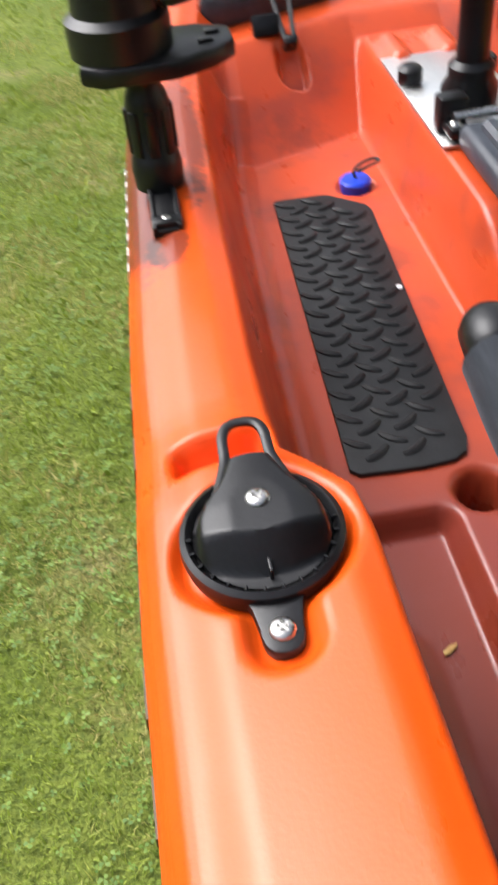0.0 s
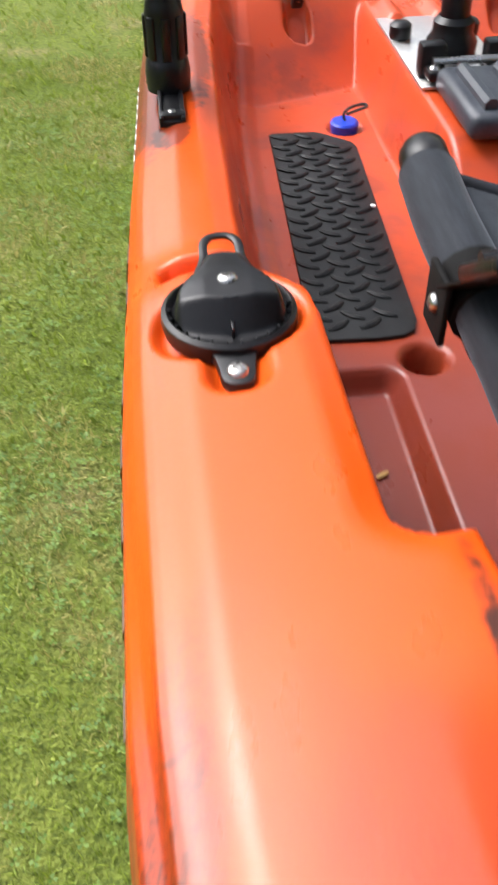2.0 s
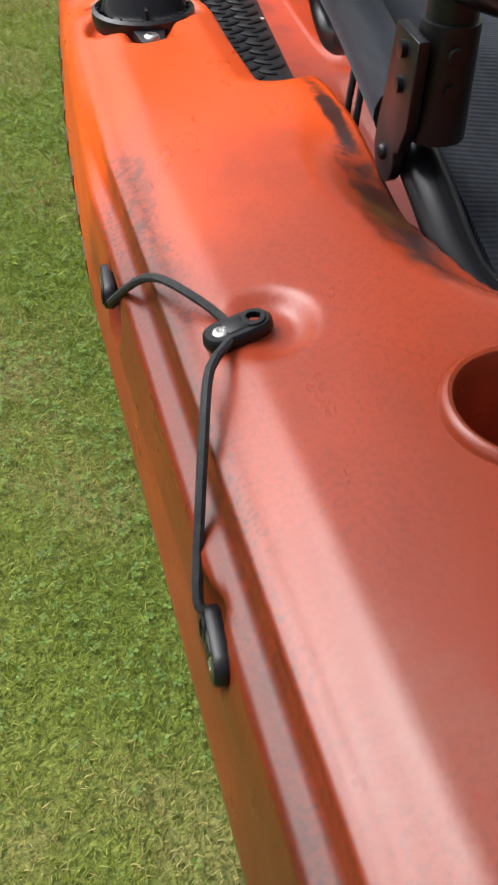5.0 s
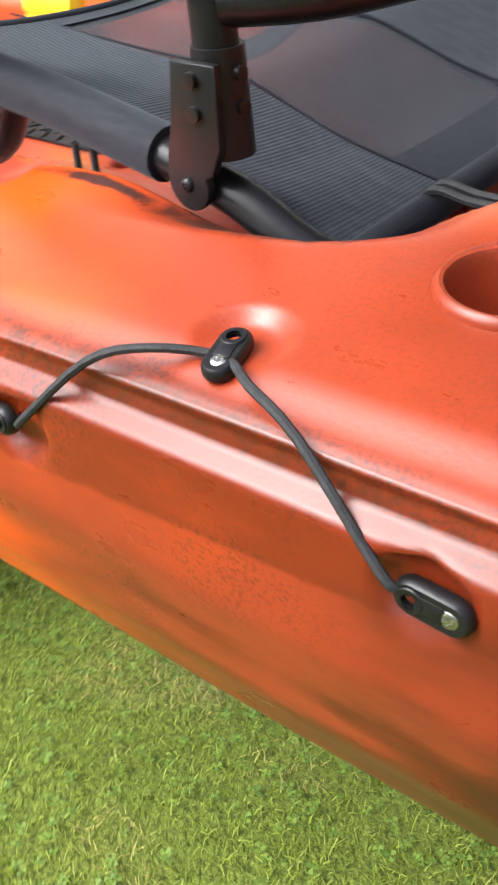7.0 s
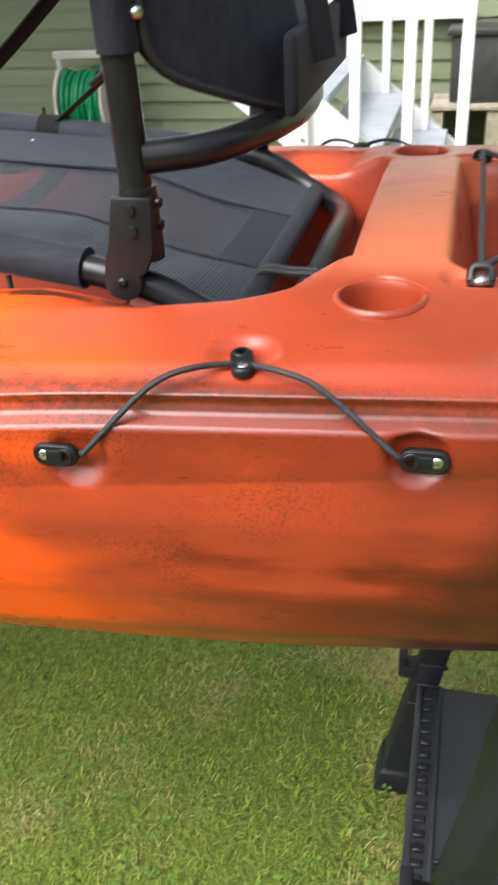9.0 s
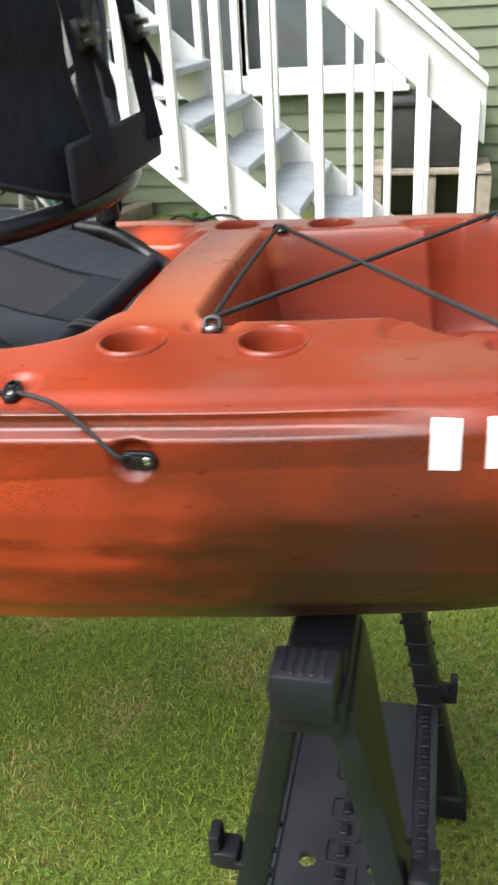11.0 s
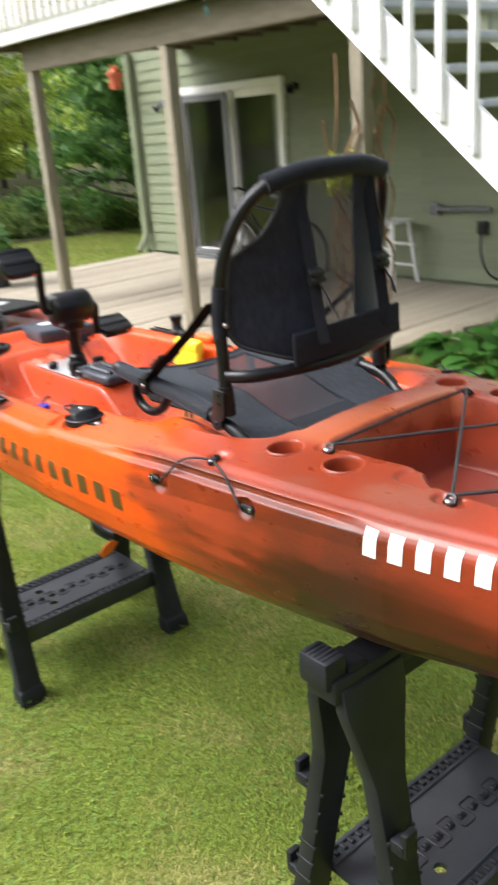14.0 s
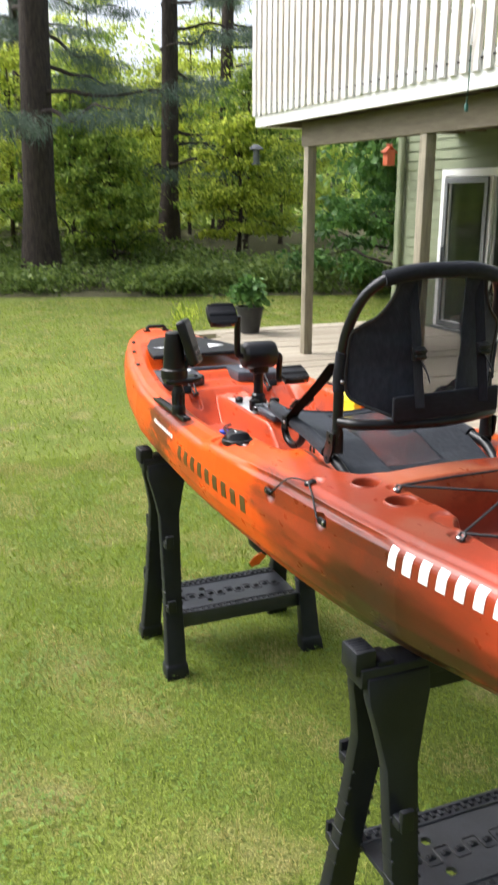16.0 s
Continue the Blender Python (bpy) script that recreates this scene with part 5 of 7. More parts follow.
def back_panel(f0, f1, z0, z1, lift=0.0, n=20, m=34):
    """A strip of the back between two functions of height, with thickness."""
    bm = bmesh.new()
    a, b = [], []
    for j in range(m + 1):
        z = z0 + (z1 - z0) * j / m
        x0, x1 = f0(z), f1(z)
        for i in range(n + 1):
            p = Vector(back_point(x0 + (x1 - x0) * i / n, z))
            a.append(bm.verts.new(p + Vector((0, -lift, 0))))
            b.append(bm.verts.new(p + Vector((0, 0.005 - lift, 0))))
    k = n + 1
    for j in range(m):
        for i in range(n):
            q = [j * k + i, j * k + i + 1, (j + 1) * k + i + 1, (j + 1) * k + i]
            bm.faces.new([a[t] for t in q])
            bm.faces.new([b[t] for t in q[::-1]])
    rim = list(range(k)) + [j * k + n for j in range(1, m + 1)] + [m * k + i for i in range(n - 1, -1, -1)] + [j * k for j in range(m - 1, 0, -1)]
    for s, t in zip(rim, rim[1:] + rim[:1]):
        bm.faces.new((a[s], b[s], b[t], a[t]))
    bmesh.ops.recalc_face_normals(bm, faces=bm.faces)
    return bm


def wing_in(z):
    return float(table(z, [(1.235, 0.03), (1.33, 0.045), (1.42, 0.06), (1.52, 0.062), (1.6, 0.06)]))


def wing_out(z):
    return float(table(z, BACK_W))


part("back_wing", back_panel(lambda z: -wing_out(z), lambda z: -wing_in(z), 1.263, 1.605), MAT_WING, seat, "dark webbing wing")
part("back_wing", back_panel(wing_in, wing_out, 1.263, 1.605), MAT_WING, seat, "dark webbing wing")
part("back_mesh", back_panel(lambda z: -wing_in(z), wing_in, 1.25, 1.605, 0.0), MAT_MESH_LIGHT, seat, "pale see-through mesh strip")
for sx in (-1, 1):
    part("wing_piping", sweep(smooth_line([back_point(sx * wing_out(z), z) for z in (1.264, 1.275, 1.29, 1.32, 1.36, 1.42, 1.46, 1.478, 1.495, 1.515, 1.54, 1.57, 1.6)], 4), 0.004, 7), MAT_CORD, seat)
part("lumbar_pocket", box((0.292, 0.011, 0.062), (0.027, 0.006, 1.309), (0, -1.2, 0), 0.005, 3), MAT_FABRIC_DARK, seat, "black fabric lumbar pocket")
part("under_cord", sweep(smooth_line([(-0.2, 0.33, 1.07), (-0.21, 0.25, 1.062), (-0.215, 0.17, 1.06), (-0.21, 0.12, 1.07)], 5), 0.004, 8), MAT_CORD, seat)


# ---- pedal drive ----
drive = thing("pedal_drive", (0, 1.06, 1.06), "black pedal drive standing in the kayak's centre well", "pedal drive")
part("mount_plate", join(box((0.112, 0.24, 0.004), (0, 1.095, 1.0665), bevel=0.0015)), MAT_PLATE, drive, "bright metal plate")
part("column", join(lathe([(0.017, 1.07), (0.017, 1.21), (0.02, 1.22)], 24, Matrix.Translation((0, 1.062, 0))), lathe([(0.03, 1.07), (0.03, 1.088), (0.024, 1.098), (0.024, 1.11), (0.018, 1.116)], 24, Matrix.Translation((0, 1.062, 0)))), MAT_BLACK, drive)
part("gear_head", join(lathe([(0, -0.062), (0.03, -0.062), (0.042, -0.056), (0.047, -0.046), (0.047, 0.046), (0.042, 0.056), (0.03, 0.062), (0, 0.062)], 36, axis((0, 1.062, 1.25), (1, 0, 0))), box((0.06, 0.05, 0.06), (0, 1.062, 1.215), bevel=0.012, taper=(1.2, 1.2))), MAT_BLACK, drive, "rounded black gear head")
for sx, tip, ped in ((-1, (-0.082, 1.05, 1.39), (-0.14, 1.05, 1.395)), (1, (0.082, 1.075, 1.155), (0.145, 1.085, 1.165))):
    part("crank", sweep(smooth_line([(sx * 0.06, 1.062, 1.25), (sx * 0.078, 1.061, 1.258 if sx < 0 else 1.24), (sx * 0.082, 1.055 if sx < 0 else 1.07, 1.32 if sx < 0 else 1.2), tip], 5), 0.011, 10), MAT_BLACK, drive)
    tilt = 50 if sx < 0 else 25
    pedal = part("pedal", join(slab([(0.052 * math.copysign(abs(math.cos(q)) ** 0.55, math.cos(q)), 0.044 * math.copysign(abs(math.sin(q)) ** 0.55, math.sin(q))) for q in (2 * math.pi * k / 28 for k in range(28))], -0.011, 0.011, 0.005, Matrix.Translation(ped) @ Matrix.Rotation(radians(tilt), 4, "X")), box((0.096, 0.02, 0.03), ped, (tilt, 0, 0), 0.006)), MAT_BLACK, drive, "black foot pedal")
    for d in (-0.034, 0.034):
        part("pedal_ridge", box((0.092, 0.006, 0.027), (ped[0], ped[1] + d * math.cos(radians(tilt)), ped[2] + d * math.sin(radians(tilt))), (tilt, 0, 0), 0.002), MAT_BLACK, pedal)
    part("reflector", box((0.03, 0.002, 0.008), (ped[0] + 0.02, ped[1] - 0.042 * math.cos(radians(tilt)), ped[2] - 0.042 * math.sin(radians(tilt))), (tilt, 0, 0), 0.001), MAT_ORANGE, pedal)
for sx in (-1, 1):
    part("clamp", join(box((0.03, 0.022, 0.04), (sx * 0.038, 1.01, 1.085), (0, 0, 0), 0.004), box((0.022, 0.05, 0.012), (sx * 0.038, 1.0, 1.078), bevel=0.004)), MAT_BLACK, drive)
    part("clamp_bolt", screw((sx * 0.04, 0.985, 1.083), (0, -0.6, 0.8), 0.0065, 0.004), MAT_STEEL, drive)
    part("knob", lathe([(0, 0), (0.012, 0), (0.014, 0.004), (0.014, 0.016), (0.01, 0.02), (0, 0.021)], 12, Matrix.Translation((sx * 0.043, 1.135, 1.068))), MAT_BLACK, drive)
part("cross_rod", sweep([(-0.042, 0.99, 1.09), (0.042, 0.99, 1.09)], 0.005, 10), MAT_STEEL, drive, "bright cross rod")
part("drive_cover", join(box((0.085, 0.14, 0.028), (0, 0.905, 1.078), bevel=0.01, seg=3), sweep([(-0.02, 0.85, 1.095), (-0.02, 0.95, 1.095)], 0.008, 8), sweep([(0.02, 0.85, 1.095), (0.02, 0.95, 1.095)], 0.008, 8)), MAT_LID, drive, "dark grey moulded cover")
part("drive_leg", sweep([(0, 1.06, 1.0), (0, 1.06, 0.6)], 0.022, 12), MAT_BLACK, drive)
part("propeller_hub", lathe([(0, -0.07), (0.02, -0.06), (0.032, -0.02), (0.032, 0.04), (0.018, 0.08), (0, 0.09)], 20, axis((0, 1.03, 0.56), (0, 1, 0))), MAT_BLACK, drive)
for a in (0, 180):
    part("propeller_blade", slab([(-0.012, 0.02), (0.012, 0.02), (0.022, 0.05), (0.02, 0.085), (0.0, 0.098), (-0.016, 0.07)], -0.002, 0.002, 0.001, Matrix.Translation((0, 0.97, 0.56)) @ Matrix.Rotation(radians(a + 30), 4, "Y") @ Matrix.Rotation(radians(65), 4, "X") @ Matrix.Rotation(0, 4, "Z")), MAT_ORANGE, drive, "orange propeller blade")

# ---- track, rod holder and sonar ----
for sx in (-1, 1):
    tz = deck_at(sx * 0.338, 1.0) + 0.005
    track = part("gear_track", join(box((0.024, 0.33, 0.006), (sx * 0.338, 1.0, tz + 0.002), bevel=0.001), box((0.004, 0.33, 0.01), (sx * 0.3485, 1.0, tz + 0.004), bevel=0.001), box((0.004, 0.33, 0.01), (sx * 0.3275, 1.0, tz + 0.004), bevel=0.001)), MAT_BLACK, kayak, "black gear track")
    part("track_end", join(box((0.026, 0.014, 0.008), (sx * 0.338, 0.846, tz + 0.006), bevel=0.002)), MAT_BLACK, track)
    part("screw", screw((sx * 0.338, 0.848, tz + 0.0095), (0, 0, 1), 0.004, 0.002), MAT_STEEL, track)
TZ = deck_at(-0.338, 0.9) + 0.008
holder = thing("rod_holder", (-0.338, 0.9, TZ), "black rod holder with a sonar screen, clamped on the gear track", "rod holder")
hm = Matrix.Translation((-0.338, 0.922, TZ))
part("base", lathe([(0, 0), (0.022, 0), (0.023, 0.018), (0.021, 0.03), (0.0195, 0.032), (0.0195, 0.072), (0.0175, 0.082), (0.0145, 0.088), (0.0145, 0.1), (0.018, 0.106)], 28, hm), MAT_BLACK, holder)
for k in range(8):
    a = 2 * math.pi * k / 8
    part("grip_rib", box((0.004, 0.009, 0.04), hm @ Vector((0.0195 * math.cos(a), 0.0195 * math.sin(a), 0.052)), (0, 0, math.degrees(a)), 0.002), MAT_BLACK, holder)
plate = [(-0.048, -0.03), (-0.03, -0.044), (0.03, -0.044), (0.06, -0.03), (0.078, -0.012), (0.078, 0.02), (0.05, 0.036), (-0.02, 0.044), (-0.044, 0.032)]
part("plate", slab(plate, 0.104, 0.12, 0.004, hm), MAT_BLACK, holder)
part("cup", lathe([(0.042, 0.12), (0.042, 0.146), (0.035, 0.151), (0.032, 0.21), (0.026, 0.262), (0.02, 0.266), (0, 0.267)], 28, hm @ Matrix.Translation((-0.012, 0, 0))), MAT_BLACK, holder)
sm = hm @ Matrix.Translation((0.036, -0.01, 0.231)) @ Matrix.Rotation(radians(60), 4, "Z") @ Matrix.Rotation(radians(-18), 4, "X")
sonar = part("sonar", join(box((0.088, 0.03, 0.145), bevel=0.009, seg=3)), MAT_BLACK, holder, "black handheld sonar unit")
sonar.matrix_basis = sm
part("screen", box((0.07, 0.002, 0.075), bevel=0.0008), MAT_GREY, sonar).matrix_basis = sm @ Matrix.Translation((0, -0.0155, 0.022))
for r in range(3):
    for c in range(3):
        b = part("button", box((0.014, 0.004, 0.011), bevel=0.0015), MAT_GREY, sonar)
        b.matrix_basis = sm @ Matrix.Translation((-0.024 + 0.024 * c, -0.0155, -0.034 - 0.0155 * r))
        tick = part("button_mark", box((0.007, 0.001, 0.003), bevel=0), MAT_DECAL_WHITE, sonar)
        tick.matrix_basis = sm @ Matrix.Translation((-0.024 + 0.024 * c, -0.0178, -0.034 - 0.0155 * r))
part("bracket", join(sweep(smooth_line([hm @ Vector((0.0, 0, 0.14)), hm @ Vector((0.03, -0.002, 0.16)), hm @ Vector((0.04, 0.004, 0.2))], 4), 0.009, 10), box((0.012, 0.006, 0.003), hm @ Vector((0.055, -0.012, 0.1215)), bevel=0.001), box((0.012, 0.006, 0.003), hm @ Vector((0.062, 0.006, 0.1215)), bevel=0.001)), MAT_BLACK, holder)

mount = thing("rod_mount", (0.338, 1.03, TZ), "short black rod mount on the far gunwale track", "rod mount")
part("post", lathe([(0, 0), (0.02, 0), (0.021, 0.012), (0.016, 0.018), (0.015, 0.04), (0.019, 0.044), (0.019, 0.058), (0, 0.06)], 22, Matrix.Translation((0.338, 1.03, TZ))), MAT_BLACK, mount)
pouch = thing("yellow_pouch", (0.255, 0.89, 1.0), "yellow vinyl pouch hung on the cockpit wall", "pouch")
part("bag", box((0.03, 0.112, 0.13), (0.25, 0.865, 1.066), (0, 12, 0), 0.012, 3), MAT_YELLOW, pouch)
part("flap", box((0.034, 0.108, 0.03), (0.2575, 0.865, 1.108), (0, 12, 0), 0.007), MAT_YELLOW, pouch, "folded yellow top edge")
part("clip", box((0.012, 0.03, 0.02), (0.266, 0.9, 1.135), (0, 12, 0), 0.004), MAT_CORD, pouch, "small black clip")
clip = thing("orange_float", (0.325, 0.87, deck_at(0.325, 0.87)), "small orange float lying on the far gunwale", "float")
part("body", box((0.03, 0.075, 0.024), (0.325, 0.87, deck_at(0.325, 0.87) + 0.013), bevel=0.009, seg=3), MAT_ORANGE, clip)
part("cord", sweep(smooth_line([(0.325, 0.83, 1.112), (0.31, 0.79, 1.113), (0.3, 0.72, 1.118)], 5), 0.003, 7), MAT_CORD, clip)

# ---- bow fittings ----
hatch_z = deck_at(-0.12, 1.42)
lid_out = [(-0.252, 1.368), (-0.236, 1.362), (-0.085, 1.412), (-0.07, 1.425), (-0.07, 1.56), (0.07, 1.56), (0.07, 1.425), (0.085, 1.412), (0.236, 1.362), (0.252, 1.368), (0.23, 1.585), (-0.23, 1.585)]
hatch = part("front_hatch", slab(lid_out, hatch_z - 0.004, hatch_z + 0.042, 0.012), MAT_LID, kayak, "dark blue-grey hatch lid with a pale label")
part("hatch_label", slab([(0.058 * math.cos(q), 0.034 * math.sin(q)) for q in (2 * math.pi * k / 24 for k in range(24))], 0, 0.001, 0.0003, Matrix.Translation((-0.148, 1.525, hatch_z + 0.0425))), MAT_DECAL_WHITE, hatch)
part("hatch_label", slab([(0.03 * math.cos(q), 0.018 * math.sin(q)) for q in (2 * math.pi * k / 20 for k in range(20))], 0, 0.001, 0.0003, Matrix.Translation((0.14, 1.51, hatch_z + 0.0425))), MAT_DECAL_WHITE, hatch)
for sx in (-1, 1):
    band = part("hatch_strap", join(*(sweep(fillet([(sx * 0.148 + d, 1.455, hatch_z + 0.045), (sx * 0.148 + d, 1.39, hatch_z + 0.046), (sx * 0.148 + d, 1.366, hatch_z + 0.032), (sx * 0.148 + d * 0.5, 1.304, hatch_z - 0.004)], 0.012, 4), 0.0032, 8) for d in (-0.011, 0.011))), MAT_CORD, kayak, "black elastic hatch strap")
    part("strap_hook", join(box((0.017, 0.03, 0.012), (sx * 0.148, 1.3, hatch_z - 0.006), (-42, 0, 0), 0.004), box((0.034, 0.016, 0.026), (sx * 0.174, 1.332, hatch_z + 0.008), (-25, 0, 0), 0.003)), MAT_BLACK, band)
    part("screw", screw((sx * 0.148, 1.294, hatch_z - 0.001), (0, -0.7, 0.7), 0.006, 0.003), MAT_STEEL, band)
cover_out = [(-0.21, 1.63), (0.21, 1.63), (0.2, 1.72), (0.165, 1.88), (0.11, 2.02), (0.05, 2.08), (-0.05, 2.08), (-0.11, 2.02), (-0.165, 1.88), (-0.2, 1.72)]
cz = max(deck_at(x * 0.99, y) for x, y in cover_out) + 0.004
cover = part("bow_cover", slab(cover_out, cz - 0.012, cz + 0.006, 0.004), MAT_RUBBER, kayak, "black bow cover with white emblem shapes")
for pts in ([(-0.16, 1.80), (-0.09, 1.775), (-0.07, 1.73), (-0.045, 1.775), (0.03, 1.75), (-0.005, 1.80), (0.035, 1.90), (-0.04, 1.85), (-0.07, 1.815)], [(0.06, 1.73), (0.14, 1.77), (0.09, 1.83)]):
    part("emblem", slab(pts, cz + 0.006, cz + 0.0075, 0.0003), MAT_DECAL_WHITE, cover)
bh = deck_at(0, 2.3)
part("bow_handle", join(sweep(fillet([(-0.045, 2.3, bh - 0.002), (-0.04, 2.3, bh + 0.02), (0.04, 2.3, bh + 0.02), (0.045, 2.3, bh - 0.002)], 0.014, 5), 0.009, 10), box((0.03, 0.03, 0.008), (-0.045, 2.3, bh + 0.002), bevel=0.003), box((0.03, 0.03, 0.008), (0.045, 2.3, bh + 0.002), bevel=0.003)), MAT_BLACK, kayak, "black bow handle")
for sx in (-1, 1):
    for y in (1.68, 1.9, 2.08):
        x = sx * (crease(y) - 0.022)
        e = part("deck_stud", lathe([(0, 0), (0.009, 0), (0.009, 0.006), (0.005, 0.01), (0, 0.01)], 14, Matrix.Translation((x, y, deck_at(x, y) - 0.001))), MAT_BLACK, kayak)


# ---- house ----
WX = 5.6
wall = thing("wall_house", (WX + 0.1, 2.0, 0), "house wall clad in green lap siding", "wall", kind="structure")
DOOR_Y, DOOR_Z = (6.2, 7.97), (0.1, 2.04)
WIN_Y, WIN_Z = (-0.02, 2.14), (0.96, 2.25)
Y0, Y1, TOP = -5.0, 9.07, 5.2


def block(x0, x1, y0, y1, z0, z1, bevel=0.003):
    return box((x1 - x0, y1 - y0, z1 - z0), ((x0 + x1) / 2, (y0 + y1) / 2, (z0 + z1) / 2), bevel=bevel, seg=1)


cells = [(Y0, WIN_Y[0], 0, TOP), (WIN_Y[0], WIN_Y[1], 0, WIN_Z[0]), (WIN_Y[0], WIN_Y[1], WIN_Z[1], TOP), (WIN_Y[1], DOOR_Y[0], 0, TOP), (DOOR_Y[0], DOOR_Y[1], 0, DOOR_Z[0]), (DOOR_Y[0], DOOR_Y[1], DOOR_Z[1], TOP), (DOOR_Y[1], Y1, 0, TOP)]
part("wall_core", join(*(block(WX + 0.02, WX + 0.16, a, b, c, d, 0) for a, b, c, d in cells)), MAT_SIDING, wall, smooth=False)
part("wall_end", join(block(WX + 0.16, WX + 7, Y1 - 0.14, Y1, 0, TOP, 0), block(WX + 0.16, WX + 7, Y0, Y0 + 0.14, 0, TOP, 0), block(WX + 6.9, WX + 7, Y0 + 0.14, Y1 - 0.14, 0, TOP, 0)), MAT_SIDING, wall, smooth=False)
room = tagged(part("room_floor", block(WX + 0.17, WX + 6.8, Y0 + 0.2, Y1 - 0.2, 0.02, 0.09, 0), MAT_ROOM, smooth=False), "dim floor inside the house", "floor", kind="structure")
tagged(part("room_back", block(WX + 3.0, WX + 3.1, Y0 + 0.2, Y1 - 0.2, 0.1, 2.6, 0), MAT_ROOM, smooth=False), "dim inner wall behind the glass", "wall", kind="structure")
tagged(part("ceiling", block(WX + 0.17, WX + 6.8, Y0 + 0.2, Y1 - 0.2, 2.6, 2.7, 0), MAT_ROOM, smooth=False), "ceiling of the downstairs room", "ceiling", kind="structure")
tagged(part("roof", join(box((8.6, Y1 - Y0 + 1.0, 0.14), (WX + 3.4, (Y0 + Y1) / 2, TOP + 0.9), (0, 12, 0), 0.01)), MAT_SOFFIT, smooth=False), "brown shingled roof of the house", "roof", kind="structure")

# lap boards: one mesh of unit length, stretched along the wall
lap = bmesh.new()
lv = [lap.verts.new(p) for p in ((-0.024, -0.5, 0), (0.016, -0.5, 0), (0.016, -0.5, 0.135), (-0.004, -0.5, 0.135), (-0.024, 0.5, 0), (0.016, 0.5, 0), (0.016, 0.5, 0.135), (-0.004, 0.5, 0.135))]
for q in ((0, 1, 2, 3), (7, 6, 5, 4), (0, 3, 7, 4), (1, 5, 6, 2), (0, 4, 5, 1), (3, 2, 6, 7)):
    lap.faces.new([lv[i] for i in q])
bmesh.ops.recalc_face_normals(lap, faces=lap.faces)
first = None
z, n = 0.11, 0
while z < 3.2:
    spans = [(Y0, Y1)]
    for (a, b), (c, d) in ((DOOR_Y, DOOR_Z), (WIN_Y, WIN_Z)):
        if z + 0.12 > c and z < d:
            spans = [s for y0, y1 in spans for s in ((y0, min(y1, a - 0.07)), (max(y0, b + 0.07), y1)) if s[1] - s[0] > 0.02]
    for y0, y1 in spans:
        cut = y0
        k = 0
        while cut < y1 - 0.01:
            end = min(y1, cut + (2.1 if (n + k) % 2 and k == 0 else 3.6))
            if first is None:
                first = part("siding_board", lap, MAT_SIDING, wall, smooth=False)
                first.matrix_basis = Matrix.LocRotScale((WX, (cut + end) / 2, z), None, (1, end - cut - 0.002, 1))
            else:
                share(first, (WX, (cut + end) / 2, z), wall, scale=(1, end - cut - 0.002, 1))
            cut = end
            k += 1
    z += 0.125
    n += 1
tagged(part("corner_trim", block(WX - 0.04, WX + 0.02, Y1 - 0.005, Y1 + 0.09, 0.05, TOP), MAT_SIDING, None), "green corner board of the house", "trim", kind="structure")
spout = thing("downspout", (WX - 0.05, 8.9, 0), "pale downspout at the house corner", "downspout")
part("pipe", sweep(fillet([(WX - 0.07, 8.98, 2.6), (WX - 0.07, 8.98, 0.32), (WX - 0.24, 8.98, 0.12)], 0.08, 4), 0.04, 10), MAT_SIDING, spout)

# sliding door
door = thing("door_1", (WX, 7.12, DOOR_Z[0]), "white-framed sliding glass door with a pale curtain inside", "door", kind="structure")


def frame_of(y0, y1, z0, z1, x, w, d):
    return join(block(x - d, x + d, y0, y0 + w, z0, z1), block(x - d, x + d, y1 - w, y1, z0, z1), block(x - d, x + d, y0 + w, y1 - w, z1 - w, z1), block(x - d, x + d, y0 + w, y1 - w, z0, z0 + w))


part("door_frame", frame_of(6.13, 8.04, 0.09, 2.1, WX - 0.02, 0.085, 0.045), MAT_WHITE, door)
part("door_sill", block(WX - 0.1, WX + 0.1, 6.13, 8.04, 0.085, 0.125), MAT_GREY, door)
for y0, y1, x, m in ((6.215, 7.1, WX + 0.03, MAT_WHITE), (7.02, 7.955, WX - 0.03, MAT_WHITE)):
    panel = part("door_panel", frame_of(y0, y1, 0.13, 2.015, x, 0.085, 0.02), m, door)
    glass = part("pane", block(x - 0.004, x + 0.004, y0 + 0.08, y1 - 0.08, 0.2, 1.945, 0), MAT_GLASS, panel, smooth=False)
    glass.visible_shadow = False
part("screen_frame", frame_of(7.06, 7.94, 0.14, 2.0, WX - 0.075, 0.07, 0.012), MAT_GREY, door, "dark sliding screen frame")
part("door_handle", box((0.03, 0.03, 0.2), (WX - 0.1, 7.9, 1.05), bevel=0.006), MAT_GREY, door)
folds = [(WX + 0.25 + 0.02 * math.sin(k * 1.9), 6.22 + 0.012 * k) for k in range(34)]
bm = bmesh.new()
rows = [[bm.verts.new((x, y, zz)) for x, y in folds] for zz in (0.12, 2.1)]
back = [[bm.verts.new((x + 0.006, y, zz)) for x, y in folds] for zz in (0.12, 2.1)]
for i in range(len(folds) - 1):
    bm.faces.new((rows[0][i], rows[0][i + 1], rows[1][i + 1], rows[1][i]))
    bm.faces.new((back[0][i + 1], back[0][i], back[1][i], back[1][i + 1]))
curtain = thing("curtain", (WX + 0.25, 6.4, 0.1), "pale curtain hanging behind the glass door", "curtain")
part("cloth", bm, MAT_CURTAIN, curtain)
lamp = thing("wall_lamp", (WX - 0.03, 8.33, 1.95), "small wall lamp beside the door", "lamp")
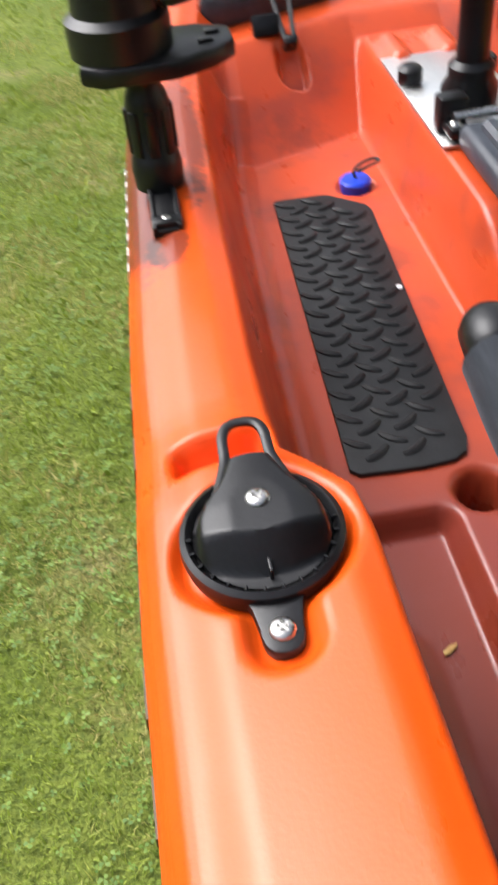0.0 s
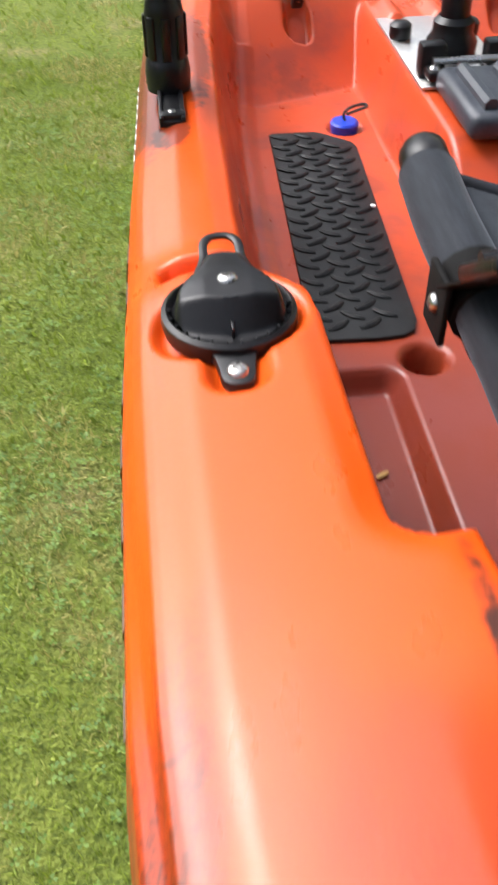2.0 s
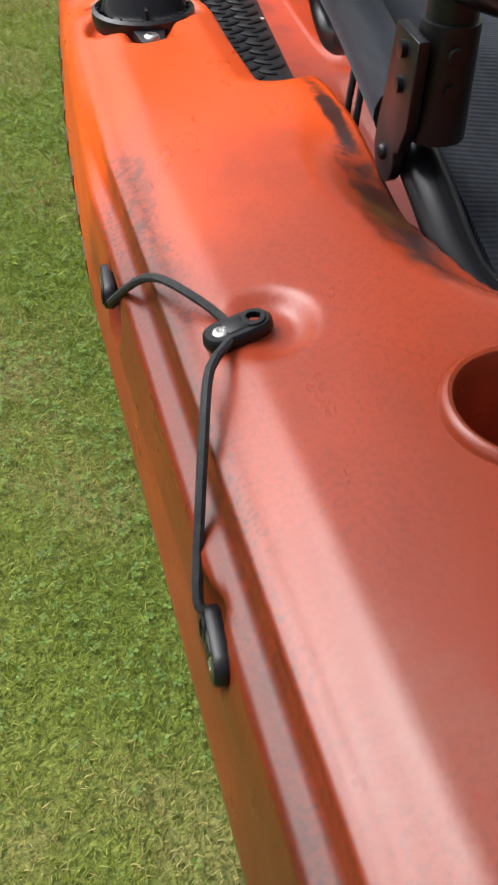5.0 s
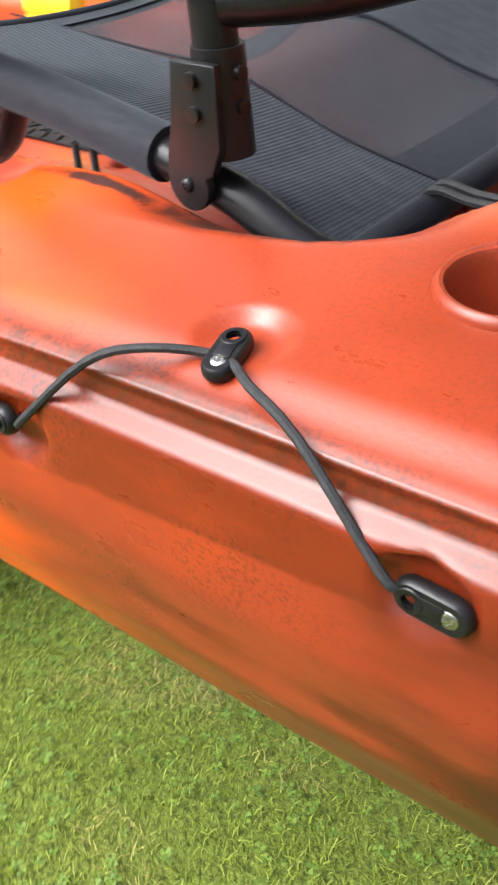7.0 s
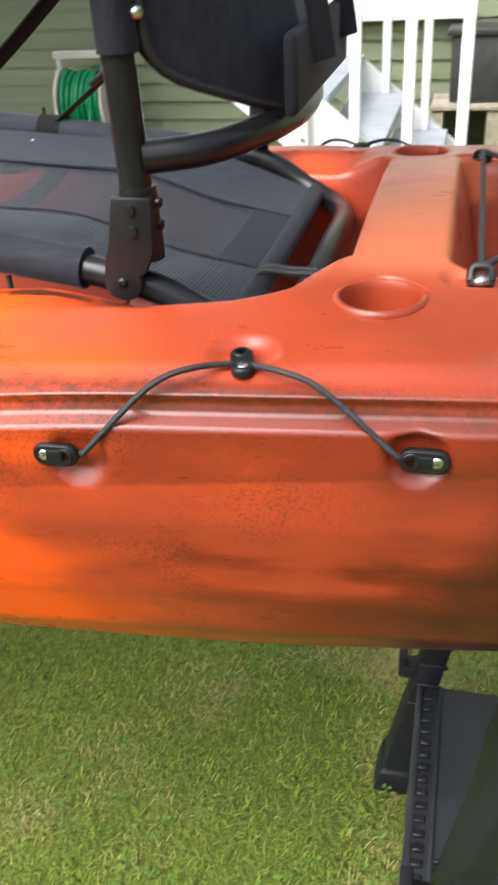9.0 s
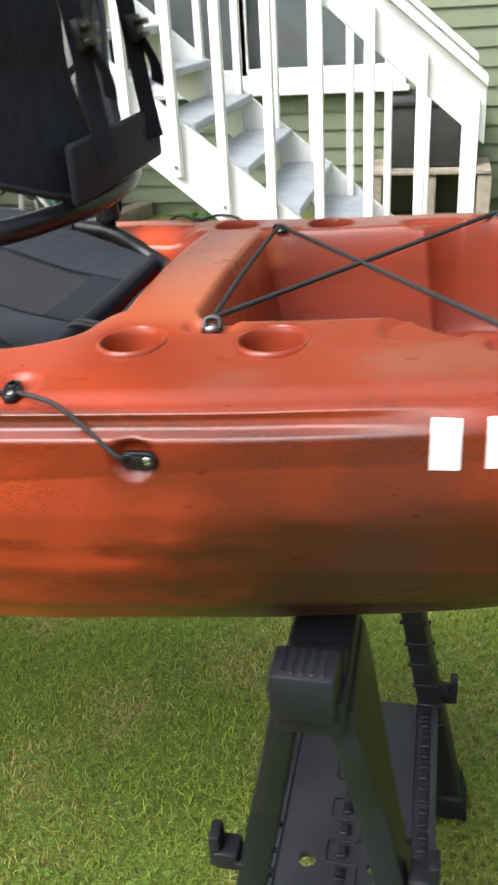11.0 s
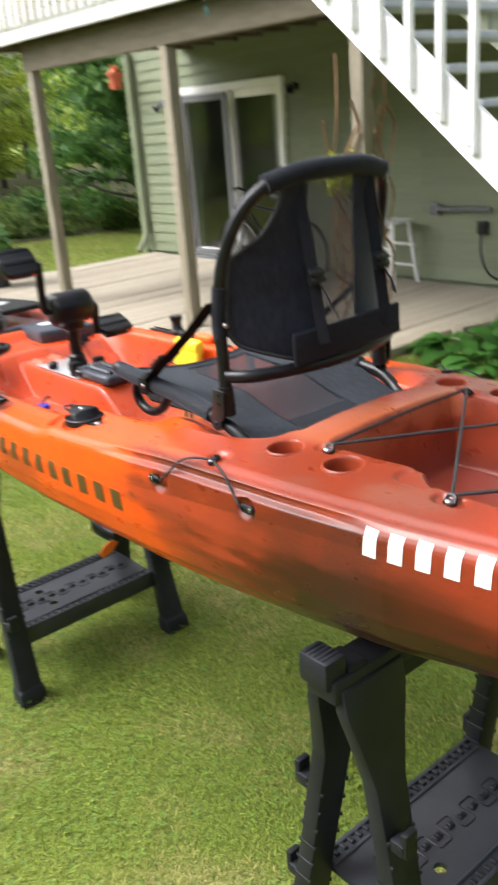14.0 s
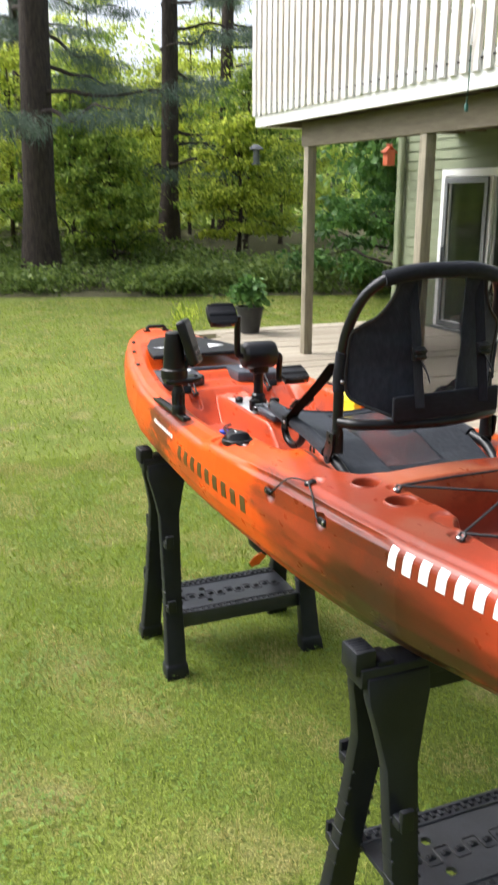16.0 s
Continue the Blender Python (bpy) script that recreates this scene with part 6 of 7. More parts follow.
part("lamp_body", join(box((0.05, 0.08, 0.1), (WX - 0.05, 8.33, 1.95), bevel=0.01), lathe([(0, 0), (0.035, 0.01), (0.05, 0.08), (0.045, 0.085)], 16, axis((WX - 0.1, 8.33, 1.93), (-1, 0, -0.6)))), MAT_GREY, lamp)
lamp2 = thing("wall_lamp", (WX - 0.03, 5.95, 1.98), "dark flood lamp beside the door", "lamp")
part("lamp_body", join(box((0.06, 0.07, 0.07), (WX - 0.05, 5.95, 1.98), bevel=0.01), lathe([(0, 0), (0.03, 0.0), (0.05, 0.09), (0.04, 0.09)], 16, axis((WX - 0.09, 5.93, 1.98), (-0.8, -0.5, -0.3)))), MAT_BLACK, lamp2)

# window behind the stairs
window = thing("window_1", (WX, 1.06, WIN_Z[0]), "white-framed window with plain grey panes", "window", kind="structure")
part("window_frame", frame_of(-0.09, 2.21, 0.89, 2.32, WX - 0.025, 0.1, 0.03), MAT_WHITE, window)
part("window_sill", block(WX - 0.11, WX + 0.02, -0.12, 2.24, 0.86, 0.895), MAT_WHITE, window)
for y0, y1 in ((0.0, 1.08), (1.04, 2.12)):
    sash = part("sash", frame_of(y0, y1, 0.98, 2.23, WX + 0.03, 0.05, 0.02), MAT_WHITE, window)
    g = part("pane", block(WX + 0.028, WX + 0.034, y0 + 0.05, y1 - 0.05, 1.03, 2.18, 0), MAT_GLASS, sash, smooth=False)
    g.visible_shadow = False
    # grey sheet added behind the glass so that the panes look flat grey
    part("roller_blind", box((0.004, y1 - y0 - 0.06, 1.2), (WX + 0.1, (y0 + y1) / 2, 1.6), bevel=0.001), MAT_PANE_BACK, window, "plain grey sheet added behind the glass")

# ---- raised deck ----
DX, DZ = 2.88, 2.51
deck = thing("deck", (DX, 5.3, 0), "raised timber deck with white fascia and slatted rail", "deck")
for q in ((DX - 0.02, DX + 0.02, 2.6, 7.85, DZ, DZ + 0.25), (DX + 0.02, WX - 0.01, 7.81, 7.85, DZ, DZ + 0.25), (DX + 0.02, WX - 0.01, 2.6, 2.64, DZ + 0.02, DZ + 0.25)):
    part("fascia", block(*q), MAT_WHITE, deck, "white painted fascia")
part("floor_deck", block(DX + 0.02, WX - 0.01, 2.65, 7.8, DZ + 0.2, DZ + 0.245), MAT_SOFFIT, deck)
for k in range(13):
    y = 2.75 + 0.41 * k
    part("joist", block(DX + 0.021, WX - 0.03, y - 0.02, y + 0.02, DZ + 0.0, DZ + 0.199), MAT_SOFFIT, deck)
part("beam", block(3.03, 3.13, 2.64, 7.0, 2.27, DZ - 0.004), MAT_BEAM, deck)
for y in (6.89, 4.72, 2.74):
    part("post", box((0.1, 0.1, 2.2), (3.08, y, 1.168), bevel=0.006), MAT_TIMBER, deck)
k = 0
slat = None
for k in range(38):
    y = 7.82 - 0.138 * k
    if slat is None:
        slat = part("baluster", box((0.03, 0.088, 1.26), (0, 0, 0), bevel=0.004, seg=1), MAT_BALUSTER, deck)
        slat.matrix_basis = Matrix.Translation((DX - 0.037, y, DZ + 0.745))
    else:
        share(slat, (DX - 0.037, y, DZ + 0.745), deck)
for k in range(19):
    share(slat, (DX + 0.09 + 0.138 * k, 7.868, DZ + 0.745), deck, (0, 0, math.pi / 2))
raw = None
for k in range(37):
    y = 7.82 - 0.138 * (k + 0.5)
    if raw is None:
        raw = part("rail_board", box((0.022, 0.075, 1.08), (0, 0, 0), bevel=0.003, seg=1), MAT_BOARD, deck, "raw tan board set behind the rail")
        raw.matrix_basis = Matrix.Translation((DX + 0.004, y, DZ + 0.8))
    else:
        share(raw, (DX + 0.004, y, DZ + 0.8), deck)
part("top_rail", join(block(DX - 0.08, DX + 0.07, 2.6, 7.9, DZ + 1.37, DZ + 1.41), block(DX + 0.07, WX, 7.78, 7.92, DZ + 1.37, DZ + 1.41)), MAT_WHITE, deck)
part("edge_cable", sweep(smooth_line([(DX - 0.03, 2.7 + 0.4 * k, DZ + 0.215 - 0.02 * (k % 2) + 0.008 * math.sin(3 * k)) for k in range(13)], 5), 0.008, 7), MAT_BLACK, deck, "dark cable along the fascia")
hook_ = thing("rope_hook", (DX - 0.05, 3.87, 2.32), "thin green cord hanging from a white hook on the deck rail", "cord")
part("hook", sweep(smooth_line([(DX - 0.06, 3.9, 2.98), (DX - 0.07, 3.88, 3.04), (DX - 0.075, 3.84, 3.05), (DX - 0.08, 3.82, 2.98), (DX - 0.07, 3.85, 2.8)], 5), 0.008, 8), MAT_WHITE, hook_)
part("cord", sweep(smooth_line([(DX - 0.07, 3.85, 2.85), (DX - 0.06, 3.86, 2.6), (DX - 0.06, 3.87, 2.42)], 4), 0.004, 6), MAT_BIN, hook_)
part("bob", lathe([(0, 0), (0.014, 0.004), (0.014, 0.05), (0.006, 0.06), (0, 0.06)], 12, Matrix.Translation((DX - 0.06, 3.87, 2.36))), MAT_BIN, hook_)

# ---- stairs ----
SX0, SX1, SLOPE = 2.25, 3.35, 0.835
stairs = thing("staircase", (2.8, 1.0, 0), "white painted outdoor stairs with grey treads and square balusters", "stairs")


def stair_z(y):
    """Height of the bolt line on the stringers."""
    return 1.205 + SLOPE * (y - 0.948)


def sloped(x0, x1, y0, y1, lo, hi):
    bm = bmesh.new()
    v = [bm.verts.new((x, y, max(0.0, stair_z(y) + h))) for x in (x0, x1) for y, h in ((y0, lo), (y1, lo), (y1, hi), (y0, hi))]
    for q in ((0, 1, 2, 3), (7, 6, 5, 4), (0, 4, 5, 1), (1, 5, 6, 2), (2, 6, 7, 3), (3, 7, 4, 0)):
        bm.faces.new([v[i] for i in q])
    bmesh.ops.recalc_face_normals(bm, faces=bm.faces)
    bmesh.ops.bevel(bm, geom=bm.edges[:], offset=0.004, segments=1, affect="EDGES")
    return bm


for x in (SX0, SX1):
    part("stringer", sloped(x - 0.02, x + 0.02, -0.42, 2.58, -0.095, 0.19), MAT_WHITE, stairs)
    part("handrail", join(sloped(x - 0.022, x + 0.022, -0.5, 2.58, 0.98, 1.17), sloped(x - 0.07, x + 0.07, -0.5, 2.58, 1.17, 1.205)), MAT_WHITE, stairs)
for k in range(17):
    y = -0.3 + 0.19 * k
    zt = stair_z(y) + 0.1
    if zt > 0.1:
        part("tread", box((SX1 - SX0 - 0.05, 0.235, 0.035), ((SX0 + SX1) / 2, y, zt), bevel=0.006), MAT_TREAD, stairs)
bal = None
for k in range(19):
    y = -0.46 + 0.176 * k
    for x in (SX0 - 0.039, SX1 - 0.039):
        z0 = max(0.05, stair_z(y) - 0.02)
        z1 = stair_z(y) + 1.1
        if bal is None:
            bal = part("baluster", box((0.034, 0.036, 1.0), bevel=0.003, seg=1), MAT_WHITE, stairs)
            bal.matrix_basis = Matrix.LocRotScale((x, y, (z0 + z1) / 2), None, (1, 1, z1 - z0))
        else:
            share(bal, (x, y, (z0 + z1) / 2), stairs, scale=(1, 1, z1 - z0))
    if stair_z(y) > 0.1:
        part("bolt", lathe([(0, 0), (0.008, 0), (0.006, 0.006), (0, 0.007)], 8, axis((SX0 - 0.061, y, stair_z(y) + 0.02), (-1, 0, 0))), MAT_STEEL, stairs)

# ---- patio ----
patio = thing("patio", (4.0, 5.9, 0), "low patio of pale weathered boards under the deck", "patio", kind="structure")
plank = None
for k in range(20):
    y = 3.0 + 0.302 * k
    x0 = 2.42 + 0.05 * math.sin(k * 2.3) + (0.25 if k % 5 == 3 else 0)
    if plank is None:
        plank = part("patio_board", box((1.0, 0.294, 0.09), bevel=0.006, seg=1), MAT_FLOORBOARD, patio)
        plank.matrix_basis = Matrix.LocRotScale(((x0 + WX - 0.03) / 2, y, 0.038), None, (WX - 0.03 - x0, 1, 1))
    else:
        share(plank, ((x0 + WX - 0.03) / 2, y, 0.038 + 0.005 * math.sin(k * 1.7)), patio, scale=(WX - 0.03 - x0, 1, 1))
for n, (a, b) in enumerate((((4.1, 2.78), (5.5, 2.5)), ((4.9, 2.1), (5.58, 1.9)))):
    t = thing("edging_timber", ((a[0] + b[0]) / 2, (a[1] + b[1]) / 2, 0), "weathered edging timber beside the patio", "timber", "edging timbers")
    ang = math.degrees(math.atan2(b[1] - a[1], b[0] - a[0]))
    part("timber", box((math.hypot(b[0] - a[0], b[1] - a[1]), 0.13, 0.12), ((a[0] + b[0]) / 2, (a[1] + b[1]) / 2, 0.06), (0, 0, ang), 0.012), MAT_TIMBER, t)

# ---- things by the wall ----
reel = thing("hose_reel", (5.3, 2.75, 0.1), "green garden hose wound on a pale reel stand", "hose reel")
for y in (2.55, 2.97):
    part("stand_side", join(*(sweep([(5.3 + d, y, 0.0), (5.3, y, 0.62)], 0.022, 8) for d in (-0.18, 0.18)), box((0.4, 0.05, 0.05), (5.3, y, 0.03), bevel=0.01), lathe([(0, 0), (0.22, 0), (0.22, 0.02), (0, 0.02)], 28, axis((5.3, y + (0.03 if y < 2.7 else -0.05), 0.42), (0, 1, 0)))), MAT_CURTAIN, reel)
part("crossbar", join(box((0.05, 0.46, 0.05), (5.3, 2.76, 0.72), bevel=0.01), box((0.04, 0.04, 0.12), (5.3, 2.57, 0.68), bevel=0.008), box((0.04, 0.04, 0.12), (5.3, 2.95, 0.68), bevel=0.008)), MAT_CURTAIN, reel)
for k in range(9):
    part("hose_turn", sweep([(5.3 + (0.17 + 0.01 * (k % 3)) * math.cos(a), 2.6 + 0.036 * k, 0.42 + (0.17 + 0.01 * (k % 3)) * math.sin(a)) for a in np.linspace(0, 2 * math.pi, 25)[:-1]], 0.018, 7, closed=True), MAT_GREEN, reel)
part("hose_tail", sweep(smooth_line([(5.14, 2.7, 0.4), (5.08, 2.66, 0.2), (5.02, 2.5, 0.03), (5.1, 2.3, 0.02), (5.35, 2.35, 0.02)], 6), 0.016, 7), MAT_GREEN, reel)
reel.location.y -= 0.22
crate = thing("black_box", (5.35, -0.28, 0.0), "black storage box on a low timber pallet", "box")
part("box_body", box((0.36, 0.58, 0.4), (5.36, -0.28, 0.6), bevel=0.015), MAT_POT, crate)
part("box_lid", box((0.4, 0.64, 0.04), (5.36, -0.28, 0.81), bevel=0.01), MAT_POT, crate)
pallet = thing("pallet", (5.3, -0.28, 0), "pale timber pallet stacked under a black box", "pallet")
for k in range(5):
    part("pallet_board", box((0.09, 0.8, 0.02), (5.08 + 0.11 * k, -0.28, 0.385), bevel=0.003, seg=1), MAT_FLOORBOARD, pallet)
for y in (-0.64, -0.28, 0.08):
    part("pallet_block", box((0.5, 0.09, 0.36), (5.3, y, 0.185), bevel=0.004, seg=1), MAT_FLOORBOARD, pallet)
bin_ = thing("wheeled_bin", (5.1, -1.15, 0), "dark green wheeled bin by the wall", "bin")
part("bin_body", box((0.5, 0.55, 0.85), (5.15, -1.15, 0.52), bevel=0.03, seg=3, taper=(1.12, 1.12)), MAT_BIN, bin_)
part("bin_lid", box((0.6, 0.66, 0.05), (5.15, -1.15, 0.97), bevel=0.02), MAT_BIN, bin_)
for y in (-1.42, -0.86):
    w = part("wheel", lathe([(0, -0.025), (0.06, -0.025), (0.12, -0.03), (0.13, -0.015), (0.13, 0.015), (0.12, 0.03), (0.06, 0.025), (0, 0.025)], 24, axis((4.92, y, 0.131), (0, 1, 0))), MAT_POT, bin_)
stool = thing("stool", (5.3, 4.45, 0.08), "white wooden step stool against the wall", "stool")
part("stool_seat", box((0.3, 0.3, 0.03), (5.3, 4.45, 0.68), bevel=0.008), MAT_WHITE, stool)
for sx in (-1, 1):
    for sy in (-1, 1):
        part("stool_leg", sweep([(5.3 + sx * 0.18, 4.45 + sy * 0.18, 0.08), (5.3 + sx * 0.12, 4.45 + sy * 0.12, 0.67)], 0.02, 8), MAT_WHITE, stool)
for z in (0.25, 0.45):
    for sx in (-1, 1):
        part("rung", sweep([(5.3 + sx * 0.155, 4.29, z), (5.3 + sx * 0.155, 4.61, z)], 0.013, 8), MAT_WHITE, stool)
pipe = thing("wall_pipe", (5.54, 3.78, 0.77), "short grey conduit on the wall", "pipe")
part("conduit", sweep([(5.545, 3.5, 0.785), (5.545, 4.08, 0.77)], 0.025, 10), MAT_GREY, pipe)
part("conduit_box", box((0.06, 0.1, 0.1), (5.54, 4.1, 0.77), bevel=0.01), MAT_GREY, pipe)
cable = thing("black_cable", (5.5, 3.4, 0.3), "black cable looping from a socket on the wall", "cable")
part("loop", sweep(smooth_line([(5.53, 3.58, 0.6), (5.5, 3.56, 0.4), (5.48, 3.45, 0.22), (5.46, 3.2, 0.17), (5.45, 3.0, 0.25), (5.44, 2.98, 0.35)], 6), 0.012, 7), MAT_BLACK, cable)
part("socket", box((0.06, 0.09, 0.12), (5.55, 3.58, 0.62), bevel=0.01), MAT_BLACK, cable)
scoop = thing("dustpan", (5.0, 2.35, 0.0), "blue dustpan with a white handle on the ground", "dustpan")
part("pan", box((0.26, 0.3, 0.05), (5.05, 2.3, 0.06), (0, -12, 20), 0.01, taper=(0.9, 0.9)), MAT_BLUETARP, scoop)
part("handle", sweep([(5.05, 2.38, 0.05), (5.2, 2.62, 0.26)], 0.018, 8), MAT_WHITE, scoop)
bh_ = thing("birdhouse", (5.4, 8.96, 2.2), "rusty red birdhouse hanging under the deck", "birdhouse")
part("house_body", join(box((0.12, 0.12, 0.2), (5.3, 8.96, 2.27), bevel=0.006), box((0.17, 0.1, 0.015), (5.265, 8.96, 2.39), (0, -40, 0), 0.003), box((0.17, 0.1, 0.015), (5.335, 8.96, 2.39), (0, 40, 0), 0.003)), MAT_TERRACOTTA, bh_)
part("hanger", sweep([(5.3, 8.96, 2.43), (5.42, 8.99, 2.55), (5.58, 9.0, 2.56)], 0.006, 6), MAT_BLACK, bh_)


# bicycle
bike = thing("bicycle", (4.8, 5.6, 0.085), "dark bicycle parked under the deck", "bicycle")
for y in (5.12, 6.12):
    wheel = part("wheel", sweep([(4.8, y + 0.31 * math.cos(a), 0.41 + 0.31 * math.sin(a)) for a in np.linspace(0, 2 * math.pi, 37)[:-1]], 0.02, 8, closed=True), MAT_RUBBER, bike)
    part("rim", sweep([(4.8, y + 0.285 * math.cos(a), 0.41 + 0.285 * math.sin(a)) for a in np.linspace(0, 2 * math.pi, 37)[:-1]], 0.009, 6, closed=True), MAT_STEEL, wheel)
    part("hub", lathe([(0, -0.04), (0.02, -0.04), (0.02, 0.04), (0, 0.04)], 12, axis((4.8, y, 0.41), (1, 0, 0))), MAT_STEEL, wheel)
    for k in range(14):
        a = 2 * math.pi * k / 14
        part("spoke", sweep([(4.8 + 0.02 * (-1) ** k, y, 0.41), (4.8, y + 0.28 * math.cos(a), 0.41 + 0.28 * math.sin(a))], 0.0015, 4), MAT_STEEL, wheel)
fr = [((4.8, 5.12, 0.41), (4.8, 5.45, 0.85)), ((4.8, 5.12, 0.41), (4.8, 5.55, 0.38)), ((4.8, 5.55, 0.38), (4.8, 5.42, 0.92)), ((4.8, 5.44, 0.8), (4.8, 5.9, 0.86)), ((4.8, 5.55, 0.38), (4.8, 5.92, 0.78)), ((4.8, 6.12, 0.41), (4.8, 5.9, 0.95))]
part("frame", join(*(sweep([a, b], 0.017, 8) for a, b in fr)), MAT_TUBE, bike)
part("handlebar", sweep(smooth_line([(4.5, 5.8, 1.03), (4.62, 5.87, 1.05), (4.8, 5.9, 1.0), (4.98, 5.87, 1.05), (5.1, 5.8, 1.03)], 5), 0.013, 8), MAT_TUBE, bike)
part("saddle", box((0.14, 0.26, 0.05), (4.8, 5.4, 0.96), bevel=0.02, seg=3, taper=(0.8, 0.95)), MAT_POT, bike)
part("crank_set", join(lathe([(0, 0), (0.09, 0), (0.09, 0.01), (0, 0.01)], 24, axis((4.76, 5.55, 0.38), (-1, 0, 0))), sweep([(4.74, 5.55, 0.38), (4.74, 5.64, 0.24)], 0.01, 6)), MAT_STEEL, bike)


# ---- plants and woods ----
def leaf_cloud(count, centre, radii, size, seed, clumps=40, droop=0.2, shell=0.35, ratio=0.6):
    """Many small leaves in clumps within an uneven ellipsoid, with gaps between the clumps."""
    r = np.random.default_rng(seed)
    d = r.normal(size=(clumps, 3))
    d /= np.linalg.norm(d, axis=1, keepdims=True)
    cen = d * (shell + (1 - shell) * r.uniform(0, 1, (clumps, 1)) ** 0.6) * np.array(radii) * r.uniform(0.75, 1.15, (clumps, 1))
    spread = np.array(radii) * 0.22
    k = r.integers(0, clumps, count)
    p = np.array(centre) + cen[k] + r.normal(size=(count, 3)) * spread * r.uniform(0.5, 1.2, clumps)[k][:, None]
    a = r.normal(size=(count, 3))
    a /= np.linalg.norm(a, axis=1, keepdims=True)
    a[:, 2] -= droop
    b = np.cross(a, r.normal(size=(count, 3)) * 0.5 + [0, 0, 1])
    b /= np.linalg.norm(b, axis=1, keepdims=True) + 1e-9
    s = size * r.uniform(0.6, 1.4, (count, 1))
    v = np.stack([p, p + a * s * 0.5 + b * s * 0.5 * ratio, p + a * s, p + a * s * 0.5 - b * s * 0.5 * ratio], 1).reshape(-1, 3)
    f = (np.arange(count)[:, None] * 4 + np.arange(4)).tolist()
    return v, f


def stack(*parts):
    """Several (vertices, faces) in one."""
    vs, fs, n = [], [], 0
    for v, f in parts:
        v = np.asarray(v)
        vs.append(v)
        fs += (np.asarray(f) + n).tolist()
        n += len(v)
    return np.concatenate(vs).tolist(), fs


def trunk(x, y, r, height, seed, lean=0.02, z0=None):
    rr = random.Random(seed)
    z0 = float(rise(np.array([x]), np.array([y]))[0]) - 0.1 if z0 is None else z0
    pts, rad = [], []
    for k in range(12):
        t = k / 11
        pts.append((x + lean * height * t + 0.05 * math.sin(5 * t + seed), y + 0.04 * math.cos(4 * t + seed), z0 + height * t))
        rad.append(r * (1.35 - 0.35 * min(1, t * 12)) * (1 - 0.55 * t))
    return sweep(pts, rad, 14), pts


def limb(a, b, r, seed):
    rr = random.Random(seed)
    a, b = Vector(a), Vector(b)
    pts = [a.lerp(b, t) + Vector((rr.uniform(-0.1, 0.1), rr.uniform(-0.1, 0.1), 0.25 * math.sin(math.pi * t) * rr.uniform(-0.4, 1))) for t in (0, 0.2, 0.4, 0.6, 0.8, 1)]
    return sweep(smooth_line(pts, 3), [r * (1 - 0.85 * k / 15) for k in range(16)], 7)


def pine(x, y, r, seed, height=17, low=3.0, label="tall pine with dark furrowed bark at the edge of the woods", boughs=14):
    tree = thing("pine_tree", (x, y, 0), label, "tree", "pines in the woods")
    bm, pts = trunk(x, y, r, height, seed)
    part("trunk", bm, MAT_BARK, tree, "dark furrowed trunk")
    rr = random.Random(seed)
    clouds = []
    for k in range(boughs):
        z = low + (height - low) * (k / boughs) ** 1.15
        a = rr.uniform(0, 6.28) if k > 5 else (-1.9 + 0.75 * k + rr.uniform(-0.2, 0.2))
        l = rr.uniform(1.8, 3.4) * (1.2 - 0.6 * k / boughs)
        tip = (x + l * math.cos(a), y + l * math.sin(a), z - 0.25 + rr.uniform(-0.2, 0.5))
        part("limb", limb((x, y, z), tip, 0.055, seed * 31 + k), MAT_BARK, tree)
        for t in (0.45, 0.7, 0.88, 1.0):
            c = Vector((x, y, z)).lerp(Vector(tip), t)
            clouds.append(leaf_cloud(420, c, (0.7, 0.7, 0.16), 0.15, seed * 97 + k * 5 + int(t * 10), 16, 0.5, 0.1, 0.09))
    part("crown", stack(*clouds), MAT_NEEDLE, tree, "loose boughs of dark needles", smooth=False)


def broadleaf(x, y, height, spread, seed, mat, label, leaf=0.12, count=6500, r=0.09, low=0.25, clumps=60):
    tree = thing("broadleaf_tree", (x, y, 0), label, "tree", "leafy trees in the woods")
    bm, pts = trunk(x, y, r, height * 0.9, seed, 0.01)
    part("trunk", bm, MAT_BARK, tree)
    rr = random.Random(seed)
    z0 = float(rise(np.array([x]), np.array([y]))[0])
    clouds = []
    for k in range(17):
        t = low + (1.0 - low) * k / 16
        a = k * 2.4 + rr.uniform(-0.4, 0.4)
        l = spread * rr.uniform(0.55, 1.1) * (1.15 - 0.75 * t)
        b = (x, y, z0 + height * 0.88 * t)
        tip = (x + l * math.cos(a), y + l * math.sin(a), b[2] + rr.uniform(0.0, 0.6))
        part("limb", limb(b, tip, r * 0.4, seed * 13 + k), MAT_BARK, tree)
        for q in (0.55, 1.0):
            c = Vector(b).lerp(Vector(tip), q)
            clouds.append(leaf_cloud(count // 40, c, (spread * 0.36, spread * 0.36, 0.035 * height), leaf, seed * 7 + k * 3 + int(q * 2), 9, 0.35, 0.1))
    clouds.append(leaf_cloud(count // 6, (x, y, z0 + height * 0.62), (spread * 0.9, spread * 0.9, height * 0.36), leaf, seed + 500, clumps, 0.35, 0.45))
    part("crown", stack(*clouds), mat, tree, "loose crown of small leaves", smooth=False)


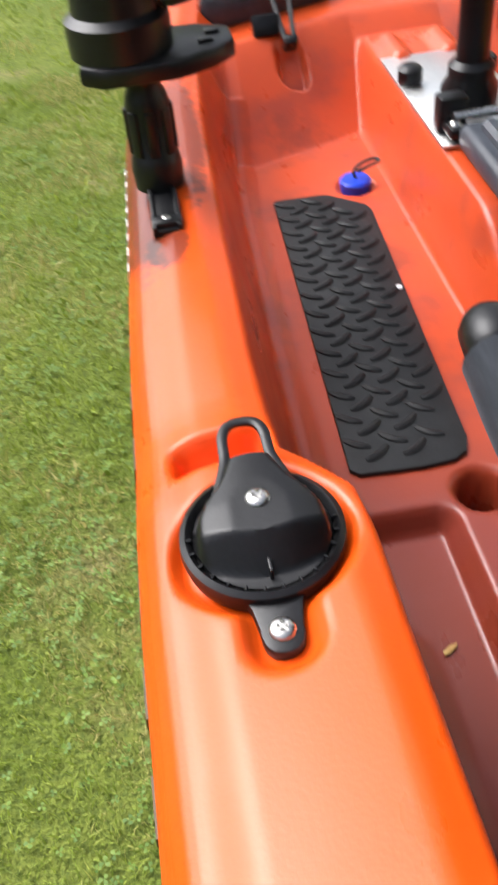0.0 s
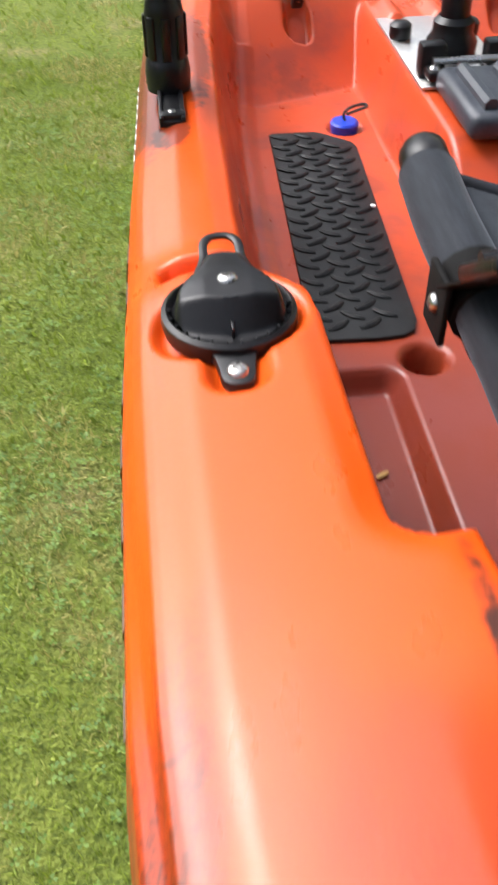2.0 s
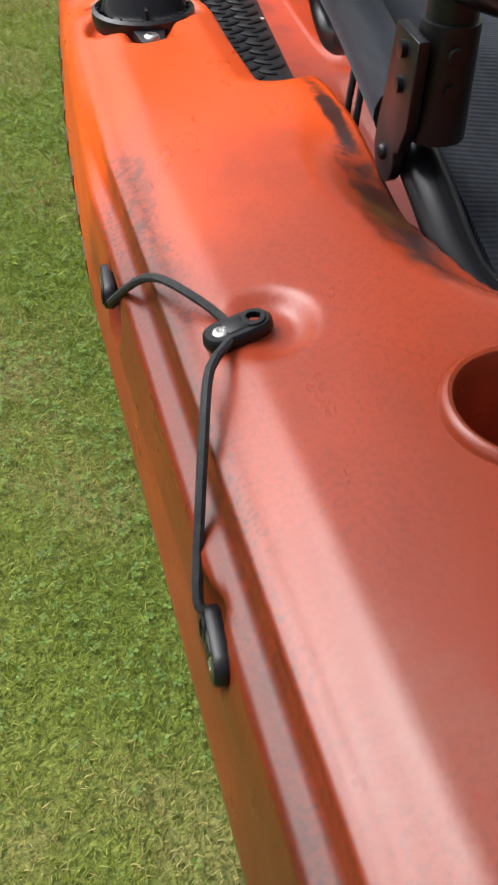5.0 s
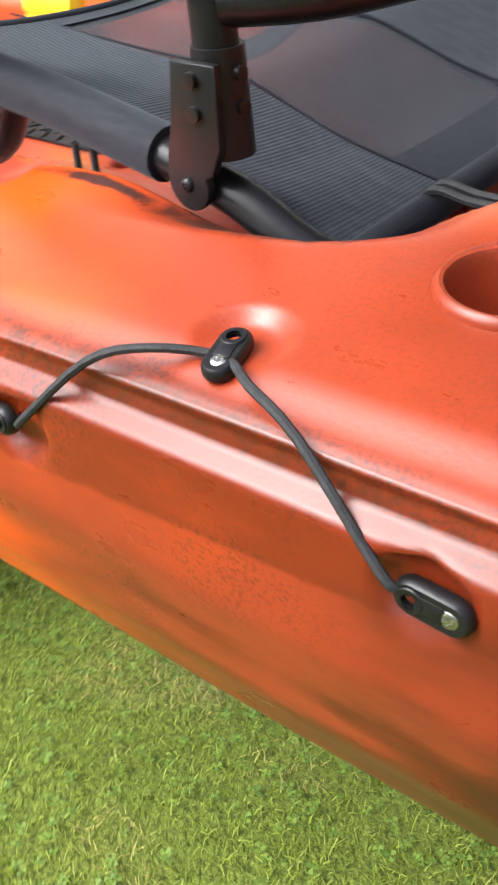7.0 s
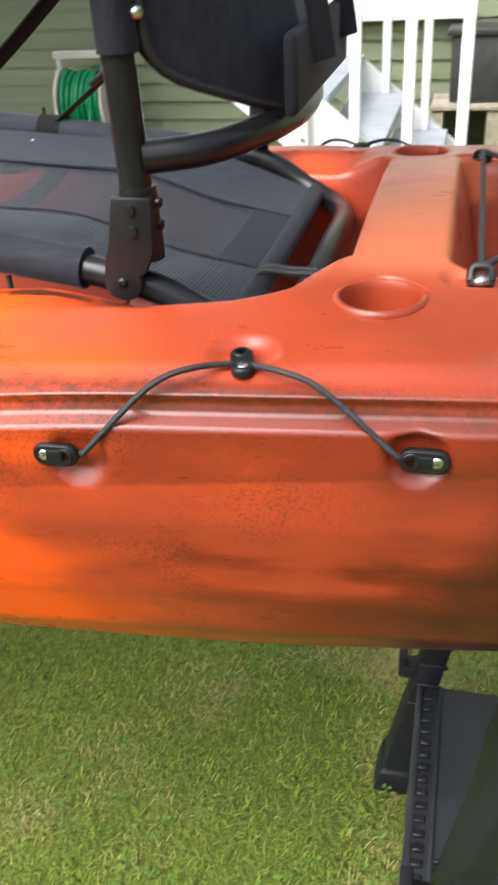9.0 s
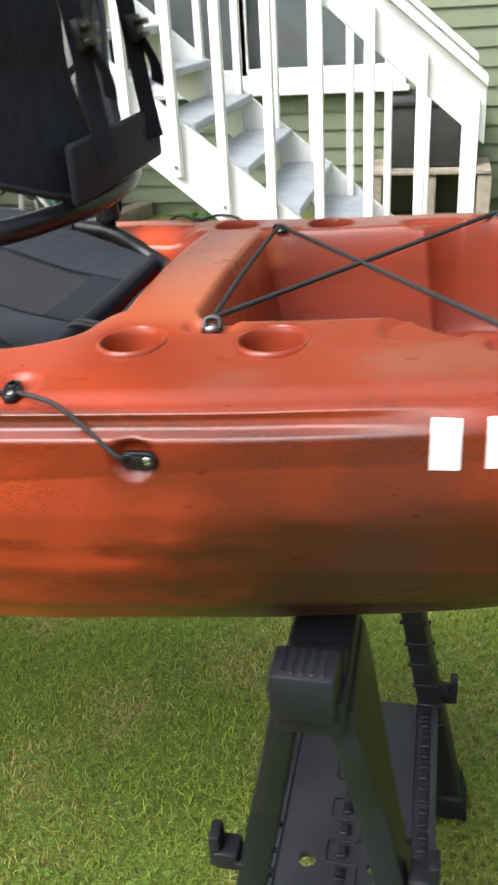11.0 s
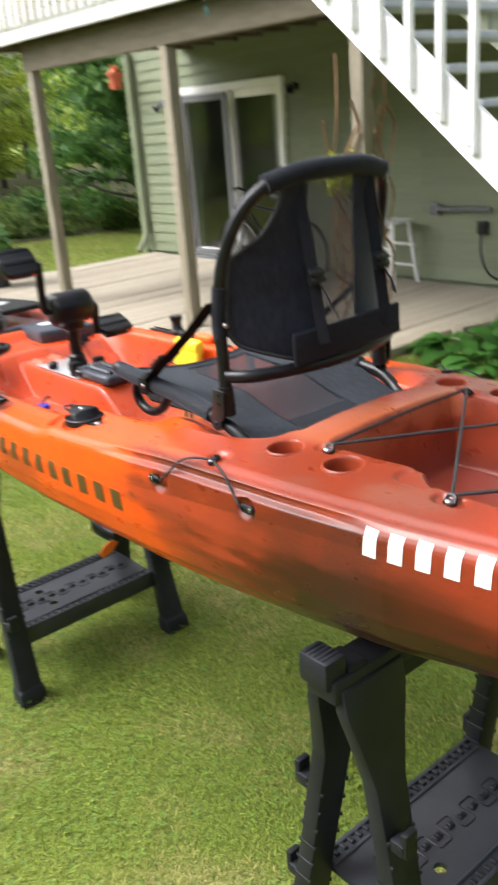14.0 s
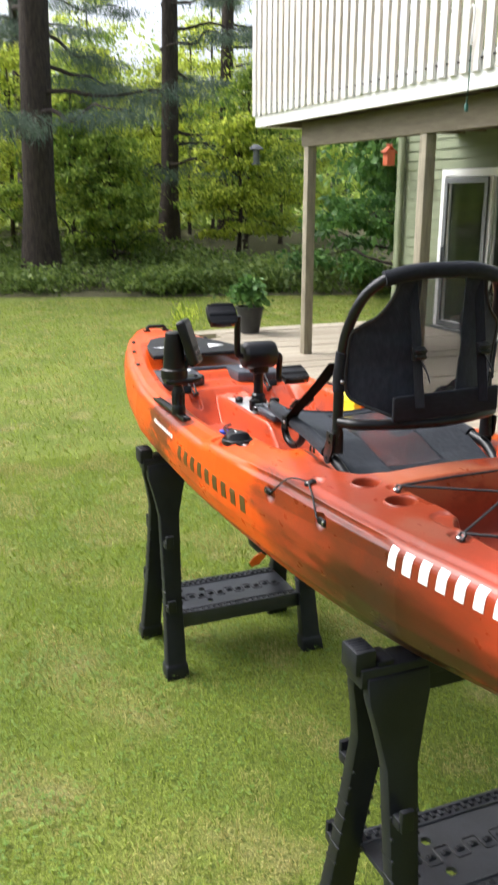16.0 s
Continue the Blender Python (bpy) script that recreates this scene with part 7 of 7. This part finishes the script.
pine(1.8, 16.2, 0.33, 11, low=2.8, boughs=24)
pine(0.75, 19.5, 0.2, 12, low=4.5)
pine(6.4, 22.5, 0.27, 13, low=2.3, boughs=26)
pine(2.6, 24.0, 0.18, 14, low=5.5)
pine(-3.0, 18.0, 0.3, 15, low=4.0)
pine(9.5, 26.0, 0.25, 16, low=5.0)
for n, (x, y, h, s) in enumerate(((3.0, 19.0, 4.2, 1.5), (3.8, 20.5, 5.0, 1.7), (2.0, 21.5, 5.2, 1.7), (7.8, 20.0, 4.6, 1.7), (6.9, 18.4, 3.4, 1.3), (9.4, 21.5, 5.6, 2.0), (5.0, 25.5, 6.2, 2.1), (0.2, 22.5, 5.2, 1.8), (8.6, 27.0, 7.0, 2.4), (11.5, 24.0, 6.5, 2.3), (3.2, 27.5, 7.0, 2.4), (-2.2, 22.0, 5.6, 2.0), (-5.5, 20.0, 5.5, 2.0), (13.5, 21.0, 6.0, 2.2), (6.9, 24.5, 5.6, 1.9), (1.2, 29.0, 8.5, 2.6), (6.2, 31.0, 9.0, 2.8), (10.5, 30.0, 9.0, 2.8), (3.5, 17.4, 2.6, 1.2), (-0.6, 18.8, 3.8, 1.4))):
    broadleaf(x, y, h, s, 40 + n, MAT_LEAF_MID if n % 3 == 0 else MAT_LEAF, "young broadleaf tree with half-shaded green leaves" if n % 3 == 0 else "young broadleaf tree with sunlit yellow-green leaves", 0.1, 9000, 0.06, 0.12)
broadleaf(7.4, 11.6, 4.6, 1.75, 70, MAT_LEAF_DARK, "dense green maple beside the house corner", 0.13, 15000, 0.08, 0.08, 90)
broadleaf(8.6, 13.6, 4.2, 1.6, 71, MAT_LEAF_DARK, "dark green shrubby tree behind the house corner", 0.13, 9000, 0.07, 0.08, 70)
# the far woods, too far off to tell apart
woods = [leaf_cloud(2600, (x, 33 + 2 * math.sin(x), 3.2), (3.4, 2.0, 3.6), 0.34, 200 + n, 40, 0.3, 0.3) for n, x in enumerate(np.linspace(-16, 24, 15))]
# unseen woods on the other sides, added to block light from the low sky
side = [leaf_cloud(3200, (-17 - 2 * math.sin(y), y, 3.0), (2.0, 3.4, 3.6), 0.55, 240 + n, 44, 0.3, 0.2) for n, y in enumerate(np.linspace(-16, 28, 13))]
side += [leaf_cloud(3200, (x, -19, 4.4), (3.4, 2.0, 5.0), 0.55, 280 + n, 44, 0.3, 0.2) for n, x in enumerate(np.linspace(-14, 16, 9))]
tagged(part("side_woods", stack(*side), MAT_LEAF_DARK, smooth=False), "unseen leafy woods added along the yard's other sides to block low sky", "woods", kind="stuff")
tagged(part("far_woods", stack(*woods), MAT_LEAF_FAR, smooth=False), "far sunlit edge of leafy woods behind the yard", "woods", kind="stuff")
# undergrowth on the bank
brush = []
rb = random.Random(9)
for n in range(95):
    x = rb.uniform(-4, 9)
    y = 14.75 - 0.3 * x + rb.uniform(0, 1) ** 1.4 * 8
    z = float(rise(np.array([x]), np.array([y]))[0])
    brush.append(leaf_cloud(520, (x, y, z + 0.2), (0.85, 0.6, 0.32), 0.095, 300 + n, 16, 0.2, 0.1))
tagged(part("undergrowth", stack(*brush), MAT_BRUSH, smooth=False), "low green undergrowth on the wooded bank", "undergrowth", kind="stuff")
gx, gy = np.linspace(-14, 18, 60), np.linspace(0, 1, 26)
bv, bf = grid_mesh(gx, gy, lambda a, b: a * 0)
bv = [(x, 14.45 - 0.3 * x + 18 * t, float(rise(np.array([x]), np.array([14.45 - 0.3 * x + 18 * t]))[0]) + 0.012) for x, t, _ in bv]
tagged(part("leaf_litter", (bv, bf), MAT_SOIL), "brown leaf litter under the trees", "leaf litter", kind="structure")


def hosta(x, y, size, seed):
    """A rosette of broad ribbed leaves on arching stalks."""
    plant = thing("hosta", (x, y, 0), "broad-leaved green hosta plant beside the patio", "plant", "hostas")
    rr = random.Random(seed)
    for k in range(15):
        a, l = k * 2.399 + rr.uniform(-0.2, 0.2), size * rr.uniform(0.6, 1.1)
        up = rr.uniform(0.35, 0.9) * (1.2 - 0.5 * k / 15)
        bm = bmesh.new()
        rows = []
        for j in range(8):
            t = j / 7
            w = 0.34 * l * math.sin(math.pi * min(1, 0.12 + 0.88 * t)) ** 0.8 * (1 - 0.3 * t)
            c = Vector((math.cos(a), math.sin(a), 0)) * (0.25 * l + 0.8 * l * t) + Vector((0, 0, size * 0.55 * up * (1.1 - (t - 0.25) ** 2 * 1.4)))
            side = Vector((-math.sin(a), math.cos(a), 0))
            rows.append([bm.verts.new(Vector((x, y, 0)) + c + side * w * s + Vector((0, 0, 0.22 * w * abs(s)))) for s in (-1, -0.5, 0, 0.5, 1)])
        for p, q in zip(rows, rows[1:]):
            for i in range(4):
                bm.faces.new((p[i], p[i + 1], q[i + 1], q[i]))
        part("leaf", bm, MAT_HOSTA, plant)
    return plant


for n, (x, y, s) in enumerate(((3.75, 2.55, 0.34), (4.1, 2.2, 0.36), (4.5, 2.45, 0.3), (3.9, 1.9, 0.34), (4.4, 1.7, 0.34), (4.75, 1.35, 0.3), (4.15, 1.2, 0.3), (3.5, 2.15, 0.26))):
    hosta(x, y, s, 60 + n)

pot = thing("potted_plant", (3.08, 8.52, 0.08), "dark plant pot with a leafy green plant on the patio corner", "potted plant")
part("pot", lathe([(0, 0), (0.12, 0), (0.17, 0.3), (0.185, 0.3), (0.185, 0.335), (0.16, 0.335), (0.155, 0.28), (0, 0.27)], 28, Matrix.Translation((3.08, 8.52, 0.085))), MAT_POT, pot)
part("foliage", leaf_cloud(650, (3.08, 8.52, 0.62), (0.24, 0.24, 0.2), 0.085, 400, 16, 0.3, 0.2), MAT_LEAF_DARK, pot, smooth=False)
fern = thing("fern", (2.5, 9.0, 0), "light green fern clump at the patio edge", "plant")
part("fronds", leaf_cloud(420, (2.4, 9.1, 0.2), (0.3, 0.28, 0.2), 0.08, 401, 18, -0.6, 0.1, 0.25), MAT_LEAF, fern, smooth=False)
feeder = thing("bird_feeder", (5.4, 14.0, 2.35), "hanging bird feeder with a dark roof under the trees", "bird feeder")
part("tube", lathe([(0, 0), (0.09, 0), (0.09, 0.02), (0.06, 0.03), (0.06, 0.26), (0.14, 0.28), (0.05, 0.36), (0, 0.37)], 18, Matrix.Translation((5.49, 14.0, 2.33))), MAT_GREY, feeder)
part("wire", sweep([(5.49, 14.0, 2.69), (5.5, 14.05, 3.6), (5.6, 14.3, 4.6)], 0.006, 5), MAT_BLACK, feeder)
vine = thing("vine", (3.12, 2.8, 0), "dry vine stems with a few leaves on the post", "vine")
rv = random.Random(5)
for k in range(22):
    z, pts = rv.uniform(0.05, 0.9), []
    a = rv.uniform(0, 6.28)
    for j in range(6):
        pts.append((3.14 + 0.16 * math.cos(a) + rv.uniform(-0.06, 0.06), 2.84 + 0.16 * math.sin(a) + rv.uniform(-0.06, 0.06), min(2.2, z)))
        z += rv.uniform(0.1, 0.32)
        a += rv.uniform(-0.7, 0.9)
    part("stem", sweep(smooth_line(pts, 4), 0.009, 5), MAT_VINE, vine)
part("leaves", leaf_cloud(160, (3.05, 2.8, 1.35), (0.2, 0.25, 0.12), 0.08, 402, 8, 0.3, 0.1), MAT_LEAF, vine, smooth=False)
